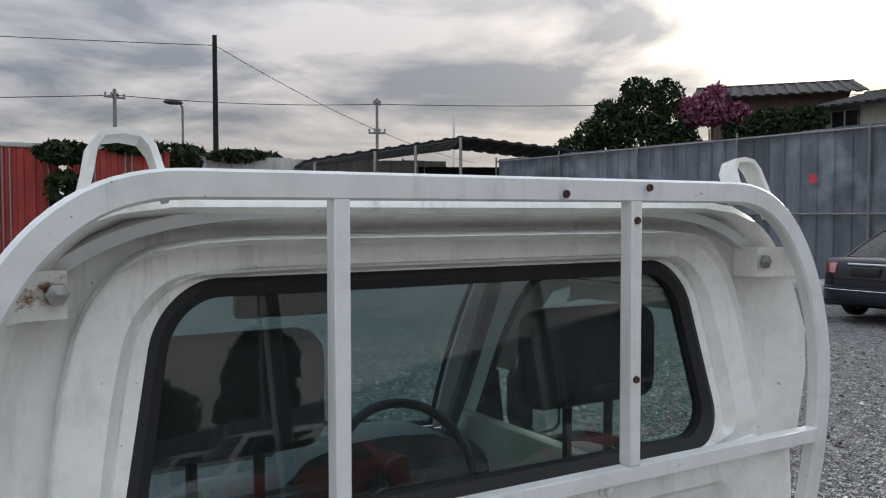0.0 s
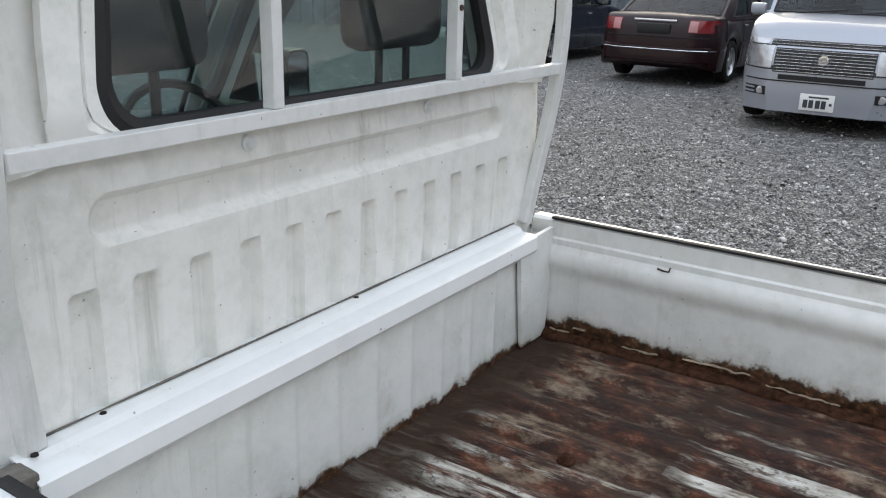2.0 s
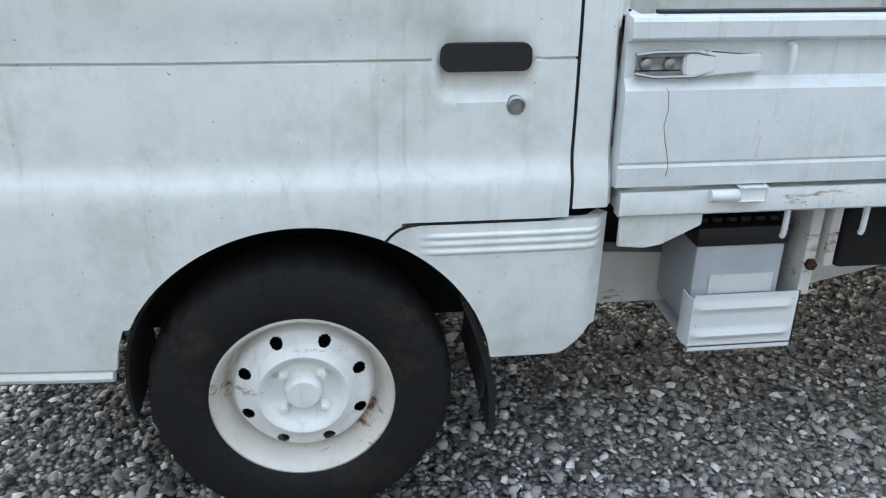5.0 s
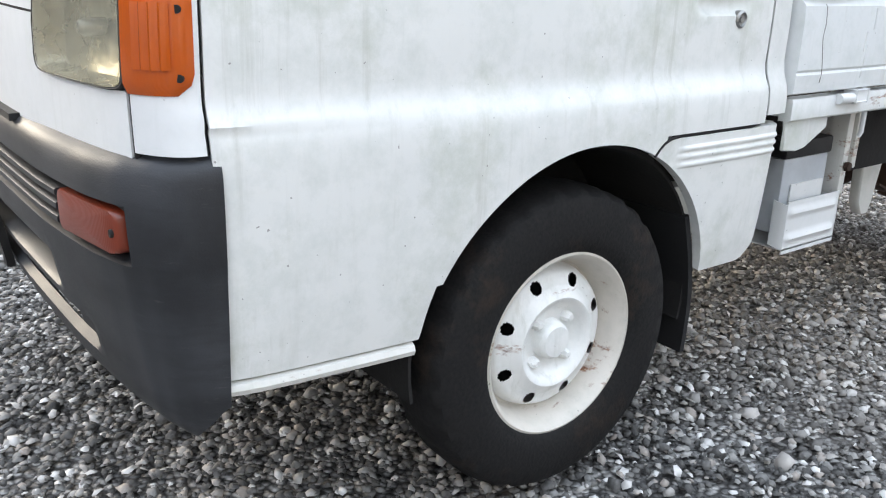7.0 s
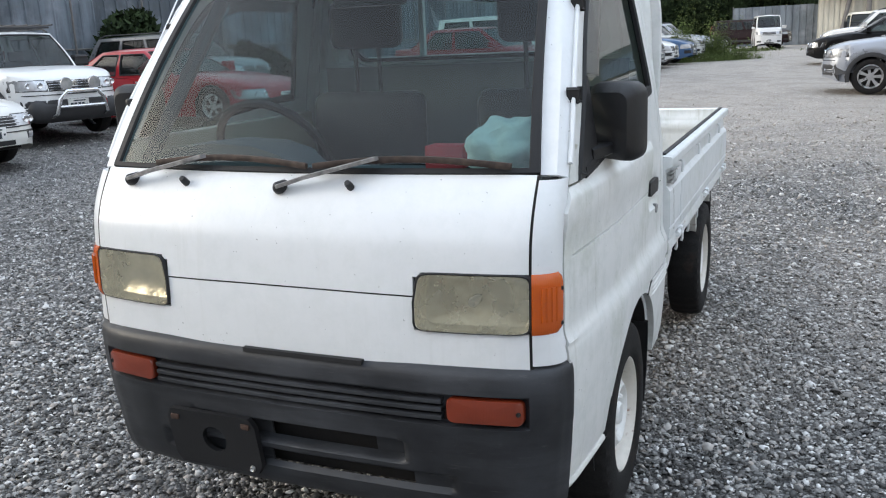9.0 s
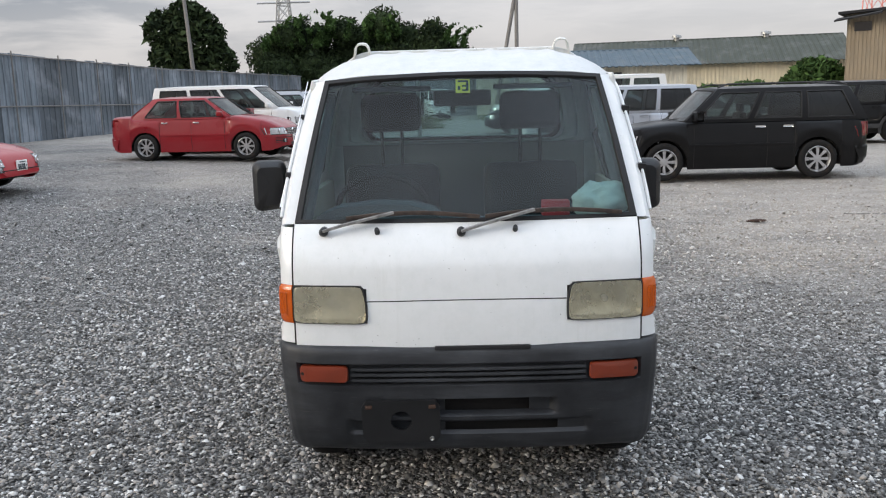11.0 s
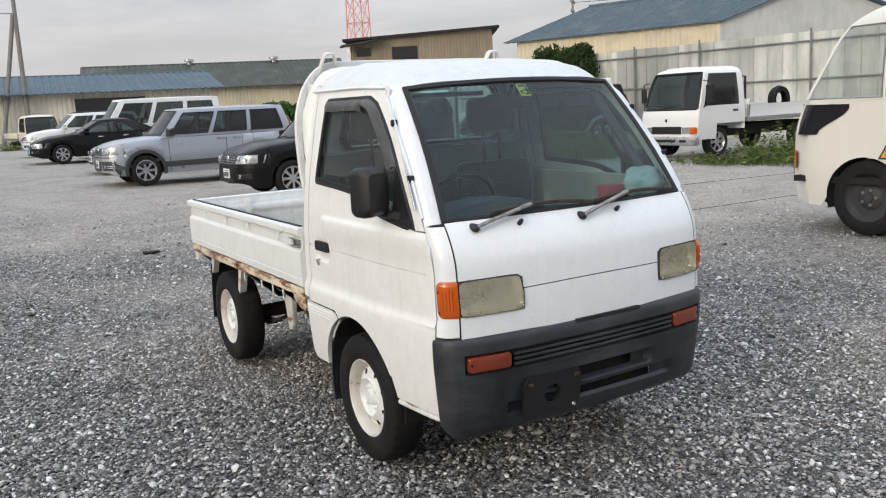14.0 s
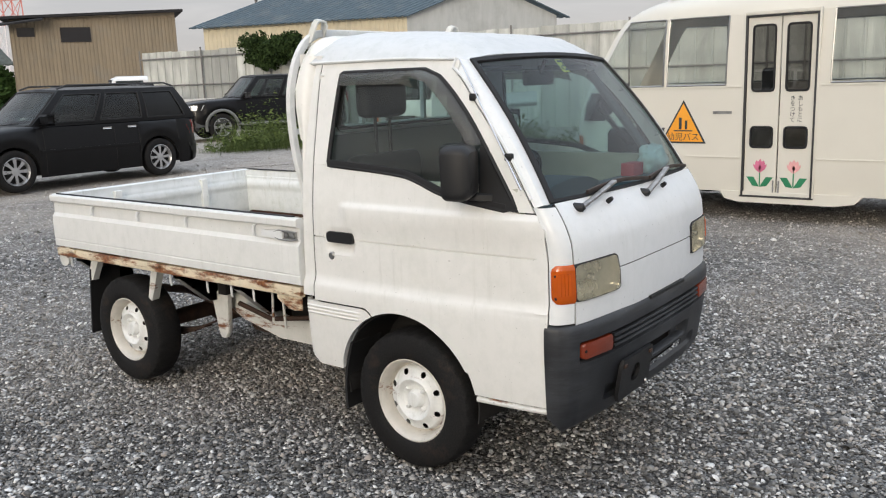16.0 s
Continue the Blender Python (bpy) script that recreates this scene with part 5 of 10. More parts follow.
side_gate(1, "white steel side gate with rust-stained hinges")
side_gate(-1, "white steel side gate with green algae stains")
gate_x = curve([(z, x) for z, x in gate_out[1:9]])
crack = [(-0.600, 0.845), (-0.604, 0.84), (-0.606, 0.81), (-0.602, 0.785), (-0.607, 0.76), (-0.614, 0.735), (-0.618, 0.715), (-0.616, 0.698)]
part("crack", tube_bm([(-(gate_x(z - 0.010 * smooth01(0.72, 0.80, z)) + 0.0002), y, z) for y, z in crack], 0.0006, 5), M_STOPB, truck)
for y, z0, z1 in ((-0.790, 0.838, 0.795), (-0.764, 0.792, 0.752), (-0.771, 0.765, 0.70)):
    part("paint_run", tube_bm([(-(gate_x(z - 0.010 * smooth01(0.72, 0.80, z)) + 0.0002), y + 0.004 * (z0 - z) / 0.05, z) for z in span(z0, z1, 8)], [0.0032, 0.0022, 0.0018, 0.0018, 0.0016, 0.0016, 0.002, 0.0012], 6), M_WHITE_CLEAN, truck)
# flaking rust along the foot of the gates, inside
def crust(sgn, y0, y1, hgt, seed):
    bm = bmesh.new()
    rows = []
    for y in span(y0, y1, 150):
        k = 0.5 + 0.5 * noise.noise(Vector((y * 9, seed, 0))) + 0.5 * noise.noise(Vector((y * 37, seed, 3)))
        k *= smooth01(-0.25, 0.15, noise.noise(Vector((y * 2.6, seed, 9))))
        top = 0.678 + hgt * max(0.05, k)
        w = 0.010 + 0.030 * max(0.0, 0.5 + noise.noise(Vector((y * 14, seed, 7))))
        rows.append([(sgn * 0.651, y, top), (sgn * (0.6478 - 0.001 * k), y, top - 0.004), (sgn * 0.645, y, 0.690), (sgn * (0.642 - w * 0.5), y, 0.6885), (sgn * (0.642 - w), y, 0.683), (sgn * (0.640 - w), y, 0.676)])
    add_grid(bm, rows)
    part("rust_crust", bm, M_CRUST, truck, "flaking brown rust along the gate foot")


M_CRUST = mat_plain("flaking_rust", (0.042, 0.019, 0.011), 0.95, 0, 0.9, 60.0, 1.0, 140.0)
M_CRUST.node_tree.nodes["Principled BSDF"].inputs["Specular IOR Level"].default_value = 0.08
crust(1, -0.60, -2.39, 0.034, 1.0)
# torn edge of the paint that lifts off the rust
M_FLAKE = mat_plain("blistered_paint", (0.26, 0.20, 0.14), 0.8, 0, 0.7, 30.0, 0.6, 160.0)


def paint_edge(seed, zc, rise, thick, density, mat, label):
    bm = bmesh.new()
    run = []
    for y in span(-0.60, -2.38, 420) + [9.0]:
        k = noise.noise(Vector((y * 5.5, seed, 2))) + 0.45 * noise.noise(Vector((y * 23, seed, 5))) + density
        if k > 0 and y < 9:
            h = thick * min(1.0, k * 2.5) * (0.65 + 0.7 * abs(noise.noise(Vector((y * 60, seed, 8)))))
            z = zc + rise * noise.noise(Vector((y * 7, seed, 11))) + 0.006 * noise.noise(Vector((y * 41, seed, 1)))
            x = 0.6450 - 0.004 * noise.noise(Vector((y * 17, seed, 4)))
            run.append([(x + 0.004, y, z + h), (x, y, z + h * 0.4), (x - 0.003, y, z - h * 0.4), (x - 0.001, y, z - h)])
        else:
            if len(run) > 2:
                add_grid(bm, run)
            run = []
    tagged(part("paint_edge", bm, mat, truck, label), kind="stuff")


def dirt_clump(x, y, size, seed):
    bm = bmesh.new()
    bmesh.ops.create_icosphere(bm, subdivisions=3, radius=1)
    for v in bm.verts:
        v.co = Vector((x + v.co.x * size[0], y + v.co.y * size[1], 0.672 + max(-0.2, v.co.z) * size[2])) + 0.35 * size[2] * Vector((1, 1, 0.6)) * noise.noise(v.co * 2.3 + Vector((seed, 0, 0)))
    part("dirt_clump", bm, M_CRUST, truck)


dirt_clump(0.640, -0.598, (0.018, 0.016, 0.020), 1)
paint_edge(3.0, 0.704, 0.010, 0.0036, -0.10, M_FLAKE, "torn pale paint edge above the rust")
paint_edge(8.0, 0.692, 0.006, 0.0036, -0.18, M_FLAKE, "torn pale paint edge above the rust")
# a bent clip caught on the gate, and a lump of rust on the floor
part("bent_clip", tube_bm([(0.647, -0.845, 0.893), (0.642, -0.86, 0.892), (0.639, -0.873, 0.893), (0.641, -0.875, 0.903)], 0.002, 6), M_RUST, truck)
part("rust_lump", lathe_bm([(0.0, 0.016), (0.008, 0.014), (0.014, 0.006), (0.015, 0.0)], (0.16, -0.88, 0.676), 9, "z"), M_CRUST, truck)
crust(-1, -0.70, -2.39, 0.012, 5.0)
# posts inside the gates
tail = part("tail_gate", bmesh.new(), M_GATE, truck, "white steel tail gate")
bm = bmesh.new()
rows = []
for x in [-0.662, -0.655] + span(-0.6, 0.6, 9) + [0.655, 0.662]:
    rows.append([(x, -2.40 - (q - 0.62), z + 0.010 * smooth01(0.72, 0.80, z)) for z, q in gate_out + gate_in])
vs = add_grid(bm, rows, close_u=True)
bm.faces.new(vs[0])
bm.faces.new(vs[-1])
part("panel", bm, M_GATE, tail)
for sgn in (1, -1):
    for y in (-1.87,):
        bm = box_bm(sgn * 0.628, sgn * 0.652, y - 0.022, y + 0.022, 0.690, 0.930, bevel=0.004)
        part("gate_stiffener", bm, M_WHITE, truck)
for x in (-0.3, 0.3):
    bm = box_bm(x - 0.022, x + 0.022, -2.438, -2.412, 0.690, 0.930, bevel=0.004)
    part("gate_stiffener", bm, M_WHITE, tail)

# side rails under the gates
for sgn in (1, -1):
    bm = bmesh.new()
    prof = [(0.60, 0.668), (0.684, 0.668), (0.687, 0.664), (0.687, 0.628), (0.683, 0.624), (0.66, 0.624), (0.66, 0.632), (0.60, 0.632)]
    vs = add_grid(bm, [[(sgn * x, y, z) for x, z in prof] for y in span(-0.545, -2.44, 30)], close_u=True)
    bm.faces.new(vs[0])
    bm.faces.new(vs[-1])
    part("bed_rail", bm, M_WHITE_RUST if sgn > 0 else M_WHITE_CHIP, truck, "rusting white bed rail")
    bm = bmesh.new()
    add_prism(bm, [(-0.552, 0.626), (-0.552, 0.565), (-0.60, 0.560), (-0.63, 0.565), (-0.70, 0.600), (-0.70, 0.626)], "x", sgn * 0.668, sgn * 0.676)
    bmesh.ops.bevel(bm, geom=bm.edges[:], offset=0.002, segments=1, affect="EDGES")
    part("corner_bracket", bm, M_WHITE_RUST if sgn > 0 else M_WHITE_GRIME, truck)
    # rear end bracket with lamp stub
    bm = bmesh.new()
    add_prism(bm, [(-2.36, 0.63), (-2.36, 0.585), (-2.39, 0.565), (-2.425, 0.565), (-2.445, 0.59), (-2.445, 0.63)], "x", sgn * 0.655, sgn * 0.675)
    part("end_bracket", bm, M_WHITE_SPOT, truck)
    # small hanging rope hooks under the rail
    for y in (-0.86, -1.01, -1.18, -1.46, -2.34):
        bm = bmesh.new()
        add_tube(bm, [(sgn * 0.668, y, 0.630), (sgn * 0.668, y, 0.575), (sgn * 0.664, y, 0.566)], 0.0055, 8)
        part("rope_hook", bm, M_WHITE_CLEAN, truck)

# ---- chassis ----
for sgn in (1, -1):
    bm = bmesh.new()
    side = [(-0.50, 0.43), (-0.55, 0.30), (-1.02, 0.300), (-1.28, 0.36), (-1.5, 0.47), (-2.0, 0.55), (-2.43, 0.56), (-2.43, 0.61), (-1.9, 0.61), (-1.45, 0.56), (-1.2, 0.46), (-1.0, 0.40)]
    add_prism(bm, side, "x", sgn * 0.345, sgn * 0.395)
    part("chassis_rail", bm, M_WHITE_SPOT, truck, "dirty white chassis rail")
    for y, w in ((-0.98, 0.05), (-1.42, 0.06), (-2.28, 0.05)):
        bm = bmesh.new()
        add_prism(bm, [(0.36, 0.45), (0.36, 0.60), (0.66, 0.632), (0.66, 0.60), (0.50, 0.46)], "y", y - w / 2, y + w / 2)
        part("outrigger", bm, M_WHITE_SPOT, truck)
    # tapering spring hanger
    bm = bmesh.new()
    add_prism(bm, [(-1.31, 0.50), (-1.44, 0.50), (-1.40, 0.30), (-1.385, 0.262), (-1.35, 0.262), (-1.325, 0.30)], "x", sgn * 0.43, sgn * 0.46)
    bmesh.ops.bevel(bm, geom=bm.edges[:], offset=0.004, segments=1, affect="EDGES")
    part("spring_hanger", bm, M_WHITE_SPOT, truck)
    bm = bmesh.new()
    for k in range(4):
        L = 0.46 - 0.09 * k
        pts = [(sgn * 0.445, -1.87 + L * s, 0.245 - 0.008 * k + 0.10 * (s * s) * (L / 0.46) ** 2) for s in span(-1, 1, 13)]
        add_tube(bm, pts, 0.024, square=0.004)
    part("leaf_spring", bm, M_RUST, truck)
    # struts down to the wheel arch, white inner mud guard
    bm = bmesh.new()
    add_prism(bm, [(-1.60, 0.625), (-1.655, 0.625), (-1.70, 0.47), (-1.68, 0.45), (-1.665, 0.47)], "x", sgn * 0.60, sgn * 0.64)
    part("strut", bm, M_WHITE_SPOT, truck)
    bm = bmesh.new()
    add_grid(bm, [[(sgn * x, -2.215 - 0.05 * t, 0.56 - 0.36 * t) for x in span(0.645, 0.47, 4)] for t in span(0, 1, 6)])
    solidify(bm, 0.010)
    part("mud_flap", bm, M_RUBBER, truck, "black rubber mud flap")
    bm = bmesh.new()
    add_prism(bm, [(-2.19, 0.625), (-2.12, 0.625), (-2.20, 0.50), (-2.235, 0.50)], "x", sgn * 0.605, sgn * 0.64)
    part("strut", bm, M_WHITE_SPOT, truck)
for y in (-0.8, -1.3, -1.55, -2.35):
    bm = box_bm(-0.5, 0.5, y - 0.03, y + 0.03, 0.50, 0.62, bevel=0.006)
    part("cross_member", bm, M_DARK, truck)
bm = bmesh.new()
add_tube(bm, [(-0.56, -1.87, 0.277), (-0.15, -1.87, 0.277), (-0.08, -1.87, 0.277), (0.08, -1.87, 0.277), (0.15, -1.87, 0.277), (0.56, -1.87, 0.277)], [0.04, 0.045, 0.10, 0.10, 0.045, 0.04], 14)
part("rear_axle", bm, M_RUST, truck, "rusty rear axle")
bm = bmesh.new()
add_tube(bm, [(0.0, -1.78, 0.29), (0.0, -0.4, 0.38)], 0.03, 10)
part("drive_shaft", bm, M_RUST, truck)
bm = box_bm(-0.42, 0.42, -0.50, 0.56, 0.40, 0.60, bevel=0.03)
part("floor_pan", bm, M_DARK, truck)
bm = bmesh.new()
add_tube(bm, [(0.2, -0.6, 0.32), (0.22, -1.4, 0.30), (0.25, -1.9, 0.40), (0.25, -2.4, 0.36)], 0.022, 10)
add_tube(bm, [(0.22, -1.35, 0.31), (0.23, -1.0, 0.31)], 0.07, 14)
part("exhaust", bm, M_RUST, truck)
# brackets and stays on the right, behind the cab
for pts, r, m in (([(0.60, -1.02, 0.63), (0.52, -1.04, 0.52), (0.44, -1.02, 0.44)], 0.018, M_RUST), ([(0.56, -0.86, 0.63), (0.55, -0.88, 0.44)], 0.006, M_WHITE_SPOT), ([(0.56, -0.80, 0.63), (0.55, -0.80, 0.42)], 0.006, M_WHITE_SPOT), ([(0.40, -0.62, 0.46), (0.50, -0.95, 0.43), (0.46, -1.22, 0.46)], 0.012, M_RUST)):
    bm = bmesh.new()
    add_tube(bm, pts, r, 8)
    part("stay_rod", bm, m, truck)
# tank between the rails
bm = box_bm(-0.30, 0.30, -1.05, -0.62, 0.36, 0.56, bevel=0.03)
part("fuel_tank", bm, M_DARK, truck)

# battery in its tray on the left
battery = part("battery", bmesh.new(), M_BLACK, truck, "white-cased battery in a steel tray")
bm = box_bm(-0.565, -0.40, -0.932, -0.752, 0.330, 0.505, bevel=0.006)
part("case", bm, mat_plain("battery_case", (0.50, 0.53, 0.56), 0.45, 0, 0.1, 12.0), battery)
bm = box_bm(-0.57, -0.395, -0.936, -0.748, 0.505, 0.545, bevel=0.006)
for k in range(6):
    add_lathe(bm, [(0, 0.013), (0.008, 0.012), (0.008, 0)], (-0.53, -0.77 - k * 0.029, 0.545), 10, "z")
part("lid", bm, M_BLACK, battery)
bm = box_bm(-0.570, -0.566, -0.915, -0.785, 0.405, 0.445)
part("sticker", bm, M_WHITE_CLEAN, battery)
bm = bmesh.new()
def tray_x(y, z):
    return -0.590 - 0.008 * (max(0.0, 1 - abs(z - 0.385) / 0.014) + max(0.0, 1 - abs(z - 0.325) / 0.014)) * smooth01(-0.955, -0.945, -abs(y + 0.855) - 0.855)
add_grid(bm, [[(tray_x(y, z), y, z) for y in span(-0.968, -0.752, 24)] for z in span(0.288, 0.412, 28)])
add_grid(bm, [[(-0.590, -0.752, z), (-0.578, -0.744, z + 0.004), (-0.560, -0.742, z + 0.008)] for z in span(0.30, 0.405, 4)])
add_grid(bm, [[(-0.590, -0.968, z), (-0.45, -0.968, z)] for z in span(0.288, 0.412, 4)])
add_grid(bm, [[(x, y, 0.300) for x in (-0.59, -0.38)] for y in (-0.968, -0.752)])
solidify(bm, 0.003)
part("tray", bm, M_WHITE_CLEAN, battery, "pressed white steel tray")
for y, w in ((-0.975, 0.012), (-1.015, 0.010)):
    part("hanger", box_bm(-0.585, -0.50, y - w, y + w, 0.40 if w > 0.011 else 0.46, 0.625, bevel=0.003), M_WHITE_SPOT, truck, "rust-spotted white hanger plate")
part("hanger_bolt", lathe_bm([(-0.588, 0.012), (-0.598, 0.011), (-0.600, 0.0)], (0, -0.975, 0.47), 6), M_RUST, truck)
part("side_box", box_bm(-0.56, -0.40, -1.36, -1.05, 0.44, 0.60, bevel=0.012), M_DARK, truck)

# ---- wheels ----
def wheel(y, sgn, steer=0.0):
    w = part("wheel", bmesh.new(), M_RIM, truck)
    prof = [(-0.060, 0.163), (-0.070, 0.172), (-0.074, 0.20), (-0.073, 0.235), (-0.066, 0.262), (-0.054, 0.272), (-0.03, 0.2765), (0.0, 0.277), (0.03, 0.2765), (0.054, 0.272), (0.066, 0.262), (0.073, 0.235), (0.074, 0.20), (0.070, 0.172), (0.060, 0.163), (0.0, 0.15)]
    bm = bmesh.new()
    n = 96
    vs = add_lathe(bm, prof, (0, 0, 0), n, close=True)
    # tread grooves pressed between the blocks
    for i in range(5, 10):
        for k in range(n):
            if k % 3 == 0 and i != 7:
                q = vs[i][k]
                q.co.y *= 0.975
                q.co.z *= 0.975
    part("tyre", bm, M_TYRE, w, "worn black tyre")
    bm = bmesh.new()
    rim = [(-0.055, 0.150), (0.02, 0.145), (0.052, 0.155), (0.058, 0.166), (0.064, 0.168), (0.066, 0.163), (0.060, 0.156), (0.040, 0.150), (0.012, 0.143), (0.003, 0.139), (0.004, 0.134)]
    add_lathe(bm, rim, (0, 0, 0), 64)
    part("rim_flange", bm, M_RIM_EDGE, w, "rust-stained rim flange")
    bm = bmesh.new()
    # disc with eight windows
    n = 256
    slope = curve([(0.100, 0.040), (0.1035, 0.0386), (0.1065, 0.0373), (0.110, 0.0358), (0.1135, 0.0344), (0.117, 0.0334), (0.1205, 0.032), (0.125, 0.028)])
    rings = [(0.004, 0.134), (0.018, 0.130)] + [(slope(r), r) for r in span(0.125, 0.100, 15)] + [ (0.049, 0.089), (0.053, 0.082), (0.051, 0.075), (0.040, 0.067), (0.031, 0.060), (0.028, 0.050), (0.028, 0.028)]
    vs = add_lathe(bm, rings, (0, 0, 0), n)
    kill = []
    bm.faces.ensure_lookup_table()
    for f in bm.faces:
        c = f.calc_center_median()
        r, a = math.hypot(c.y, c.z), math.degrees(math.atan2(c.z, c.y)) % 45
        if abs(c.x - 0.035) < 0.009 and ((r - 0.1115) / 0.0115) ** 2 + ((a - 22.5) / 6.0) ** 2 < 1:
            kill.append(f)
    bmesh.ops.delete(bm, geom=kill, context="FACES")
    part("rim", bm, M_RIM, w, "white-painted steel rim")
    bm = bmesh.new()
    add_lathe(bm, [(0.027, 0.038), (0.036, 0.035), (0.046, 0.033), (0.052, 0.028), (0.053, 0.0)], (0, 0, 0), 24)
    part("hub_cap", bm, M_RIM, w)
    for k in range(4):
        a = math.pi / 4 + k * math.pi / 2
        bm = bmesh.new()
        add_lathe(bm, [(0.026, 0.011), (0.032, 0.010), (0.042, 0.009), (0.047, 0.006), (0.048, 0.0)], (0, 0.051 * math.cos(a), 0.051 * math.sin(a)), 6)
        part("wheel_nut", bm, M_RIM, w)
    bm = bmesh.new()
    add_lathe(bm, [(-0.05, 0.145), (-0.03, 0.145), (-0.03, 0.0)], (0, 0, 0), 24)
    part("brake_drum", bm, M_DARK, w)
    w.matrix_local = pose(sgn * 0.590, y, 0.277, 0, 0, (0 if sgn > 0 else 180) + steer)
    return w


for y in (0.0, -1.885):
    for sgn in (1, -1):
        wheel(y, sgn)

# ---- bumper ----
bump_plan = curve([(0, 0.742), (0.3, 0.736), (0.45, 0.724), (0.55, 0.708), (0.61, 0.682), (0.645, 0.64), (0.660, 0.60), (0.664, 0.57)])
bump_prof = curve([(0.266, -0.092), (0.284, -0.060), (0.31, -0.042), (0.345, -0.032), (0.40, -0.022), (0.47, -0.010), (0.52, -0.004), (0.535, 0.0), (0.61, 0.004), (0.645, 0.002), (0.663, -0.010), (0.672, -0.035)])


def bump_pt(u, z):
    """u from -1 to 1 round the bumper, by arc."""
    s, a = (1 if u >= 0 else -1), abs(u)
    if a < 0.62:
        x = a / 0.62 * 0.52
        y = bump_plan(x)
        n = Vector((0.08 * a / 0.62, 1.0, 0)).normalized()
    else:
        t = (a - 0.62) / 0.38
        pts = [(0.52, 0.714), (0.575, 0.700), (0.62, 0.675), (0.645, 0.645), (0.656, 0.615), (0.659, 0.598)]
        f = t * 5
        i = min(4, int(f))
        x, y = lerp(pts[i][0], pts[i + 1][0], f - i), lerp(pts[i][1], pts[i + 1][1], f - i)
        ang = lerp(0.15, 1.5, smooth01(0.0, 0.85, t))
        n = Vector((math.sin(ang), math.cos(ang), 0))
    d = bump_prof(z) * (1.0 if a < 0.62 else lerp(1.0, 0.45, (a - 0.62) / 0.38))
    # recess of the grille and lamps, then the lower intake
    gx = smooth01(0.588, 0.580, x)
    d -= 0.024 * smooth01(0.530, 0.536, z) * smooth01(0.606, 0.600, z) * gx
    low = smooth01(0.415, 0.425, z) * smooth01(0.478, 0.470, z) * smooth01(0.30, 0.28, x)
    d -= 0.035 * low
    d -= 0.014 * smooth01(0.345, 0.355, z) * smooth01(0.40, 0.392, z) * smooth01(0.42, 0.40, x)
    return (s * (x + n.x * d), y + n.y * d, z)


bumper = part("bumper", bmesh.new(), M_BUMPER, truck, "faded dark grey plastic bumper")
us = sorted(set([round(u, 4) for u in span(-1, 1, 121)]))
zs = [0.266, 0.272, 0.280, 0.290, 0.305, 0.320, 0.335, 0.344, 0.350, 0.356, 0.372, 0.388, 0.394, 0.400, 0.412, 0.418, 0.424, 0.445, 0.468, 0.474, 0.480, 0.50, 0.524, 0.529, 0.533, 0.538, 0.556, 0.575, 0.598, 0.602, 0.608, 0.614, 0.63, 0.645, 0.655, 0.662, 0.668, 0.672]
bm = bmesh.new()
lift = lambda u, z: z + 0.066 * smooth01(0.78, 1.0, abs(u)) * max(0.0, (0.42 - z) / 0.154)
add_grid(bm, [[bump_pt(u, lift(u, z)) for u in us] for z in zs])
slots = [f for f in bm.faces if (-0.205 < f.calc_center_median().x < 0.09 and 0.423 < f.calc_center_median().z < 0.470) or (-0.30 < f.calc_center_median().x < 0.09 and 0.357 < f.calc_center_median().z < 0.389)]
bmesh.ops.delete(bm, geom=slots, context="FACES")
solidify(bm, 0.006)
part("skin", bm, M_BUMPER, bumper)
# grille bars
for k, z in enumerate((0.549, 0.568, 0.587)):
    bm = bmesh.new()
    add_tube(bm, [(x, bump_plan(abs(x)) - 0.010, z) for x in span(-0.395, 0.395, 25)], 0.012, square=0.0055)
    part("grille_bar", bm, M_BUMPER, bumper)
bm = bmesh.new()
add_grid(bm, [[(x, bump_plan(abs(x)) - 0.0215, z) for x in span(-0.40, 0.40, 21)] for z in (0.538, 0.600)])
part("grille_back", bm, M_DARK, bumper)
bm = bmesh.new()
add_grid(bm, [[(x, bump_plan(abs(x)) - 0.085, z) for x in span(-0.34, 0.14, 9)] for z in (0.335, 0.485)])
solidify(bm, 0.004)
part("intake", bm, M_DARK, bumper)
# dark bar stands in for the shade in the notch of the top edge
bm = bmesh.new()
add_prism(bm, [(-0.21, 0.656), (0.11, 0.656), (0.11, 0.667), (-0.21, 0.667)], "y", 0.715, 0.7435)
part("step_shade", bm, M_RUBBER, bumper)
for sgn in (1, -1):
    bm = bmesh.new()
    outline = round_rect(0.408, 0.576, 0.5415, 0.5985, 0.014, 5)
    add_grid(bm, [[(sgn * lerp(0.492, x, q), bump_plan(lerp(0.492, x, q)) + d, lerp(0.570, z, q)) for x, z in outline] for q, d in ((1.0, -0.014), (1.0, 0.000), (0.96, 0.004), (0.7, 0.0055), (0.35, 0.006), (0.0, 0.006))], close_u=True)
    lamp = part("front_indicator", bm, M_FOG, bumper, "dusty orange front indicator")
    bm = bmesh.new()
    add_lathe(bm, [(0.0, 0.0), (0.002, 0.005), (-0.002, 0.006)], (sgn * 0.566, bump_plan(0.57) + 0.006, 0.570), 10, "y")
    part("screw", bm, M_DARK, lamp)
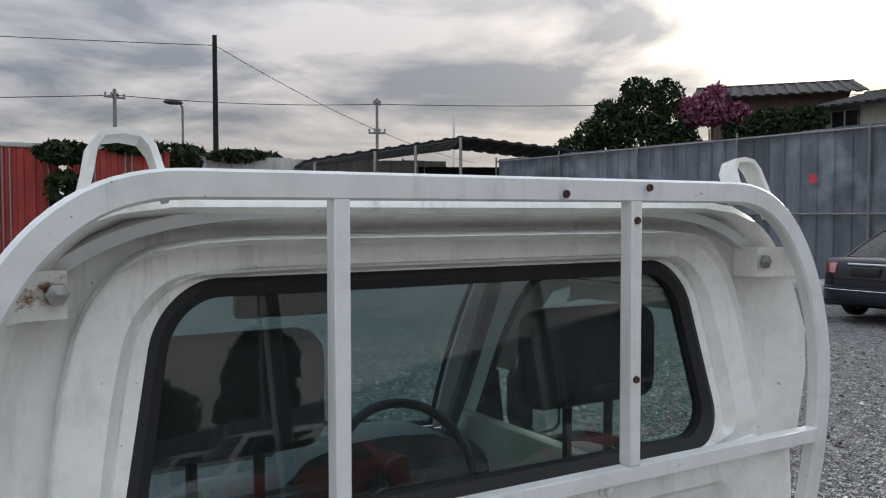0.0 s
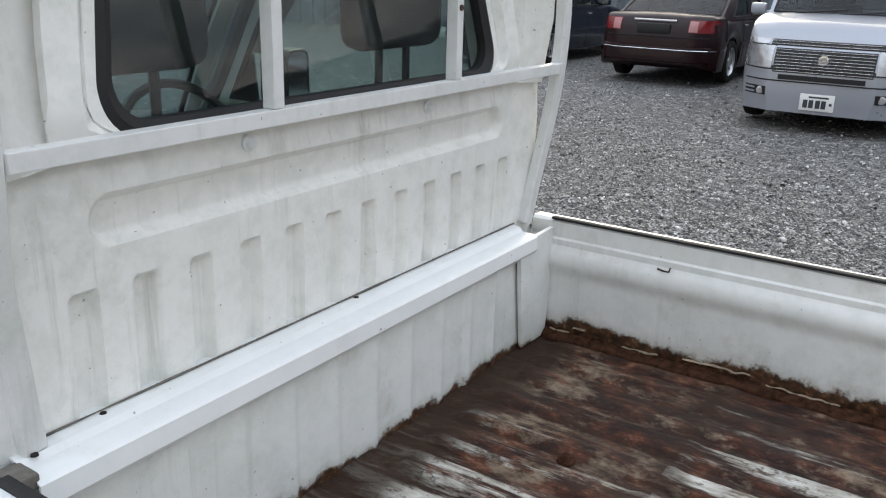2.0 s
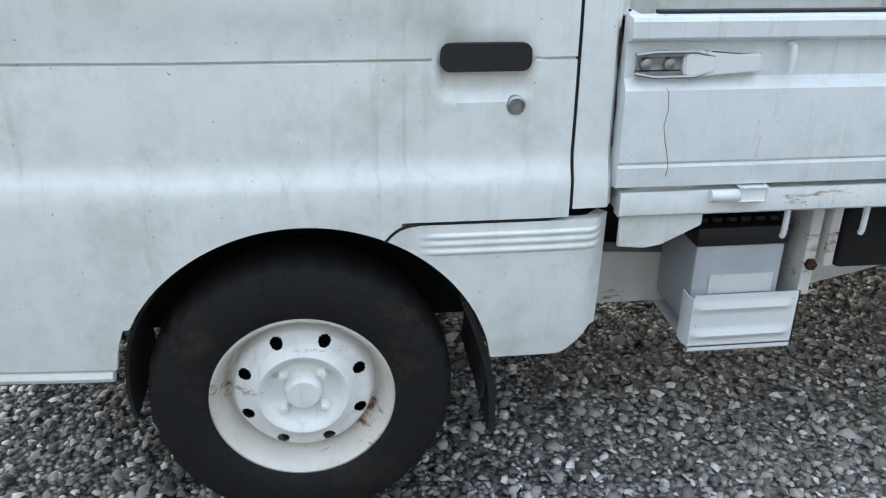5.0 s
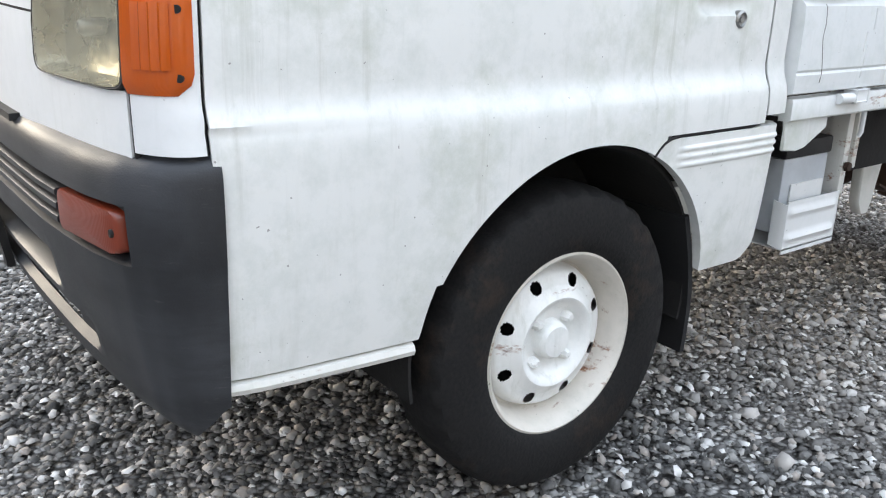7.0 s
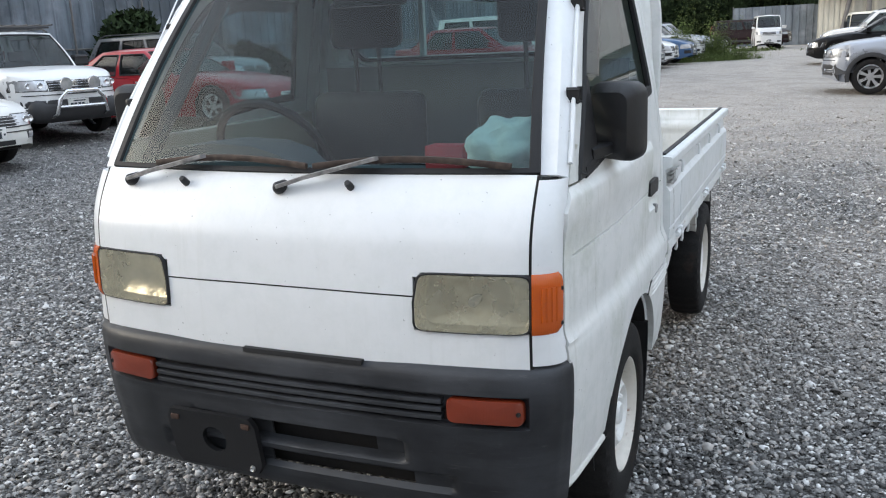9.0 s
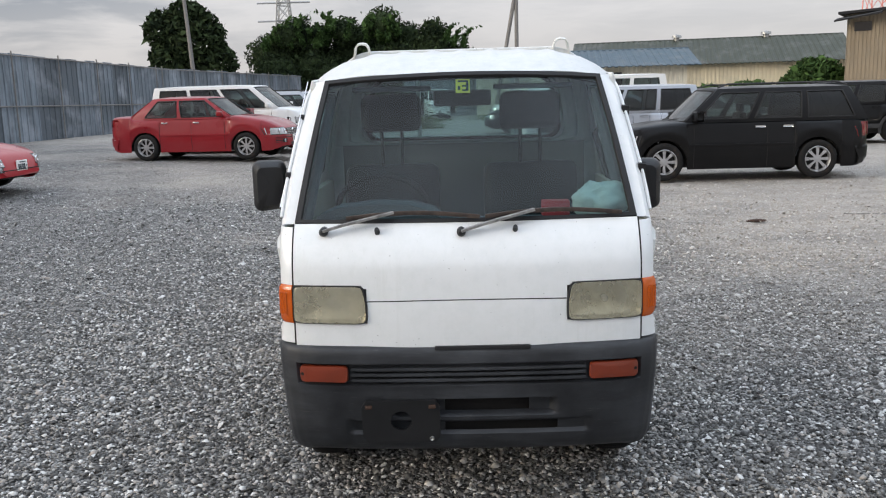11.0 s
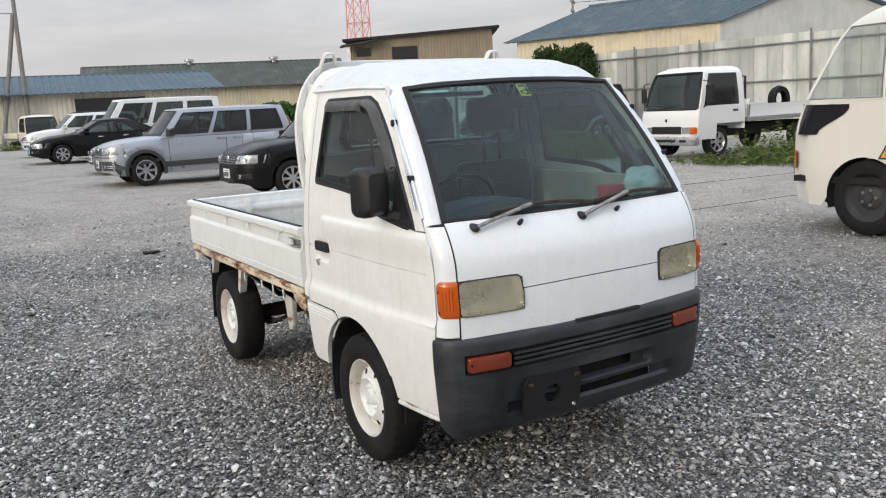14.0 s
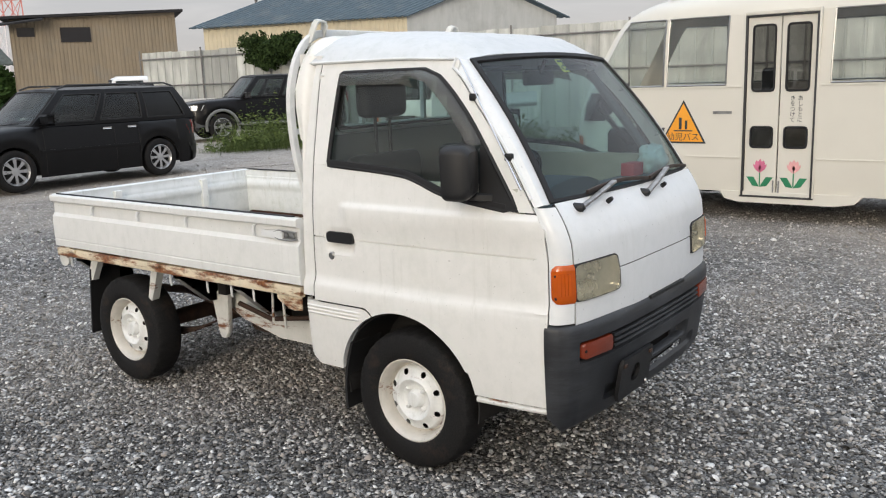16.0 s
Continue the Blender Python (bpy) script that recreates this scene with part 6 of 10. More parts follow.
# empty number plate holder with a round hole, on the right
bm = bmesh.new()
hole = [(0.232 + 0.036 * math.cos(2 * math.pi * k / 32), 0.405 + 0.036 * math.sin(2 * math.pi * k / 32)) for k in range(32)]
rim = []
for k in range(32):
    a = 2 * math.pi * k / 32
    c, s = math.cos(a), math.sin(a)
    m = 1 / max(abs(c) / 0.133, abs(s) / 0.079)
    rim.append((0.232 + c * m, 0.403 + s * m))
add_grid(bm, [[(x, 0.720 + 0.16 * (z - 0.40), z) for x, z in hole], [(x, 0.735 + 0.16 * (z - 0.40), z) for x, z in hole], [(x, 0.737 + 0.16 * (z - 0.40), z) for x, z in rim], [(x, 0.722 + 0.16 * (z - 0.40), z) for x, z in rim]], close_u=True)
part("plate_holder", bm, M_BLACK, bumper, "empty black number plate holder")
for x in (0.125, 0.34):
    bm = box_bm(x - 0.012, x + 0.012, 0.745, 0.751, 0.452, 0.466, bevel=0.002)
    part("plate_clip", bm, M_RUST, bumper)
bm = lathe_bm([(0.0, 0.0), (0.006, 0.006), (0.0, 0.009)], (0.128, 0.729, 0.338), 8, "y")
part("plate_bolt", bm, M_STEEL, bumper)

# ---- mirrors, wipers, aerial ----
mir_at = {1: pose(0.724, 0.330, 1.182, 0, 0, 14), -1: pose(-0.676, 0.264, 1.152, 0, 0, -12)}
for sgn in (1, -1):
    mir = part("door_mirror", bmesh.new(), M_BLACK, truck, "black plastic door mirror")
    bm = bmesh.new()
    rows = []
    for k, (d, sc) in enumerate(((0.0, 0.0), (0.0, 0.75), (0.012, 0.95), (0.035, 1.0), (0.06, 0.985), (0.066, 0.95), (0.060, 0.90), (0.058, 0.0))):
        q = max(sc, 0.001)
        rr = round_rect(-0.063 * q, 0.063 * q, -0.093 * q, 0.093 * q, 0.032 * q, 6)
        rows.append([(x, 0.042 - d * 1.4 - 0.012 * (x / 0.075) ** 2, z - 0.10 * sgn * x * smooth01(0.0, -0.09, z)) for x, z in rr])
    add_grid(bm, rows, close_u=True)
    bmesh.ops.remove_doubles(bm, verts=bm.verts, dist=2e-4)
    bmesh.ops.transform(bm, matrix=mir_at[sgn], verts=bm.verts)
    part("housing", bm, M_BLACK, mir)
    bm = bmesh.new()
    rr = round_rect(-0.053, 0.053, -0.081, 0.081, 0.024, 5)
    bm.faces.new([bm.verts.new((x, -0.055, z)) for x, z in rr])
    bmesh.ops.transform(bm, matrix=mir_at[sgn], verts=bm.verts)
    part("mirror_glass", bm, M_MIRROR, mir)
    bm = bmesh.new()
    ya = 0.318 if sgn > 0 else 0.262
    add_tube(bm, [(sgn * 0.632, 0.385, 1.088), (sgn * 0.650, lerp(0.385, ya, 0.4), 1.090), (sgn * 0.668, ya, 1.095), (sgn * 0.680, ya, 1.125)], 0.026, square=0.014)
    part("arm", bm, M_BLACK, mir)


def wiper(px, py, pz, tx, tz_t, label):
    w = part("wiper", bmesh.new(), M_BLACK, truck, label)
    bm = bmesh.new()
    add_lathe(bm, [(-0.02, 0.016), (0.012, 0.015), (0.02, 0.008), (0.021, 0.0)], (px, py, pz), 12, "y")
    part("pivot", bm, M_BLACK, w)
    mid = Vector((lerp(px, tx, 0.48), 0, 0))
    s = mid.x / 0.585
    mid = Vector(ws_edge(0.035, s)) + Vector((0, 0.03, 0.022))
    bm = bmesh.new()
    add_tube(bm, [(px, py + 0.012, pz + 0.004), tuple(Vector((px, py + 0.012, pz)).lerp(mid, 0.3) + Vector((0, 0.006, 0.006))), tuple(mid)], 0.011, square=0.005)
    part("arm", bm, M_ARM, w, "worn metal wiper arm")
    bm = bmesh.new()
    xs = span(tx - 0.03, mid.x + (mid.x - tx) * 0.62, 13)
    add_tube(bm, [tuple(Vector(ws_edge(0.012 + 0.03 * math.sin(math.pi * min(1, max(0, k / 12))), max(-0.97, min(0.97, x / 0.585)))) + Vector((0, 0.016, 0.014))) for k, x in enumerate(xs)], 0.005, square=0.007)
    part("blade", bm, M_WIPER, w)


wiper(0.481, 0.638, 1.048, -0.02, 0, "black and silver windscreen wiper")
wiper(0.013, 0.668, 1.043, -0.50, 0, "black and silver windscreen wiper")
for x, y in ((0.297, 0.655), (-0.168, 0.660)):
    bm = bmesh.new()
    add_lathe(bm, [(-0.01, 0.009), (0.010, 0.009), (0.020, 0.007), (0.021, 0.0)], (0, 0, 0), 10, "y")
    bmesh.ops.transform(bm, matrix=pose(x, y, 1.046, 40, 0, 0), verts=bm.verts)
    part("washer_nozzle", bm, M_BLACK, truck)
bm = bmesh.new()
p0, p1 = Vector((side_x(0.50, 1.12) + 0.012, 0.512, 1.12)), Vector((side_x(0.21, 1.53) + 0.008, 0.225, 1.56))
add_tube(bm, [tuple(p0), tuple(p0.lerp(p1, 0.5)), tuple(p1)], [0.0045, 0.003, 0.002], 8)
part("aerial", bm, M_CHROME, truck, "telescopic aerial folded along the pillar")

# ---- inside the cab ----
bm = bmesh.new()
dash = [(0.58, 1.055), (0.50, 1.062), (0.40, 1.06), (0.345, 1.04), (0.33, 0.98), (0.36, 0.85), (0.42, 0.70), (0.58, 0.70)]
add_prism(bm, dash, "x", -0.60, 0.60)
bmesh.ops.bevel(bm, geom=[e for e in bm.edges if abs(e.verts[0].co.x - e.verts[1].co.x) > 0.5], offset=0.012, segments=2, affect="EDGES")
part("dashboard", bm, M_INT, truck, "grey plastic dashboard")
bm = bmesh.new()
add_prism(bm, [(0.06, 1.05), (0.11, 1.095), (0.19, 1.118), (0.32, 1.124), (0.45, 1.112), (0.52, 1.085), (0.57, 1.05)], "y", 0.36, 0.52)
part("instrument_hood", bm, M_INT, truck)
wheel_m = pose(0.31, 0.245, 1.055, 62, 0, 0)
bm = bmesh.new()
rows = []
for k in range(40):
    a = 2 * math.pi * k / 40
    rows.append([((0.178 + 0.012 * math.cos(b)) * math.cos(a), (0.178 + 0.012 * math.cos(b)) * math.sin(a), 0.012 * math.sin(b)) for b in [2 * math.pi * j / 8 for j in range(8)]])
add_grid(bm, rows, close_u=True, close_v=True)
for a in (200, 340, 270):
    add_tube(bm, [(0, 0, -0.03), (0.17 * math.cos(radians(a)), 0.17 * math.sin(radians(a)), 0)], 0.012, 6)
add_lathe(bm, [(-0.05, 0.05), (-0.02, 0.06), (-0.01, 0.05), (-0.008, 0.0)], (0, 0, 0), 20, "z")
bmesh.ops.transform(bm, matrix=wheel_m, verts=bm.verts)
part("steering_wheel", bm, M_BLACK, truck, "black three-spoke steering wheel")
for sx in (0.32, -0.30):
    seat = part("cab_seat", bmesh.new(), M_SEAT, truck, "dark vinyl cab seat")
    part("cushion", box_bm(sx - 0.22, sx + 0.22, -0.30, 0.15, 0.72, 0.86, bevel=0.04, segs=3), M_SEAT, seat)
    bm = box_bm(sx - 0.21, sx + 0.21, -0.40, -0.30, 0.84, 1.20, bevel=0.04, segs=3)
    bmesh.ops.transform(bm, matrix=Matrix.Translation((0, -0.36, 0.84)) @ Matrix.Rotation(radians(3), 4, "X") @ Matrix.Translation((0, 0.36, -0.84)), verts=bm.verts)
    part("backrest", bm, M_SEAT, seat)
    part("headrest", box_bm(sx - 0.135, sx + 0.135, -0.41, -0.33, 1.345, 1.51, bevel=0.035, segs=3), M_SEAT, seat)
    for dx in (-0.045, 0.045):
        part("headrest_post", tube_bm([(sx + dx, -0.37, 1.17), (sx + dx, -0.37, 1.36)], 0.008, 8), M_BLACK, seat)
bm = box_bm(-0.64, -0.60, -0.44, 0.50, 0.66, 1.13, bevel=0.01)
part("door_trim", bm, M_TRIM, truck, "beige inner door trim")
bm = box_bm(0.60, 0.64, -0.44, 0.50, 0.66, 1.13, bevel=0.01)
part("door_trim", bm, M_TRIM, truck, "beige inner door trim")
bm = bmesh.new()
add_grid(bm, [[(x, y, roof_mid(y) - 0.035 - 0.05 * abs(x / 0.53) ** 3) for x in span(-0.53, 0.53, 9)] for y in span(-0.47, 0.19, 6)])
solidify(bm, 0.01)
part("headliner", bm, M_LINER, truck)
bm = bmesh.new()
add_grid(bm, [[(x, rear_y(0.2, z) + 0.03, z) for x in (-0.56, 0.56)] for z in (0.70, 1.28)])
solidify(bm, 0.01)
part("rear_trim", bm, M_LINER, truck)
part("sun_visor", box_bm(-0.42, -0.12, 0.12, 0.20, 1.515, 1.535, bevel=0.006), M_INT, truck)
part("sun_visor", box_bm(0.12, 0.42, 0.12, 0.20, 1.515, 1.535, bevel=0.006), M_INT, truck)
mir = part("cabin_mirror", box_bm(-0.11, 0.11, 0.185, 0.21, 1.455, 1.515, bevel=0.01), M_BLACK, truck)
part("mirror_stem", tube_bm([(0, 0.205, 1.50), (0, 0.23, 1.555)], 0.008, 8), M_BLACK, mir)
bm = bmesh.new()
add_tube(bm, [(-0.555, 0.36, 1.18), (-0.53, 0.34, 1.19), (-0.50, 0.22, 1.34), (-0.52, 0.20, 1.36), (-0.535, 0.21, 1.37)], 0.011, 8)
part("grab_handle", bm, M_BLACK, truck)
for sgn in (1, -1):
    bm = bmesh.new()
    add_tube(bm, [(sgn * 0.565, 0.50, 1.05), (sgn * 0.545, 0.38, 1.21), (sgn * 0.50, 0.17, 1.50)], 0.02, 8)
    part("pillar_trim", bm, M_INT, truck)

# inspection sticker at the top of the windscreen
sticker = part("inspection_sticker", bmesh.new(), M_YELLOW, truck, "yellow inspection sticker")
bm = bmesh.new()
def on_screen(t, s, off):
    return tuple(Vector(ws_edge(t, s)) + Vector((0, -1.0, -0.9)).normalized() * off)
add_grid(bm, [[on_screen(t, s, 0.002) for s in span(-0.055, 0.045, 4)] for t in (0.85, 0.955)])
part("paper", bm, M_YELLOW, sticker)
bm = bmesh.new()
for s0, t0, s1, t1 in ((-0.04, 0.93, 0.03, 0.945), (-0.04, 0.895, 0.0, 0.908), (-0.04, 0.862, 0.0, 0.875), (-0.045, 0.865, -0.028, 0.94), (0.012, 0.87, 0.03, 0.90)):
    add_grid(bm, [[on_screen(t, s, 0.0005) for s in (s0, s1)] for t in (t0, t1)])
part("printed_bars", bm, M_INK, sticker)

# things lying on the dashboard
cloth = bmesh.new()
bmesh.ops.create_icosphere(cloth, subdivisions=4, radius=1.0)
for vtx in cloth.verts:
    p = vtx.co
    f = 1 + 0.35 * noise.noise(p * 1.6 + Vector((3, 1, 7))) + 0.16 * noise.noise(p * 4.2) + 0.07 * noise.noise(p * 9.0)
    rise = 0.07 + 0.028 * smooth01(-0.2, -0.9, p.x)
    vtx.co = Vector((p.x * 0.105 * f - 0.485, p.y * 0.055 * f + 0.475, max(0.0, p.z * rise * f + 0.045) + 1.064))
solid("cleaning_cloth", cloth, M_CLOTH, "crumpled pale green cloth lying on the dashboard", "cloth", smooth=60)
solid("card_box", box_bm(-0.372, -0.276, 0.43, 0.49, 1.064, 1.118, bevel=0.003), M_REDBOX, "small red card box lying on the dashboard", "box")

# a galvanised latch bracket and a loop of wire left on the bed
M_GALV = mat_plain("galvanised_steel", (0.42, 0.43, 0.40), 0.35, 0.6, 0.35, 40.0, 0.2, 150.0)
brk = thing("loose_bracket", "loose galvanised steel latch bracket lying on the bed floor", "bracket")
bm = bmesh.new()
add_grid(bm, [[(u, v, z) for v, z in ((-0.026, 0.034), (-0.026, 0.004), (-0.022, 0.0), (0.022, 0.0), (0.026, 0.004), (0.026, 0.040))] for u in span(-0.055, 0.055, 8)])
solidify(bm, 0.003)
bmesh.ops.transform(bm, matrix=pose(-0.245, -0.725, 0.690, 0, 8, 62), verts=bm.verts)
part("channel", bm, M_GALV, brk)
bm = bmesh.new()
add_grid(bm, [[(u, v, z) for v, z in ((-0.045, 0.022), (-0.045, 0.002), (0.0, 0.0), (0.045, 0.002), (0.045, 0.018))] for u in span(-0.018, 0.018, 4)])
solidify(bm, 0.003)
bmesh.ops.transform(bm, matrix=pose(-0.285, -0.700, 0.690, 0, 0, 70), verts=bm.verts)
part("plate", bm, M_GALV, brk)
part("pin", tube_bm([(-0.20, -0.735, 0.735), (-0.26, -0.775, 0.70), (-0.30, -0.80, 0.692)], 0.004, 8), M_STEEL, brk)
bm = bmesh.new()
add_tube(bm, [(-0.30 + 0.07 * math.cos(a), -0.80 + 0.05 * math.sin(a) - 0.03 * a / 3, 0.694 + 0.012 * abs(math.sin(a * 1.5))) for a in span(0.2, 6.8, 30)] + [(-0.20, -0.93, 0.692), (-0.24, -0.99, 0.692)], 0.005, 7)
solid("wire_loop", bm, M_RUBBER, "loop of black wire lying on the bed floor", "wire")


# ---- parked cars: local y runs to the nose, z up, origin on the ground under the middle ----
M_CARGLASS = mat_glass("car_window_glass", (0.26, 0.32, 0.32), 0.0, 0.03, 1.42)
M_CARGLASS_DK = mat_glass("privacy_glass", (0.05, 0.055, 0.06), 0.0, 0.012, 1.40)
M_ALLOY = mat_plain("alloy_wheel", (0.50, 0.50, 0.51), 0.3, 0.8, 0.1, 12.0)
M_GREYPL = mat_plain("grey_bumper_plastic", (0.035, 0.035, 0.037), 0.6, 0, 0.2, 8.0, 0.1, 200.0)
PAINT = {
    "navy": mat_paint("navy_paint", (0.006, 0.008, 0.017), 0.3, 0.0, 0.35, 0.006),
    "maroon": mat_paint("maroon_paint", (0.012, 0.002, 0.0035), 0.3, 0.0, 0.35, 0.006),
    "silver": mat_paint("silver_paint", (0.36, 0.38, 0.42), 0.30, 0.5),
    "bluesilver": mat_paint("blue_silver_paint", (0.30, 0.36, 0.46), 0.3, 0.5),
    "pearl": mat_paint("pearl_white_paint", (0.66, 0.65, 0.61), 0.28),
    "white": mat_paint("white_car_paint", (0.72, 0.72, 0.71), 0.3),
    "red": mat_paint("red_paint", (0.34, 0.012, 0.020), 0.28),
    "deepred": mat_paint("deep_red_paint", (0.24, 0.010, 0.016), 0.28),
    "black": mat_paint("black_paint", (0.0025, 0.0025, 0.0032), 0.35, 0.0, 0.2, 0.004),
    "grey": mat_paint("grey_paint", (0.17, 0.175, 0.18), 0.28, 0.4),
    "cream": mat_paint("cream_paint", (0.68, 0.63, 0.50), 0.35),
    "blue": mat_paint("blue_paint", (0.04, 0.09, 0.19), 0.28),
}


M_TAIL = mat_lens("dark_red_lens", (0.20, 0.010, 0.012), 0.12)
M_PINKLENS = mat_lens("pinkish_lens", (0.42, 0.17, 0.17), 0.12)


def car_wheel(body, x, y, r, sgn, spokes, near, tw=0.19):
    w = part("wheel", bmesh.new(), M_TYRE, body)
    h = tw / 2
    n = 40 if near else 24
    bm = bmesh.new()
    add_lathe(bm, [(-h * 0.8, r * 0.64), (-h, r * 0.72), (-h, r * 0.88), (-h * 0.8, r * 0.97), (0, r), (h * 0.8, r * 0.97), (h, r * 0.88), (h, r * 0.72), (h * 0.8, r * 0.64)], (0, 0, 0), n)
    part("tyre", bm, M_TYRE, w)
    bm = bmesh.new()
    add_lathe(bm, [(-h * 0.7, r * 0.62), (h * 0.7, r * 0.62), (h * 0.92, r * 0.66), (h * 0.95, r * 0.64), (h * 0.7, r * 0.59), (h * 0.25, r * 0.57)], (0, 0, 0), n)
    for k in range(spokes):
        a = 2 * math.pi * k / spokes
        c, s = math.cos(a), math.sin(a)
        wd = 0.55 * r * math.pi / spokes * 0.8
        rows = []
        for q, xx, ww in ((0.10, 0.62, 0.7), (0.35, 0.68, 0.75), (0.60, 0.62, 1.1)):
            rows.append([(h * xx, q * r * c - s * wd * ww * e, q * r * s + c * wd * ww * e) for e in (-0.5, 0.5)])
        add_grid(bm, rows)
    add_lathe(bm, [(h * 0.5, r * 0.2), (h * 0.7, r * 0.18), (h * 0.75, 0.0)], (0, 0, 0), 16)
    part("rim", bm, M_ALLOY, w)
    bm = bmesh.new()
    add_lathe(bm, [(h * 0.05, r * 0.60), (h * 0.05, 0.0)], (0, 0, 0), n)
    part("brake", bm, M_DARK, w)
    w.matrix_local = pose(x, y, r, 0, 0, 0 if sgn > 0 else 180)


def plate(parent, y, z, sgn, x=0.0, w=0.33, h=0.165):
    p = part("number_plate", box_bm(x - w / 2, x + w / 2, y - 0.008, y + 0.008, z - h / 2, z + h / 2, bevel=0.004), M_PLATEW, parent, "white number plate")
    e = y + sgn * 0.0095
    for x0, x1, z0, z1 in ((-0.11, 0.08, 0.045, 0.062), (-0.145, -0.12, -0.02, 0.005), (-0.09, -0.045, -0.055, 0.025), (-0.035, 0.01, -0.055, 0.025), (0.03, 0.075, -0.055, 0.025), (0.085, 0.13, -0.055, 0.025)):
        part("plain_bar", box_bm(x + x0, x + x1, e - 0.001, e + 0.001, z + z0, z + z1), M_INK, p)


def car(name, label, paint, at, heading, L, W, H, r, axles, hood, cowl, roof, tail, belt, deck, category="car", group="parked cars",
        clear=0.20, nose_z=None, glass_dk=False, spokes=7, near=True, clad=False, plates=True, grille="bars", lights="wide", rear_lamp="wide", rails=False, bonnet_open=False, tumble=0.80):
    """hood: height at the nose and at the cowl. cowl: y of the foot of the windscreen. roof: y of its front and rear edge.
    tail: y of the foot of the rear window. belt, deck: heights. axles: y of both."""
    c = thing(name, label, category, group, at=(at[0], at[1], yard_rise(at[0], at[1])), turn=heading)
    hl, hw = L / 2, W / 2
    mp = PAINT[paint]
    nz = nose_z or hood[0]
    k60 = lerp(cowl, hl, 0.6)
    front = [(cowl - 0.08, belt), (cowl, hood[1]), (k60, lerp(hood[0], hood[1], 0.55)), (max(hl - 0.20, k60 + 0.02), hood[0]), (hl - 0.10, hood[0] - 0.06), (hl - 0.04, hood[0] - 0.16), (hl, hood[0] - 0.30)]
    if tail > -hl + 0.45:
        top = curve([(-hl, deck - 0.32), (-hl + 0.04, deck - 0.15), (-hl + 0.11, deck - 0.05), (-hl + 0.25, deck), (tail, deck), (tail + 0.10, belt)] + front)
    else:
        top = curve([(-hl, belt - 0.22), (-hl + 0.04, belt - 0.06), (-hl + 0.10, belt)] + front)

    def plan(y):
        e = 0.0
        d = hl - abs(y)
        R = 0.75 if y > 0 else 0.50
        if d < R:
            t = 1 - d / R
            e = 0.15 * hw * t ** 2 + 0.27 * hw * t ** 5
        return hw - e

    def low(y):
        z = clear + (0.02 if lights == "tall" else 0.10) * smooth01(hl - 0.35, hl, abs(y))
        for a in axles:
            d = abs(y - a)
            ra = r * 1.17
            if d < ra:
                z = max(z, r * 1.02 + math.sqrt(ra * ra - d * d) - 0.02)
        return z
    ys = set(span(-hl, hl, 36 if near else 22)) | {e * (hl - q) for e in (-1, 1) for q in (0.006, 0.015, 0.03, 0.05, 0.08, 0.11, 0.15, 0.20, 0.27, 0.36)}
    for a in axles:
        for k in range(15 if near else 9):
            ys.add(a + r * 1.17 * math.cos(math.pi * k / (14 if near else 8)))
    ys = sorted(y for y in ys if -hl <= y <= hl)

    def section(y):
        w, zt, zl = plan(y), top(y), low(y)
        k = 1 - 0.05 * smooth01(hl - 0.12, hl, abs(y))
        zs = [zl, lerp(zl, zt, 0.25), lerp(zl, zt, 0.48), lerp(zl, zt, 0.56), lerp(zl, zt, 0.80), zt - 0.035, zt - 0.008, zt + 0.008, zt + 0.020]
        xs = [w * 0.965 * k, w * 0.99 * k, w, w * 0.988, w * 0.972, w * 0.945, w * 0.90, w * 0.6, 0.0]
        return zs, xs
    bm = bmesh.new()
    rows = []
    for y in ys:
        zs, xs = section(y)
        rows.append([(-x, y, z) for z, x in zip(zs, xs)] + [(x, y, z) for z, x in list(zip(zs, xs))[-2::-1]])
    vs = add_grid(bm, rows)
    for row in (vs[0], vs[-1]):
        bm.faces.new(row)
    skin = BVHTree.FromBMesh(bm)
    body = part("body", bm, mp, c)
    # underside
    bm = box_bm(-hw * 0.80, hw * 0.80, -hl + 0.30, hl - 0.34, clear + 0.02, max(clear + 0.16, r * 1.05), bevel=0.04)
    part("underbody", bm, M_DARK, c)
    for a in axles:
        for s in (-1, 1):
            bm = bmesh.new()
            ra = r * 1.15
            add_grid(bm, [[(s * x, a + ra * math.cos(q), r * 1.02 + ra * math.sin(q) - 0.02) for x in (hw * 0.955, hw * 0.6)] for q in span(-0.15, math.pi + 0.15, 13)])
            part("wheel_housing", bm, M_DARK, c)
            car_wheel(c, s * (hw - 0.105), a, r, s, spokes, near)
    # cabin
    ywb, yrf, yrr, yrb = cowl, roof[0], roof[1], tail
    cb = hw * 0.945
    ct = hw * tumble

    def cab(t, s, side):
        """side panel: s from rear to front."""
        yf, yr = lerp(ywb, yrf, t), lerp(yrb, yrr, t)
        x = lerp(cb, ct, t) + 0.03 * math.sin(math.pi * t)
        e = abs(2 * s - 1)
        x -= 0.05 * e ** 4
        return (side * x, lerp(yr, yf, s), lerp(belt - 0.02, H - 0.05, t) + (0.0))

    def screen(t, u, front):
        ye = lerp(ywb, yrf, t) if front else lerp(yrb, yrr, t)
        x = (lerp(cb, ct, t) + 0.03 * math.sin(math.pi * t) - 0.05) * u
        bow = (0.10 if front else 0.06) * (1 - u * u)
        return (x, ye + (bow if front else -bow), lerp((hood[1] if front else (deck if tail > -hl + 0.45 else belt)) - 0.03, H - 0.05, t) + 0.02 * (1 - u * u) * t)
    shell, glass = bmesh.new(), []
    n = 3
    yl = abs(yrr - yrf)
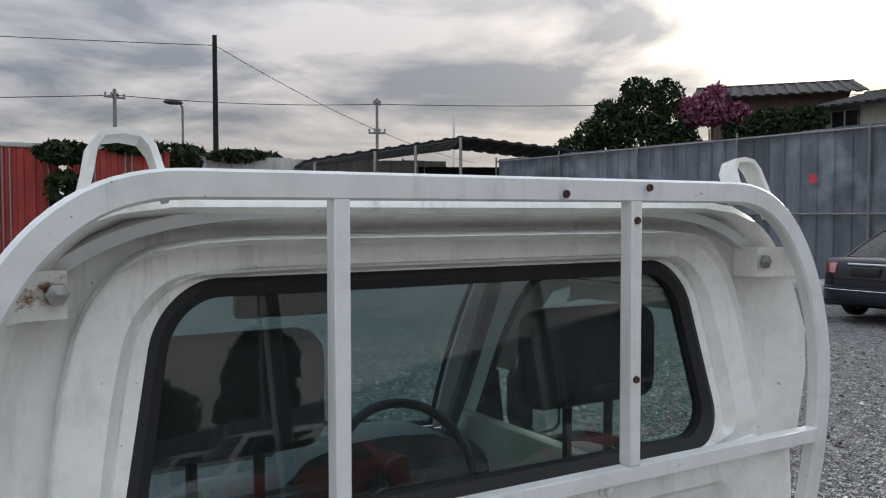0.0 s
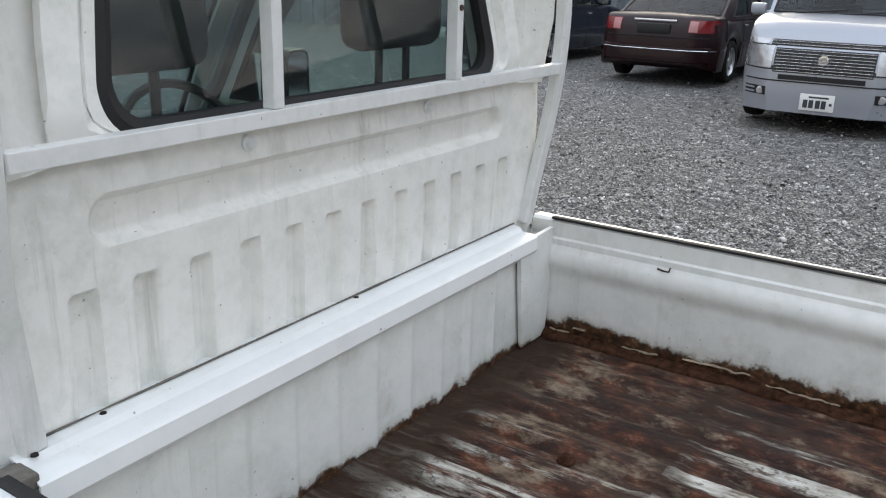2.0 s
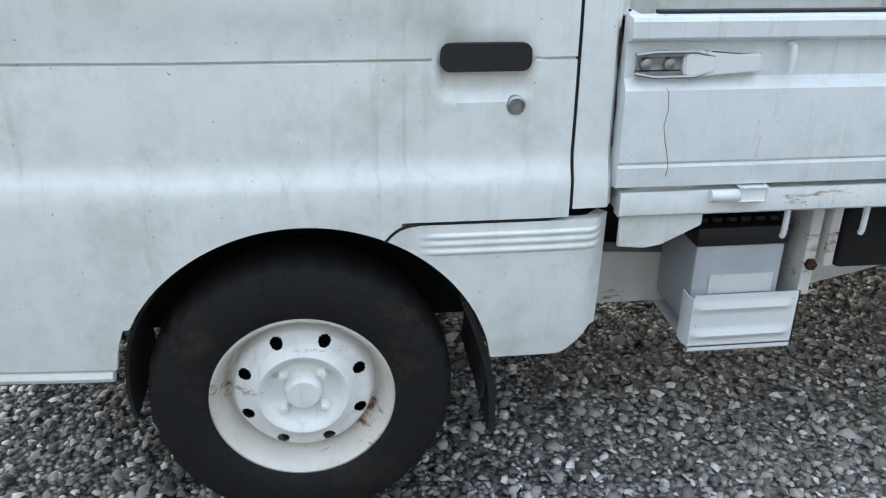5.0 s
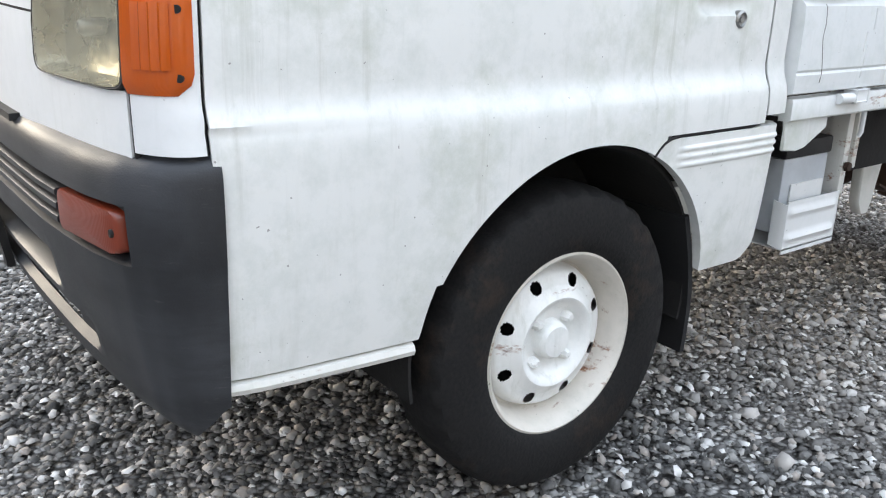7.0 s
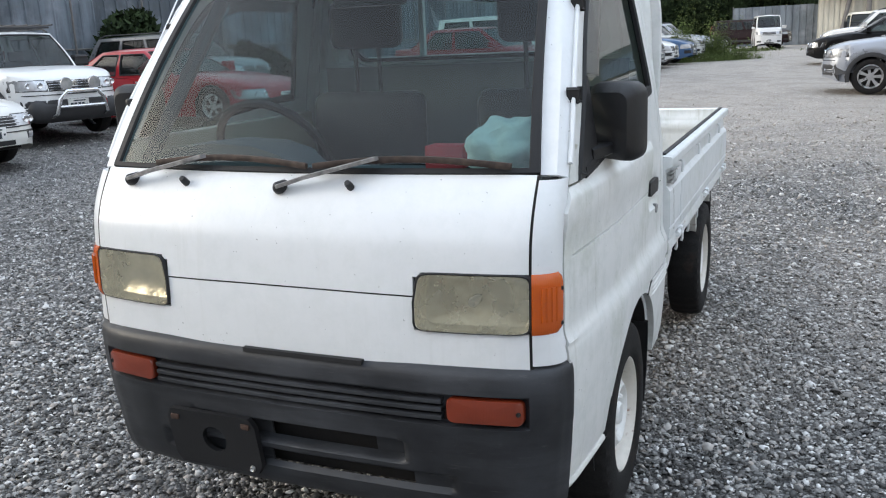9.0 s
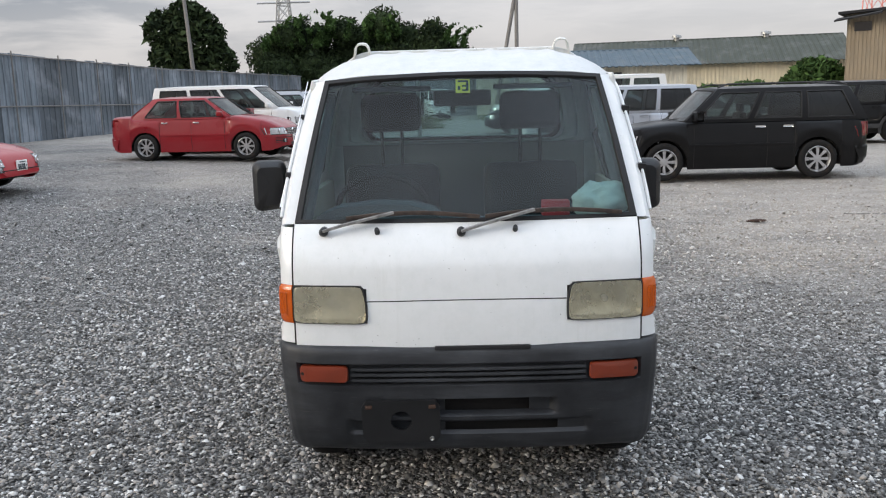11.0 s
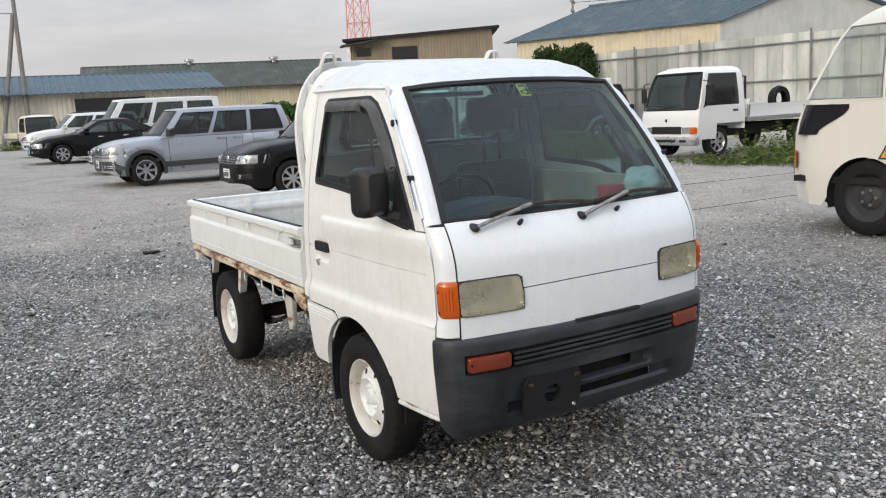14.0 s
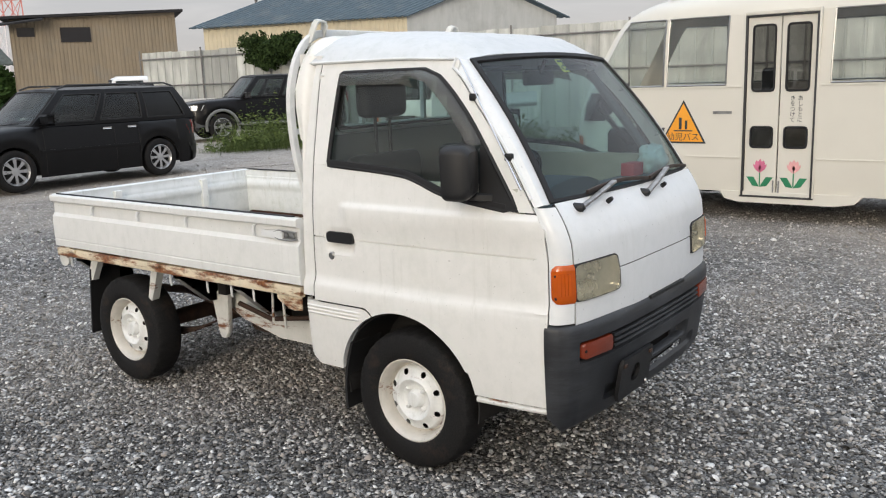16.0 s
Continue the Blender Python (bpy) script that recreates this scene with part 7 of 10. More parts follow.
    # openings along the side
    if yl > 2.0:
        cuts = [(0.0, 0.07, 0), (0.07, 0.33, 1), (0.33, 0.37, 0), (0.37, 0.63, 1), (0.63, 0.67, 0), (0.67, 0.945, 1), (0.945, 1.0, 0)]
    elif yl > 0.75:
        cuts = [(0.0, 0.14, 0), (0.14, 0.47, 1), (0.47, 0.52, 0), (0.52, 0.94, 1), (0.94, 1.0, 0)]
    else:
        cuts = [(0.0, 0.20, 0), (0.20, 0.93, 1), (0.93, 1.0, 0)]
    tb = [(0.0, 0.10, 0), (0.10, 0.87, 1), (0.87, 1.0, 0)]
    for side in (-1, 1):
        for i, (s0, s1, ws) in enumerate(cuts):
            for t0, t1, wt in tb:
                rows = [[cab(t, s, side) for s in span(s0, s1, 4)] for t in span(t0, t1, 4)]
                if ws and wt:
                    g = bmesh.new()
                    add_grid(g, [[(p[0] - side * 0.012, p[1], p[2]) for p in row] for row in rows])
                    rear_half = s1 < 0.5
                    glass.append((g, M_CARGLASS_DK if glass_dk and rear_half else M_CARGLASS))
                    if near:
                        ring = [cab(t0, s, side) for s in span(s0, s1, 5)] + [cab(t, s1, side) for t in span(t0, t1, 5)] + [cab(t1, s, side) for s in span(s1, s0, 5)] + [cab(t, s0, side) for t in span(t1, t0, 5)]
                        f = bmesh.new()
                        add_tube(f, ring + ring[:1], 0.013, 5, caps=False)
                        part("window_trim", f, M_RUBBER, c)
                else:
                    add_grid(shell, rows)
    for front in (True, False):
        for u0, u1, wu in ((-1.0, -0.93, 0), (-0.93, 0.93, 1), (0.93, 1.0, 0)):
            for t0, t1, wt in ((0.0, 0.06, 0), (0.06, 0.93, 1), (0.93, 1.0, 0)):
                rows = [[screen(t, u, front) for u in span(u0, u1, 9 if wu else 3)] for t in span(t0, t1, 5 if wt else 2)]
                if wu and wt:
                    g = bmesh.new()
                    add_grid(g, rows)
                    glass.append((g, M_CARGLASS if front or not glass_dk else M_CARGLASS_DK))
                    if near:
                        ring = [screen(t0, u, front) for u in span(u0, u1, 9)] + [screen(t, u1, front) for t in span(t0, t1, 5)] + [screen(t1, u, front) for u in span(u1, u0, 9)] + [screen(t, u0, front) for t in span(t1, t0, 5)]
                        f = bmesh.new()
                        add_tube(f, ring + ring[:1], 0.014, 5, caps=False)
                        part("window_trim", f, M_RUBBER, c)
                else:
                    add_grid(shell, rows)
        # join to the side panels at the corner
        for side in (-1, 1):
            add_grid(shell, [[cab(t, 1.0 if front else 0.0, side), screen(t, side, front)] for t in span(0, 1, 6)])
    # roof sheet
    rows = []
    for s in span(0, 1, 14):
        row = []
        for u in span(-1, 1, 13):
            x0 = cab(1.0, s, 1)
            yf, yr = screen(1.0, u, True)[1], screen(1.0, u, False)[1]
            e = 1 - abs(u) ** 2.6
            q = math.sin(math.pi * min(1, max(0, s))) ** 0.5
            row.append((x0[0] * u, lerp(yr, yf, s), H - 0.05 + 0.05 * e * q + 0.02 * (1 - u * u) * (1 - q)))
        rows.append(row)
    add_grid(shell, rows)
    bmesh.ops.remove_doubles(shell, verts=shell.verts, dist=0.004)
    part("cabin", shell, mp, c)
    for g, mat in glass:
        ob = part("window_pane", g, mat, c)
        ob.visible_shadow = False
    # inside
    for sy in ([lerp(ywb, yrf, 0.5) - 0.95] + ([lerp(ywb, yrf, 0.5) - 1.8] if yl > 0.75 and not glass_dk and near and rear_lamp != "wide" else [])):
        for sx in (-hw * 0.45, hw * 0.45):
            st = part("seat", box_bm(sx - 0.23, sx + 0.23, sy - 0.12, sy + 0.02, belt - 0.45, belt + 0.12, bevel=0.05), M_SEAT, c)
            part("headrest", box_bm(sx - 0.13, sx + 0.13, sy - 0.10, sy - 0.02, belt + 0.12, belt + 0.28, bevel=0.03), M_SEAT, st)
    bm = box_bm(-hw * 0.85, hw * 0.85, yrb * 0.9 if yrb > -hl + 0.3 else -hl + 0.3, ywb - 0.1, belt - 0.62, belt - 0.5)
    add_box(bm, -hw * 0.85, hw * 0.85, ywb - 0.35, ywb - 0.05, belt - 0.3, belt + 0.0, 0.04)
    part("dashboard", bm, M_INT, c)
    # lamps, grille, bumpers
    zn = hood[0]
    lz0, lz1 = (0.645, 0.842) if lights == "tall" else (zn - 0.20, zn - 0.06)
    if lights == "tall":
        lz0 = zn - 0.30

    def nose_pt(x, z, off):
        hit = skin.ray_cast(Vector((x, hl + 1, z)), Vector((0, -1, 0)))[0]
        return (x, (hit.y if hit and hit.y > 0 else hl - 0.3) + off, z)

    def tail_pt(x, z, off):
        hit = skin.ray_cast(Vector((x, -hl - 1, z)), Vector((0, 1, 0)))[0]
        return (x, (hit.y if hit and hit.y < 0 else -hl + 0.3) - off, z)
    for s in (-1, 1):
        w0, w1 = {"wide": (0.52, 0.95), "tall": (0.55, 0.94), "round": (0.42, 0.93), "slim": (0.55, 0.95)}[lights]
        bm = bmesh.new()
        add_grid(bm, [[nose_pt(s * hw * q, z, 0.012) for q in span(w0, w1, 8)] for z in span(lz0, lz1, 4)])
        solidify(bm, 0.05)
        lamp = part("headlamp", bm, M_HEADCLR, c, "clear headlamp")
        if near:
            bm = bmesh.new()
            add_grid(bm, [[nose_pt(s * hw * q, z, 0.007) for q in span(w0 - 0.022, min(0.965, w1 + 0.02), 8)] for z in (lz0 - 0.014, lz1 + 0.010)])
            solidify(bm, 0.02)
            part("lamp_surround", bm, M_BLACK, lamp, "dark lamp surround")
        if near and lights != "tall":
            for q in (0.62, 0.78):
                p = nose_pt(s * hw * q, (lz0 + lz1) / 2, 0.018)
                bm = bmesh.new()
                add_lathe(bm, [(0.0, 0.045), (0.012, 0.040), (0.004, 0.02), (0.0, 0.0)], p, 14, "y")
                part("reflector", bm, M_CHROME, lamp)
        if lights == "tall":
            bm = bmesh.new()
            add_grid(bm, [[nose_pt(s * hw * q, z, 0.010) for q in span(0.62, 0.93, 9)] for z in span(0.855, 0.905, 4)])
            solidify(bm, 0.03)
            part("side_lamp", bm, M_HEADCLR, lamp, "slim clear lamp")
        bm = bmesh.new()
        add_grid(bm, [[nose_pt(s * hw * q, z, 0.003) for q in span(0.58, 0.86, 7)] for z in span(clear + 0.17, clear + 0.26, 4)])
        solidify(bm, 0.02)
        fog = part("fog_recess", bm, M_BLACK, c)
        if near:
            part("fog_lamp", lathe_bm([(-0.01, 0.042), (0.010, 0.040), (0.014, 0.030), (0.010, 0.0)], nose_pt(s * hw * 0.645, clear + 0.215, 0.004), 16, "y"), M_HEADCLR, fog, "round fog lamp")
            for dz in (0.195, 0.235):
                bm = bmesh.new()
                add_tube(bm, [nose_pt(s * hw * q, clear + dz, 0.008) for q in span(0.72, 0.86, 5)], 0.006, square=0.008)
                part("fog_bar", bm, mp, fog)
        # rear lamps wrap round the corner
        rz0, rz1 = {"wide": (deck - 0.23, deck - 0.06), "tall": (belt - 0.20, belt + 0.32), "mid": (belt - 0.30, belt - 0.06)}[rear_lamp]
        bm = bmesh.new()
        if rear_lamp == "tall":
            add_grid(bm, [[(s * (hw * 0.90 - 0.05 * i) * lerp(1.0, 0.92, max(0, (z - belt) / 0.4)), -hl - 0.006 + (0.05 if i == 0 else 0.0) + max(0.0, (z - belt)) * (yrr + hl) / max(0.2, H - belt) * 0.9, z) for i in range(3)] for z in span(rz0, rz1, 6)])
        else:
            add_grid(bm, [[tail_pt(s * hw * q, z, 0.010) for q in span(0.56, 0.955, 8)] for z in span(rz0, rz1, 4)])
        solidify(bm, 0.03)
        tl = part("tail_lamp", bm, M_TAIL, c, "red tail lamp")
        if near and rear_lamp != "tall":
            bm = bmesh.new()
            add_grid(bm, [[tail_pt(s * hw * q, z, 0.014) for q in span(0.57, 0.70, 4)] for z in span(rz0 + 0.012, rz1 - 0.012, 4)])
            solidify(bm, 0.02)
            part("reversing_lamp", bm, M_PINKLENS, tl, "pinkish clear reversing lamp")
        # mirrors and handles
        my = lerp(ywb, yrf, 0.22) - 0.08
        bm = box_bm(s * (cb + 0.03), s * (cb + 0.20), my - 0.05, my + 0.06, belt + 0.03, belt + 0.15, bevel=0.03)
        add_box(bm, s * (cb - 0.04), s * (cb + 0.06), my - 0.02, my + 0.03, belt + 0.02, belt + 0.07, 0.01)
        mm = part("door_mirror", bm, mp if not clad else M_GREYPL, c)
        if near:
            bm = bmesh.new()
            add_grid(bm, [[(s * x, my - 0.052, z) for x in (cb + 0.05, cb + 0.18)] for z in (belt + 0.05, belt + 0.135)])
            part("mirror_glass", bm, M_MIRROR, mm)
        seams = [lerp(ywb, yrf, 0.1) - 0.10, lerp(ywb, yrr, 0.50)] + ([max(axles[0] + r * 1.2, yrr)] if yl > 0.75 else [])
        for k, sy in enumerate(seams):
            bm = bmesh.new()
            pts = []
            for q in span(0.04, 0.985, 10):
                zl, zt = max(low(sy), clear), top(sy)
                zz = lerp(zl, zt, q)
                zs, xs = section(sy)
                x = float(np.interp(zz, zs, xs))
                pts.append((s * (x + 0.0005), sy, zz))
            add_tube(bm, pts, 0.005, 4)
            part("door_gap", bm, M_DARK, c)
            if k > 0:
                zz = belt - 0.10
                zs, xs = section(sy + 0.12)
                x = float(np.interp(zz, zs, xs))
                part("door_handle", box_bm(s * (x - 0.005), s * (x + 0.022), sy + 0.05, sy + 0.21, zz - 0.016, zz + 0.016, bevel=0.008), M_CHROME if not clad else mp, c)
        if clad:
            bm = bmesh.new()
            pts = [(s * (hw + 0.003), y, clear + 0.20) for y in span(axles[0] + r * 1.2, axles[1] - r * 1.2, 4)]
            add_tube(bm, pts, 0.02, square=0.06)
            part("side_cladding", bm, M_GREYPL, c)
            for a in axles:
                bm = bmesh.new()
                ra = r * 1.20
                add_tube(bm, [(s * (hw * 0.985 + 0.012), a + ra * math.cos(q), r * 1.02 + ra * math.sin(q)) for q in span(-0.25, math.pi + 0.25, 15)], 0.02, square=0.04)
                part("arch_flare", bm, M_GREYPL, c)
        else:
            bm = bmesh.new()
            pts = []
            for y in span(axles[0] + r * 1.25, axles[1] - r * 1.25, 6):
                zs, xs = section(y)
                zz = lerp(low(y), top(y), 0.5)
                pts.append((s * (float(np.interp(zz, zs, xs)) + 0.004), y, zz))
            add_tube(bm, pts, 0.008, square=0.022)
            part("side_moulding", bm, mp, c)
        if rails:
            bm = bmesh.new()
            add_tube(bm, [(s * ct * 0.86, lerp(yrr, yrf, q), H - 0.03 + (0.0 if q in (0, 1) else 0.055)) for q in (0.0, 0.08, 0.3, 0.5, 0.7, 0.92, 1.0)], 0.016, 6)
            part("roof_rail", bm, M_GREYPL, c)
    if near:
        for end, pt, off in (("rear_bumper", tail_pt, 0.030), ("front_bumper", nose_pt, 0.008)):
            if end == "front_bumper" and not clad:
                continue
            bm = bmesh.new()
            add_grid(bm, [[pt(hw * q, clear + dz, off * k) for q in span(-0.985, 0.985, 21)] for dz, k in ((0.02, 0.0), (0.05, 0.8), (0.14, 1.0), (0.30, 1.0), (0.335, 0.75), (0.345, 0.0))])
            solidify(bm, 0.012)
            part(end, bm, M_GREYPL if clad else mp, c)
        if rear_lamp == "wide":
            bm = bmesh.new()
            add_tube(bm, [tail_pt(hw * q, clear + 0.30, 0.034) for q in span(-0.96, 0.96, 17)], 0.006, 6)
            part("bumper_trim", bm, M_CHROME, c)
    if grille == "bars":
        g = part("grille", bmesh.new(), M_BLACK, c)
        bm = bmesh.new()
        gz0, gz1, gw = (0.585, 0.825, 0.53) if lights == "tall" else (zn - 0.22, zn - 0.07, 0.48)
        if lights == "tall":
            for b0, b1, bw, nb in ((0.848, 0.905, 0.60, 2), (0.515, 0.565, 0.46, 0)):
                band = bmesh.new()
                add_grid(band, [[nose_pt(hw * q, z, 0.006) for q in span(-bw, bw, 25)] for z in span(b0, b1, 4)])
                solidify(band, 0.01)
                part("grille_back", band, M_BLACK, g)
                for k in range(nb):
                    band = bmesh.new()
                    add_tube(band, [nose_pt(hw * q, lerp(b0, b1, (k + 0.5) / nb), 0.014) for q in span(-bw + 0.01, bw - 0.01, 21)], 0.004, square=0.003)
                    part("grille_bar", band, M_CHROME, g)
        add_grid(bm, [[nose_pt(hw * q, z, 0.006) for q in span(-gw, gw, 25)] for z in span(gz0, gz1, 14)])
        solidify(bm, 0.01)
        part("grille_back", bm, M_BLACK, g)
        bars = 8 if lights == "tall" else 4
        for k in range(bars):
            bm = bmesh.new()
            z = lerp(gz0, gz1, (k + 0.5) / bars)
            add_tube(bm, [nose_pt(hw * q, z, 0.014) for q in span(-gw + 0.01, gw - 0.01, 21)], 0.004, square=0.003 if lights == "tall" else 0.005)
            part("grille_bar", bm, M_CHROME, g)
        bm = bmesh.new()
        add_lathe(bm, [(0.0, 0.055), (0.02, 0.05), (0.022, 0.03), (0.02, 0.0)], nose_pt(0, (gz0 + gz1) / 2 + 0.02, 0.004), 20, "y")
        part("round_badge", bm, M_CHROME, g)
    if lights not in ("slim", "tall"):
        bm = bmesh.new()
        add_grid(bm, [[nose_pt(hw * q, z, 0.006) for q in span(-0.34, 0.34, 9)] for z in (clear + 0.11, clear + 0.17)])
        part("lower_intake", bm, M_BLACK, c)
    bm = bmesh.new()
    zb = 0.50 if lights == "tall" else zn - 0.27
    add_tube(bm, [nose_pt(hw * q, zb, 0.006) for q in span(-0.96, 0.96, 17)], 0.006, square=0.006)
    part("bumper_gap", bm, M_DARK, c)
    zb2 = deck - 0.30
    bm = bmesh.new()
    add_tube(bm, [tail_pt(hw * q, zb2, 0.006) for q in span(-0.96, 0.96, 17)], 0.006, square=0.006)
    part("bumper_gap", bm, M_DARK, c)
    if rear_lamp == "wide":
        bm = bmesh.new()
        add_tube(bm, [tail_pt(hw * q, deck - 0.08, 0.014) for q in span(-0.35, 0.35, 9)], 0.012, square=0.016)
        part("boot_trim", bm, M_CHROME, c)
        part("plate_recess", box_bm(-0.24, 0.24, -hl - 0.006, -hl + 0.03, deck - 0.26, deck - 0.12, bevel=0.01), M_BLACK, c)
    if plates:
        plate(c, nose_pt(0, clear + 0.26, 0)[1] + 0.012, clear + (0.14 if lights == "tall" else 0.26), 1)
    for k in (-1, 1):
        bm = bmesh.new()
        p = Vector(screen(0.03, 0.05 if k < 0 else 0.62, True)) + Vector((0, 0.03, 0.02))
        q = Vector(screen(0.10, -0.62 if k < 0 else 0.02, True)) + Vector((0, 0.03, 0.02))
        add_tube(bm, [tuple(p), tuple((p + q) / 2 + Vector((0, 0.03, 0.0))), tuple(q)], 0.012, 5)
        part("wiper", bm, M_BLACK, c)
    if bonnet_open:
        bm = bmesh.new()
        ang = radians(52)
        add_grid(bm, [[(hw * 0.86 * u * (1 - 0.05 * q - 0.12 * q ** 6), cowl + 0.10 + q * 1.05 * math.cos(ang), hood[1] + q * 1.05 * math.sin(ang) * (1 - 0.14 * q * abs(u) ** 3) + 0.05 * math.sin(math.pi * q) + 0.03 * (1 - u * u)) for u in span(-1, 1, 13)] for q in span(0, 1, 12)])
        solidify(bm, 0.03)
        part("raised_bonnet", bm, mp, c)
    return c


SEDAN = dict(H=1.46, r=0.31, hood=(0.76, 0.95), belt=0.93, deck=0.96)
PX, MX = -90, 90      # nose towards +x, nose towards -x


def sedan(name, label, paint, at, heading, L=4.6, W=1.72, H=1.45, **k):
    hl = L / 2
    kw = dict(r=0.31, axles=(-hl + 0.98, hl - 0.88), tumble=0.75, hood=(0.74, 0.93), cowl=hl - 1.42, roof=(hl - 2.15, -hl + 1.50), tail=-hl + 0.60, belt=0.91, deck=0.97)
    kw.update(k)
    return car(name, label, paint, at, heading, L, W, H, **kw)


def wagon(name, label, paint, at, heading, L=4.5, W=1.73, H=1.58, **k):
    hl = L / 2
    kw = dict(r=0.33, axles=(-hl + 0.95, hl - 0.92), hood=(0.84, 1.00), cowl=hl - 1.25, roof=(hl - 1.85, -hl + 0.42), tail=-hl + 0.10, belt=1.00, deck=1.02, rear_lamp="mid", rails=True)
    kw.update(k)
    return car(name, label, paint, at, heading, L, W, H, **kw)


def suv(name, label, paint, at, heading, L=4.45, W=1.75, H=1.70, **k):
    hl = L / 2
    kw = dict(r=0.35, axles=(-hl + 0.92, hl - 0.86), hood=(0.95, 1.08), cowl=hl - 1.25, roof=(hl - 1.75, -hl + 0.25), tail=-hl + 0.06, belt=1.07, deck=1.08, clear=0.26, rear_lamp="tall", clad=True)
    kw.update(k)
    return car(name, label, paint, at, heading, L, W, H, **kw)


def van(name, label, paint, at, heading, L=4.6, W=1.74, H=1.92, **k):
    hl = L / 2
    kw = dict(r=0.31, axles=(-hl + 0.95, hl - 0.85), hood=(0.92, 1.12), cowl=hl - 0.72, roof=(hl - 1.45, -hl + 0.16), tail=-hl + 0.05, belt=1.08, deck=1.08, rear_lamp="tall", tumble=0.86)
    kw.update(k)
    return car(name, label, paint, at, heading, L, W, H, **kw)


# along the grey fence, seen past the right side of the truck
sedan("sedan", "dark navy sedan with its bonnet raised, parked by the fence", "navy", (13.6, 6.1), PX, bonnet_open=True, plates=False)
sedan("sedan", "dark maroon sedan parked with its tail to the yard", "maroon", (13.2, 3.0), PX, L=4.55, W=1.77, H=1.44, plates=False)
van("minivan", "silver minivan with a wide chrome grille", "silver", (10.65, 0.22), MX, L=4.84, W=1.80, H=1.82, lights="tall", hood=(0.92, 1.14), cowl=1.55, roof=(0.85, -2.2), clear=0.17, category="minivan")
van("minivan", "blue-silver minivan with square headlamps", "bluesilver", (11.0, -2.56), MX, L=4.4, W=1.69, H=1.85, clear=0.22, category="minivan", hood=(0.93, 1.10))
sedan("sedan", "pearl white sedan with twin round headlamps", "pearl", (10.36, -5.14), MX, L=4.5, W=1.70, H=1.44, lights="round")
wagon("station_wagon", "grey station wagon behind the white sedan", "grey", (15.07, -4.79), 172, rails=False, plates=False, W=1.70)
rav = suv("off_roader", "white off-roader with black lower body and roof rack", "white", (10.85, -7.90), 75, L=3.75, W=1.70, H=1.66, rails=True)
rack = part("roof_rack", bmesh.new(), M_GREYPL, rav, "black roof rack")
for q in (-0.55, 0.0, 0.55):
    part("cross_bar", tube_bm([(-0.56, q - 0.3, 1.70), (0.56, q - 0.3, 1.70)], 0.018, 6), M_GREYPL, rack)
for x in span(-0.5, 0.5, 6):
    part("long_bar", tube_bm([(x, -1.05, 1.73), (x, 0.5, 1.73)], 0.012, 5), M_GREYPL, rack)
bm = bmesh.new()
add_tube(bm, [(-0.42, 1.86, 0.36), (-0.40, 1.98, 0.40), (-0.34, 2.02, 0.62), (-0.24, 2.03, 0.72), (0.24, 2.03, 0.72), (0.34, 2.02, 0.62), (0.40, 1.98, 0.40), (0.42, 1.86, 0.36)], 0.03, 8)
add_tube(bm, [(-0.37, 2.0, 0.50), (0.37, 2.0, 0.50)], 0.025, 8)
part("bull_bar", bm, M_CHROME, rav, "chrome bull bar")
for x in (-0.22, 0.22):
    bm = lathe_bm([(-0.06, 0.06), (0.0, 0.095), (0.03, 0.09), (0.032, 0.0)], (x, 2.0, 0.83), 18, "y")
    part("spot_lamp", bm, M_HEADCLR, rav, "round auxiliary lamp")
bm = box_bm(-0.70, 0.70, 1.46, 1.90, 0.27, 0.64, bevel=0.16, segs=4)
part("black_bumper", bm, M_GREYPL, rav, "dark plastic front bumper")
sedan("sports_car", "low red sports car with pop-up headlamps", "red", (9.4, -10.12), MX, L=4.56, W=1.84, H=1.31, hood=(0.62, 0.84), belt=0.84, deck=0.90, cowl=0.62, roof=(-0.12, -1.05), tail=-1.75, grille="none", lights="slim", clear=0.15, category="sports car", spokes=6)
wagon("station_wagon", "dark grey wagon parked behind the red sports car", "grey", (13.1, -14.6), MX, plates=False)

# the row on one side of the lane
sedan("sedan", "deep red compact sedan at the end of the row", "deepred", (6.06, -16.79), 82, L=4.3, W=1.69, H=1.46, cowl=0.95, roof=(0.25, -1.0), tail=-1.55, hood=(0.76, 1.0), belt=0.96, deck=1.02, spokes=8)
van("minivan", "white minivan parked in a long row", "white", (5.95, -19.2), 84, L=4.2, W=1.69, H=1.72, group="cars along the lane", glass_dk=True)
sedan("sedan", "white older sedan parked in a long row", "white", (5.72, -21.77), 85, group="cars along the lane", near=False)
wagon("station_wagon", "silver station wagon parked in a long row", "silver", (5.4, -24.3), 86, group="cars along the lane", near=False)
sedan("sedan", "white sedan parked in a long row", "white", (5.4, -26.85), 86, group="cars along the lane", near=False)
sedan("sedan", "dark blue sedan parked in a long row", "blue", (5.16, -29.56), 86, group="cars along the lane", near=False)
wagon("station_wagon", "white wagon parked in a long row", "white", (5.16, -32.43), 86, group="cars along the lane", near=False, H=1.5)
wagon("station_wagon", "silver wagon parked in a long row", "silver", (5.08, -35.3), 86, group="cars along the lane", near=False, H=1.5)
suv("off_roader", "dark red off-roader beside a white van", "maroon", (2.6, -53.0), 80, near=False, group="cars at the end of the lane")
van("van", "small white box van facing the lane", "white", (1.6, -50.6), 8, L=3.3, W=1.45, H=1.85, near=False, cowl=1.25, roof=(0.95, -1.5), hood=(1.0, 1.15), group="cars at the end of the lane", category="van")

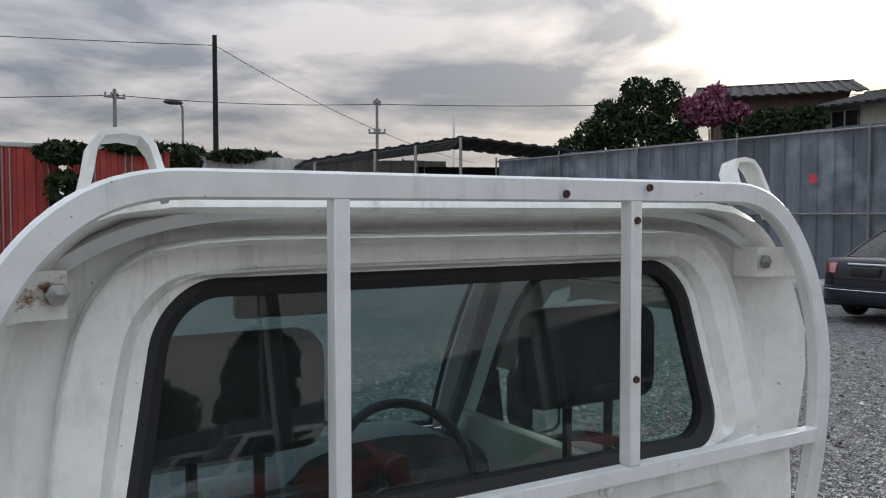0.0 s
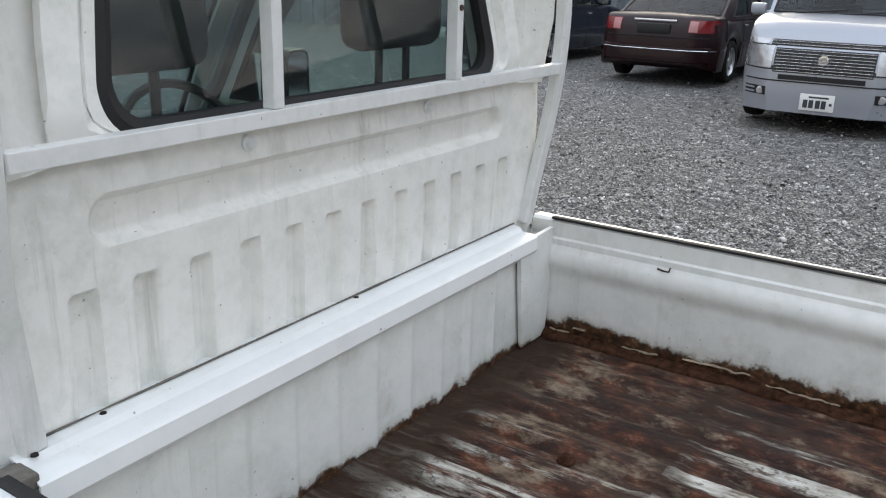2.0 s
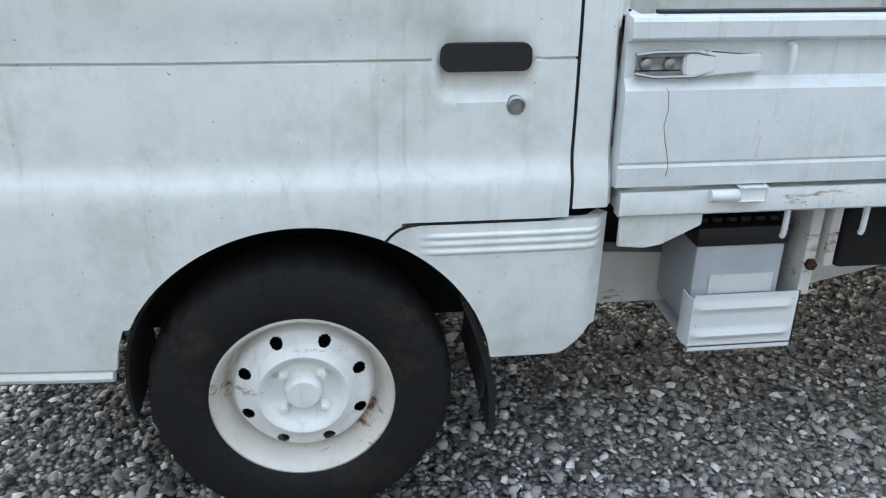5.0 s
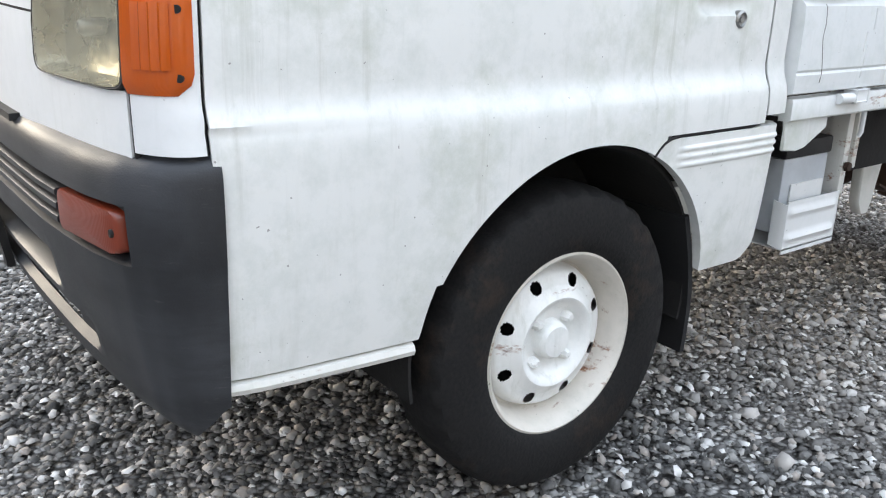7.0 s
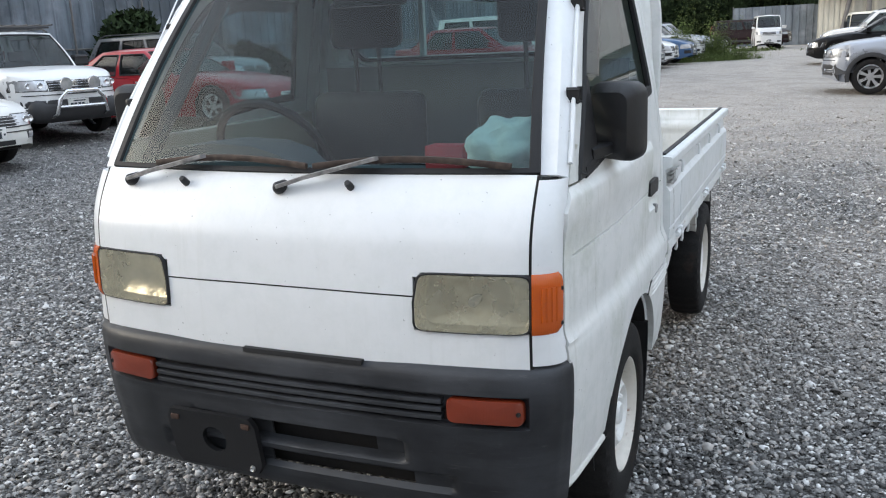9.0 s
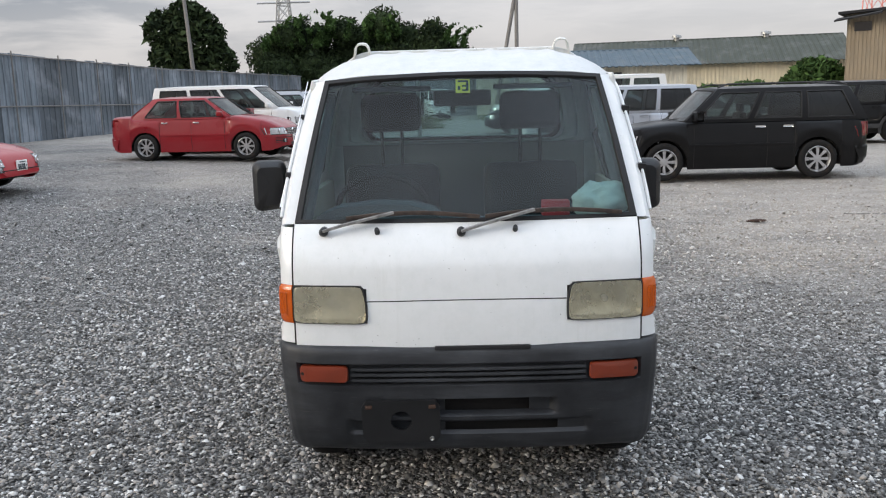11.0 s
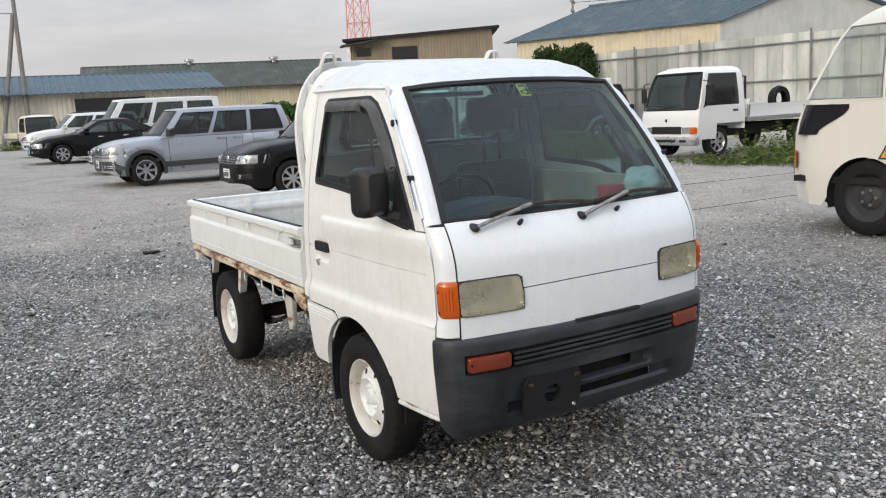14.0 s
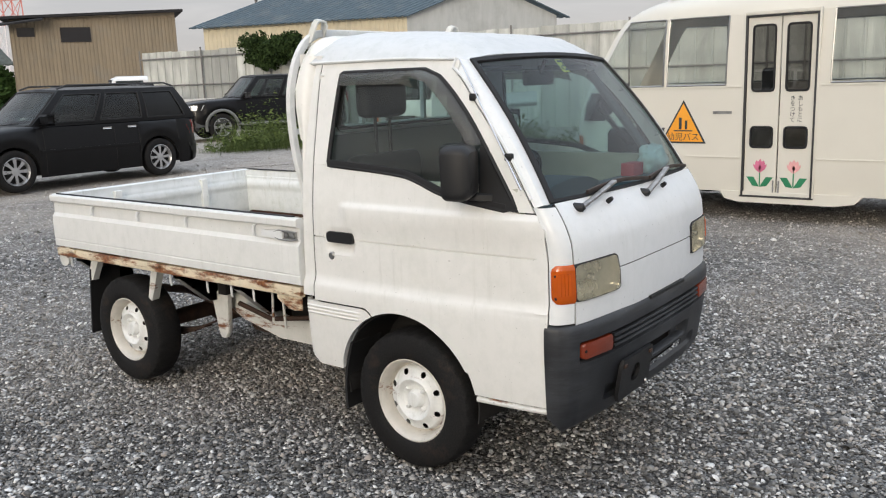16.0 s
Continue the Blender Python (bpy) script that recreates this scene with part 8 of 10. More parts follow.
# the row on the other side of the lane
suv("off_roader", "silver off-roader with a tail-mounted spare wheel", "silver", (-3.45, -17.4), PX, L=4.45, W=1.75, glass_dk=True)
sedan("sedan", "silver saloon beside the silver off-roader", "silver", (-4.0, -21.3), PX, group="cars across the lane")
sedan("sedan", "black sedan facing the lane", "black", (-3.05, -27.25), PX, L=4.5, W=1.69, H=1.38, group="cars across the lane")
van("van", "white minibus with a long flat roof", "white", (-5.2, -29.4), PX, L=5.0, W=1.75, H=2.05, near=False, group="cars across the lane", category="van", cowl=1.75, roof=(1.15, -2.3))
wagon("station_wagon", "white car half covered by a pale blue sheet", "white", (-3.4, -33.0), PX, near=False, group="cars across the lane")
bm = bmesh.new()
add_grid(bm, [[(-3.4 + 1.2 + u * 0.95, -33.0 + v * 0.86, 0.99 - 0.22 * smooth01(0.2, 1.0, u) - 0.25 * abs(v) ** 4 + 0.02 * noise.noise(Vector((u * 5, v * 5, 2)))) for v in span(-1, 1, 15)] for u in span(-0.7, 1.05, 14)])
solidify(bm, 0.006)
solid("blue_sheet", bm, mat_plain("blue_plastic_sheet", (0.10, 0.42, 0.66), 0.45, 0, 0.15, 6.0), "pale blue plastic sheet draped over a car bonnet", "sheet")
sedan("sedan", "white sedan deep in the row", "white", (-5.2, -36.6), PX, near=False, group="cars across the lane")
wagon("station_wagon", "black wagon with alloy wheels", "black", (-4.72, -11.95), PX, L=4.45, W=1.735, H=1.59, spokes=8, glass_dk=True)
suv("off_roader", "black off-roader with red tail lamps", "black", (-10.55, -21.3), PX, L=4.5, W=1.78, H=1.72, glass_dk=True)
sedan("sedan", "white sedan between two black cars", "pearl", (-7.2, -24.8), PX, group="cars across the lane")
big = suv("off_roader", "large black off-roader with silver arch flares", "black", (-14.5, -18.1), -112, L=5.0, W=1.9, H=1.85, r=0.39, axles=(-1.58, 1.52), hood=(1.08, 1.18), belt=1.17, cowl=0.95, roof=(0.35, -2.25), glass_dk=True, spokes=6)
bm = bmesh.new()
add_tube(bm, [(-0.98, -1.1, 0.45), (-0.98, 1.05, 0.45)], 0.05, square=0.03)
part("side_step", bm, M_STEEL, big, "silver side step")
for flare in big.children:
    if flare.name.startswith("arch_flare"):
        flare.data.materials[0] = M_STEEL
bm = box_bm(-0.9, 0.9, 2.38, 2.56, 0.52, 0.74, bevel=0.04)
part("chrome_bumper", bm, M_CHROME, big, "chrome front bumper")


# ---- fences, sheds, houses, poles, trees ----
def mat_sheet(name, tone, stain=0.5, rust=0.0, vary=0.15, chalk=(0.20, 0.20, 0.19), chalky=0.35):
    """Weathered corrugated steel: each sheet a little different, with run-down stains."""
    m, t, b = nodes_of(name)
    info = t.nodes.new("ShaderNodeObjectInfo")
    v = coords(t)
    tc = t.nodes.new("ShaderNodeNewGeometry")
    mp = t.nodes.new("ShaderNodeMapping")
    link(t, tc.outputs["Position"], mp.inputs[0])
    mp.inputs["Scale"].default_value = (2.2, 2.2, 0.35)
    streak, blot = noise_tex(t, mp.outputs[0], 1.3, 7, 0.65), noise_tex(t, tc.outputs["Position"], 0.7, 6, 0.6)
    base = mixc(t, info.outputs["Random"], tuple(c * (1 - vary) for c in tone), tuple(min(1, c * (1 + vary)) for c in tone))
    c = mixc(t, ramp(t, streak.outputs[0], [(0.40, 0.0), (0.72, stain)]), base, tuple(x * 0.42 for x in tone))
    c = mixc(t, ramp(t, blot.outputs[0], [(0.5, 0.0), (0.72, chalky)]), c, chalk)
    if rust:
        fine = noise_tex(t, tc.outputs["Position"], 9, 5, 0.7)
        c = mixc(t, ramp(t, fine.outputs[0], [(0.62 - 0.1 * rust, 0.0), (0.75, rust)]), c, (0.16, 0.08, 0.045))
    link(t, c, b.inputs["Base Color"])
    setv(b, Roughness=0.7, Metallic=0.0)
    return m


M_FENCE = mat_sheet("blue_grey_sheet", (0.150, 0.176, 0.205), 0.9, 0.3, 0.42, (0.40, 0.43, 0.48), 0.6)
M_FENCE_W = mat_sheet("pale_grey_sheet", (0.50, 0.51, 0.48), 0.7, 0.2, 0.3)
M_RAIL = mat_plain("galvanised_pipe", (0.22, 0.21, 0.20), 0.6, 0.5, 0.25, 5.0)
M_BEIGE = mat_sheet("beige_sheet", (0.29, 0.235, 0.165), 0.45, 0.1)
M_CREAMW = mat_sheet("cream_wall", (0.62, 0.55, 0.40), 0.25, 0.0)
M_GREYW = mat_sheet("grey_wall_sheet", (0.42, 0.43, 0.42), 0.25)
M_ROOF_BLUE = mat_sheet("blue_roof_sheet", (0.060, 0.092, 0.118), 0.4)
M_ROOF_TEAL = mat_sheet("slate_blue_roof", (0.075, 0.112, 0.140), 0.4)
M_ROOF_GREEN = mat_sheet("green_roof_sheet", (0.045, 0.052, 0.036), 0.4)
M_ROOF_TILE = mat_plain("dark_roof_tile", (0.020, 0.020, 0.022), 0.95, 0, 0.3, 3.0)
M_BROWNW = mat_plain("brown_wall", (0.12, 0.075, 0.055), 0.85, 0, 0.2, 2.0)
M_GREYHOUSE = mat_plain("grey_house_wall", (0.27, 0.25, 0.21), 0.85, 0, 0.2, 2.0)
M_REDW = mat_plain("red_container_paint", (0.36, 0.045, 0.035), 0.6, 0, 0.3, 1.5)
M_CONC = mat_plain("concrete_pole", (0.20, 0.19, 0.18), 0.8, 0, 0.2, 3.0)
M_WIRE = mat_plain("wire", (0.03, 0.03, 0.03), 0.7)
M_DARKWIN = mat_plain("dark_window", (0.015, 0.015, 0.018), 0.1, 0, 0.1, 3.0)


def fence(name, label, pts, h, mat, pw=0.9, ribs=2, rails=(0.45, 0.97), side=1, wob=0.03, seed=2, front=1):
    """Upright corrugated sheets on pipe rails along a line of ground points."""
    f = thing(name, label, "fence")
    rng = random.Random(seed)
    bm = bmesh.new()
    prof = []
    for k in range(ribs):
        x0 = pw * k / ribs
        w = pw / ribs
        prof += [(x0, 0.0), (x0 + w * 0.84, 0.0), (x0 + w * 0.88, 0.04), (x0 + w * 0.96, 0.04)]
    prof.append((pw, 0.0))
    add_grid(bm, [[(x, d, z) for x, d in prof] for z in (0.0, 1.0)])
    solidify(bm, 0.004)
    me = bpy.data.meshes.new("sheet")
    bm.to_mesh(me)
    bm.free()
    me.materials.append(mat)
    for (x0, y0), (x1, y1) in zip(pts, pts[1:]):
        L = math.hypot(x1 - x0, y1 - y0)
        a = math.atan2(y1 - y0, x1 - x0)
        n = max(1, round(L / pw))
        for i in range(n):
            ob = new("sheet", me)
            ob.parent = f
            q = i / n
            ob.matrix_local = Matrix.Translation((lerp(x0, x1, q), lerp(y0, y1, q), -0.05)) @ Matrix.Rotation(a, 4, "Z") @ Matrix.Diagonal((L / n / pw * 1.01, side, h + rng.uniform(-wob, wob), 1))
        for rz in rails:
            bm = tube_bm([(x0 + 0.09 * math.sin(a) * side * front, y0 - 0.09 * math.cos(a) * side * front, h * rz), (x1 + 0.09 * math.sin(a) * side * front, y1 - 0.09 * math.cos(a) * side * front, h * rz)], 0.028, 8)
            part("rail", bm, M_RAIL, f)
        for i in range(0, n + 1, 4):
            q = i / n
            px, py = lerp(x0, x1, q) + 0.12 * math.sin(a) * side * front, lerp(y0, y1, q) - 0.12 * math.cos(a) * side * front
            part("post", tube_bm([(px, py, -0.05), (px, py, h + 0.05)], 0.03, 8), M_RAIL, f)
    return f


FENCE_FRONT = -1
fence("fence", "tall blue-grey corrugated steel fence with stains", [(17.2, 24.0), (17.2, -18.0), (16.6, -44.0), (12.6, -64.0)], 3.65, M_FENCE, side=-1, front=FENCE_FRONT)
fence("fence", "far blue-grey corrugated fence at the end of the lane", [(4.4, -61.5), (-1.6, -60.5)], 2.9, M_FENCE, side=-1, seed=5)
fence("fence", "pale grey corrugated steel fence", [(-17.9, -29.0), (-19.2, -16.0), (-20.4, -4.0), (-21.3, 9.0)], 3.0, M_FENCE_W, ribs=2, rails=(0.55, 0.90), side=-1, seed=6, front=-1)
# closing fences behind the camera's first place
fence("fence", "old grey-green corrugated fence far ahead of the truck", [(5.5, 32.0), (18.0, 29.0)], 3.9, M_FENCE_W, side=-1, seed=9)
sign = bmesh.new()
add_box(sign, 17.03, 17.05, 10.95, 11.15, 2.36, 2.56, 0.0)
solid("red_sign", sign, M_REDBOX, "small square red sign fixed to the corrugated fence", "sign")


def ribbed(bm, p0, p1, z0, z1, pitch=0.25, d=0.03):
    """A ribbed upright wall from p0 to p1."""
    a, b = Vector(p0), Vector(p1)
    L = (b - a).length
    u = (b - a) / L
    n = Vector((u.y, -u.x))
    k = int(L / pitch)
    row = []
    for i in range(k):
        for q, e in ((0.0, 0.0), (0.5, 0.0), (0.6, d), (0.9, d)):
            p = a + u * (L * (i + q) / k) + n * e
            row.append(p)
    row.append(b)
    add_grid(bm, [[(p.x, p.y, z) for p in row] for z in (z0, z1)])


def ribbed_roof(bm, a, b, c, d, pitch=0.3, h=0.03):
    """Roof plane: a-b along the eave, d-c along the ridge."""
    a, b, c, d = map(Vector, (a, b, c, d))
    L = (b - a).length
    k = max(2, int(L / pitch))
    up = (b - a).cross(d - a).normalized()
    if up.z < 0:
        up = -up
    lo, hi = [], []
    for i in range(k + 1):
        for q, e in (((0.0, 0.0), (0.5, 0.0), (0.6, h), (0.9, h)) if i < k else ((0.0, 0.0),)):
            t = (i + q) / k
            lo.append(a.lerp(b, t) + up * e)
            hi.append(d.lerp(c, t) + up * e)
    add_grid(bm, [lo, hi])


def gable_house(name, label, corner, along, across, eave, ridge, wall, roof, over=0.5, gable_wall=None, category="building", rib=0.3):
    """corner: a ground corner; along and across: ground vectors; the ridge runs along."""
    h = thing(name, label, category)
    c, u, v = Vector(corner), Vector(along), Vector(across)
    p = [c, c + u, c + u + v, c + v]
    for i in (0, 2):
        bm = bmesh.new()
        ribbed(bm, p[i], p[(i + 1) % 4], -0.1, eave, rib)
        part("wall", bm, wall, h)
    for q0, q1 in ((p[1], p[2]), (p[3], p[0])):
        bm = bmesh.new()
        m = (q0 + q1) / 2
        n = max(4, int((q1 - q0).length / rib))
        row0, row1 = [], []
        for i in range(n + 1):
            t = i / n
            q = q0.lerp(q1, t)
            row0.append((q.x, q.y, -0.1))
            row1.append((q.x, q.y, lerp(eave, ridge, 1 - abs(2 * t - 1))))
        add_grid(bm, [row0, row1])
        part("gable_wall", bm, gable_wall or wall, h)
    un, vn = u.normalized() * over, v.normalized() * over
    slope = (ridge - eave) / (v.length / 2)
    m0, m1 = c + v / 2 - un, c + u + v / 2 + un
    for e0, e1 in ((c - un - vn, c + u + un - vn), (c + v - un + vn, c + u + v + un + vn)):
        bm = bmesh.new()
        ribbed_roof(bm, (e0.x, e0.y, eave - slope * over), (e1.x, e1.y, eave - slope * over), (m1.x, m1.y, ridge + 0.03), (m0.x, m0.y, ridge + 0.03), 0.45, 0.05)
        solidify(bm, 0.06)
        part("roof", bm, roof, h)
    bm = tube_bm([(m0.x, m0.y, ridge + 0.06), (m1.x, m1.y, ridge + 0.06)], 0.12, 8)
    part("ridge_cap", bm, roof, h)
    return h


def wall_box(parent, name, p0, p1, z0, z1, out, mat, label=""):
    """A shallow box on a wall between two ground points; out: how proud."""
    a, b = Vector(p0), Vector(p1)
    n = Vector(((b - a).y, -(b - a).x)).normalized()
    bm = bmesh.new()
    lo = [a - n * 0.05, b - n * 0.05, b + n * out, a + n * out]
    v0, v1 = [bm.verts.new((q.x, q.y, z0)) for q in lo], [bm.verts.new((q.x, q.y, z1)) for q in lo]
    bm.faces.new(v0)
    bm.faces.new(v1[::-1])
    for i in range(4):
        bm.faces.new((v0[i], v0[(i + 1) % 4], v1[(i + 1) % 4], v1[i]))
    return part(name, bm, mat, parent, label)


def window_on(h, p0, p1, z0, z1, out=0.06):
    w = wall_box(h, "window", p0, p1, z0, z1, out, M_DARKWIN)
    a, b = Vector(p0), Vector(p1)
    n = Vector(((b - a).y, -(b - a).x)).normalized() * (out + 0.02)
    bm = bmesh.new()
    q = [(a.x + n.x, a.y + n.y, z0), (b.x + n.x, b.y + n.y, z0), (b.x + n.x, b.y + n.y, z1), (a.x + n.x, a.y + n.y, z1)]
    add_tube(bm, q + q[:1], 0.05, 4, caps=False)
    m = (a + b) / 2 + n
    add_tube(bm, [(m.x, m.y, z0), (m.x, m.y, z1)], 0.035, 4)
    part("frame", bm, M_RAIL, w)


# beige workshop with a lean-to roof
shop = thing("workshop", "two-storey workshop clad in beige corrugated steel", "building")
A, B = Vector((-24.1, -51.7)), Vector((-32.5, -46.6))
n = Vector((-(B - A).y, (B - A).x)).normalized()
if n.y > 0:
    n = -n
C, D = B + n * 7, A + n * 7
bm = bmesh.new()
ribbed(bm, B, A, -0.1, 6.2, 0.22, 0.03)
ribbed(bm, D, C, -0.1, 6.2, 0.22, 0.03)
for p0, p1 in ((A, D), (C, B)):
    ribbed(bm, p1, p0, -0.1, 6.2, 0.22, 0.03)
part("wall", bm, M_BEIGE, shop)
bm = bmesh.new()
e = (B - A).normalized() * 0.5
ov = -n * 0.5
q = [A - e + ov, B + e + ov, C + e - ov, D - e - ov]
add_grid(bm, [[(q[0].x, q[0].y, 6.20), (q[1].x, q[1].y, 6.62)], [(q[3].x, q[3].y, 6.25), (q[2].x, q[2].y, 6.67)]])
solidify(bm, 0.16)
part("roof", bm, M_ROOF_TILE, shop)
bm = bmesh.new()
add_grid(bm, [[(A.x, A.y, 6.15), (B.x, B.y, 6.15)], [(A.x, A.y, 6.22), (B.x, B.y, 6.62)]])
solidify(bm, 0.05)
part("gable_strip", bm, M_BEIGE, shop)
window_on(shop, A.lerp(B, 0.47), A.lerp(B, 0.29), 4.65, 5.55)
window_on(shop, A.lerp(B, 0.14), A.lerp(B, 0.04), 5.0, 5.55)
bm = bmesh.new()
p0, p1 = A - e * 1.2, A.lerp(B, 0.2)
add_grid(bm, [[(p0.x, p0.y, 5.75), (p1.x, p1.y, 6.1)], [(p0.x - n.x * 1.2, p0.y - n.y * 1.2, 5.55), (p1.x - n.x * 1.2, p1.y - n.y * 1.2, 5.9)]])
solidify(bm, 0.1)
part("canopy", bm, M_ROOF_TILE, shop)

wh = gable_house("warehouse", "cream warehouse with a slate-blue roof", (-37.3, -30.9), (4.6, -13.1), (-10.2, 4.3), 5.45, 7.4, M_CREAMW, M_ROOF_TEAL, 0.5, M_GREYW)
M_PALEW = mat_plain("weathered_cream_wall", (0.62, 0.59, 0.50), 0.85, 0, 0.12, 0.8, 0.05, 30.0)
bar = gable_house("workshop", "low cream shed with a blue metal roof", (-15.2, -55.5), (14.2, -1.5), (-0.8, -9.0), 3.5, 4.6, M_PALEW, M_ROOF_BLUE, 0.8)
wall_box(bar, "doorway", (-10.9, -55.85), (-6.6, -56.3), 0.0, 3.0, 0.05, M_DARKWIN, "dark open doorway")
gr = gable_house("warehouse", "long shed with a dull green roof", (-30.5, -66.0), (20.5, -5.0), (-2.0, -10.0), 4.0, 6.0, M_CREAMW, M_ROOF_GREEN, 0.7)
for q in (0.25, 0.6):
    x, y = lerp(-31.3, -10.8, q), lerp(-71.0, -76.0, q)
    bm = lathe_bm([(0, 0.25), (0.3, 0.25), (0.3, 0.45), (0.5, 0.4), (0.6, 0.0)], (x, y, 6.0), 12, "z")
    part("roof_vent", bm, M_STEEL, gr)

# houses beyond the grey fence
hs = gable_house("house", "brown two-storey house with a dark tiled roof", (30.2, 25.7), (3.3, -4.5), (6.0, 5.0), 6.95, 7.8, M_BROWNW, M_ROOF_TILE, 0.8)
window_on(hs, (31.6, 23.8), (32.0, 23.25), 5.8, 6.3)
hs2 = gable_house("house", "tan house with a low tiled roof", (28.4, 18.7), (-0.2, -6.0), (6.5, -0.2), 5.65, 6.35, M_GREYHOUSE, M_ROOF_TILE, 0.5)
window_on(hs2, (28.38, 18.3), (28.35, 17.2), 4.75, 5.45)
window_on(hs2, (28.3, 15.3), (28.27, 14.3), 4.8, 5.3)

# open shed and red containers far ahead of the truck
shed = thing("open_shed", "dark open shed with a low pitched metal roof on posts", "shed")
bm = bmesh.new()
ribbed_roof(bm, (10.8, 26.9, 3.55), (16.0, 24.5, 4.45), (18.2, 29.0, 4.45), (12.2, 31.6, 3.55), 0.5, 0.04)
ribbed_roof(bm, (16.0, 24.5, 4.45), (19.9, 22.6, 3.95), (22.0, 27.0, 3.95), (18.2, 29.0, 4.45), 0.5, 0.04)
solidify(bm, 0.08)
part("roof", bm, M_ROOF_TILE, shed)
for x, y, z in ((13.1, 25.85, 3.9), (14.4, 25.2, 4.1), (15.9, 24.55, 4.4), (11.2, 26.8, 3.5), (19.6, 22.8, 3.9)):
    part("post", tube_bm([(x, y, 0), (x, y, z)], 0.06, 8), M_STEEL, shed)
bm = bmesh.new()
ribbed(bm, (12.3, 31.4), (21.8, 27.0), 0, 3.6, 0.5, 0.03)
part("back_wall", bm, M_DARK, shed)
for k in range(5):
    q = k / 4
    part("purlin", tube_bm([(lerp(10.9, 12.3, q), lerp(27.0, 31.4, q), 3.48), (lerp(16.0, 18.2, q), lerp(24.6, 28.9, q), 4.36)], 0.05, 6), M_STEEL, shed)

def container(at, turn, mat, label, L=3.0, H=3.7):
    c = thing("container", label, "container", "red containers", at=(at[0], at[1], 0), turn=turn)
    bm = bmesh.new()
    ribbed(bm, (L / 2, -1.2), (-L / 2, -1.2), 0, H, 0.3, 0.04)
    ribbed(bm, (-L / 2, 1.2), (L / 2, 1.2), 0, H, 0.3, 0.04)
    ribbed(bm, (L / 2, 1.2), (L / 2, -1.2), 0, H, 0.3, 0.04)
    ribbed(bm, (-L / 2, -1.2), (-L / 2, 1.2), 0, H, 0.3, 0.04)
    part("wall", bm, mat, c)
    part("roof", box_bm(-L / 2 - 0.05, L / 2 + 0.05, -1.25, 1.25, H - 0.05, H + 0.1, bevel=0.03), M_FENCE_W, c)
    for x in (-L / 2 + 0.3, -0.1, 0.1, L / 2 - 0.3):
        part("lock_bar", tube_bm([(x, -1.26, 0.2), (x, -1.26, H - 0.1)], 0.03, 6), M_STEEL, c)
    return c
container((1.3, 27.8), 4, M_REDW, "faded red steel container overgrown with vines", 2.9)
container((4.7, 27.6), 4, M_REDW, "faded red steel container beside a gap", 2.6)
container((-2.0, 28.0), 4, M_FENCE_W, "pale grey container with green stains", 3.2)

# ---- poles and wires ----
def pole(at, h, r, label, arms=(), lean=(0, 0), mat=None):
    p = thing("utility_pole", label, "pole", "utility poles", at=(at[0], at[1], 0))
    part("shaft", tube_bm([(0, 0, -0.1), (lean[0], lean[1], h)], [r, r * 0.7], 10), mat or M_CONC, p)
    for z, w, a in arms:
        c, s = math.cos(radians(a)), math.sin(radians(a))
        part("cross_arm", tube_bm([(-w * c, -w * s, z), (w * c, w * s, z)], 0.06, 6), M_RAIL, p)
        for q in (-0.9, -0.3, 0.3, 0.9):
            part("insulator", lathe_bm([(0, 0.05), (0.15, 0.06), (0.2, 0.0)], (q * w * c, q * w * s, z + 0.05), 8, "z"), M_STEEL, p)
    return p

pole((12.05, 41.7), 10.7, 0.17, "plain dark utility pole", mat=M_DARK)
pole((7.4, 42.8), 7.8, 0.13, "utility pole with a cross arm", [(7.4, 0.55, 20)])
pole((19.7, 38.7), 7.7, 0.10, "utility pole with a small transformer", [(5.9, 0.45, -20), (7.4, 0.2, 0)])
pole((23.2, 36.7), 6.9, 0.10, "pale aerial pole above the shed", mat=M_WHITE_CLEAN)
pole((17.6, -53.9), 10.2, 0.16, "leaning utility pole by the fence", lean=(0.6, 0))
pp = pole((-3.8, -56.3), 11.2, 0.16, "utility pole with a slanting stay pole", lean=(0.0, 0.0), mat=M_CONC)
part("stay_pole", tube_bm([(1.6, -0.3, 0), (0.1, 0, 8.3)], 0.13, 8), M_CONC, pp)
pole((-46.0, -54.0), 10.0, 0.12, "distant utility pole with two cross arms", [(9.3, 1.1, 40), (8.5, 0.8, 40)])
pole((-33.5, -62.0), 6.5, 0.1, "short pole before the green shed")
lamp = thing("street_lamp", "street lamp with an oval head", "street lamp", at=(10.5, 42.1, 0))
part("shaft", tube_bm([(0, 0, 0), (0, 0, 7.0), (-0.1, 0, 7.2)], 0.06, 8), M_CONC, lamp)
bm = bmesh.new()
bmesh.ops.create_uvsphere(bm, u_segments=16, v_segments=8, radius=1)
bmesh.ops.transform(bm, matrix=Matrix.Translation((-0.45, 0, 7.25)) @ Matrix.Diagonal((0.5, 0.2, 0.13, 1)), verts=bm.verts)
part("head", bm, M_GREYPL, lamp)

def wire(a, b, sag, r=0.012):
    bm = tube_bm([(lerp(a[0], b[0], t), lerp(a[1], b[1], t), lerp(a[2], b[2], t) - sag * 4 * t * (1 - t)) for t in span(0, 1, 15)], r, 5)
    solid("overhead_wire", bm, M_WIRE, "thin black overhead wire sagging between poles", "wire", "overhead wires")

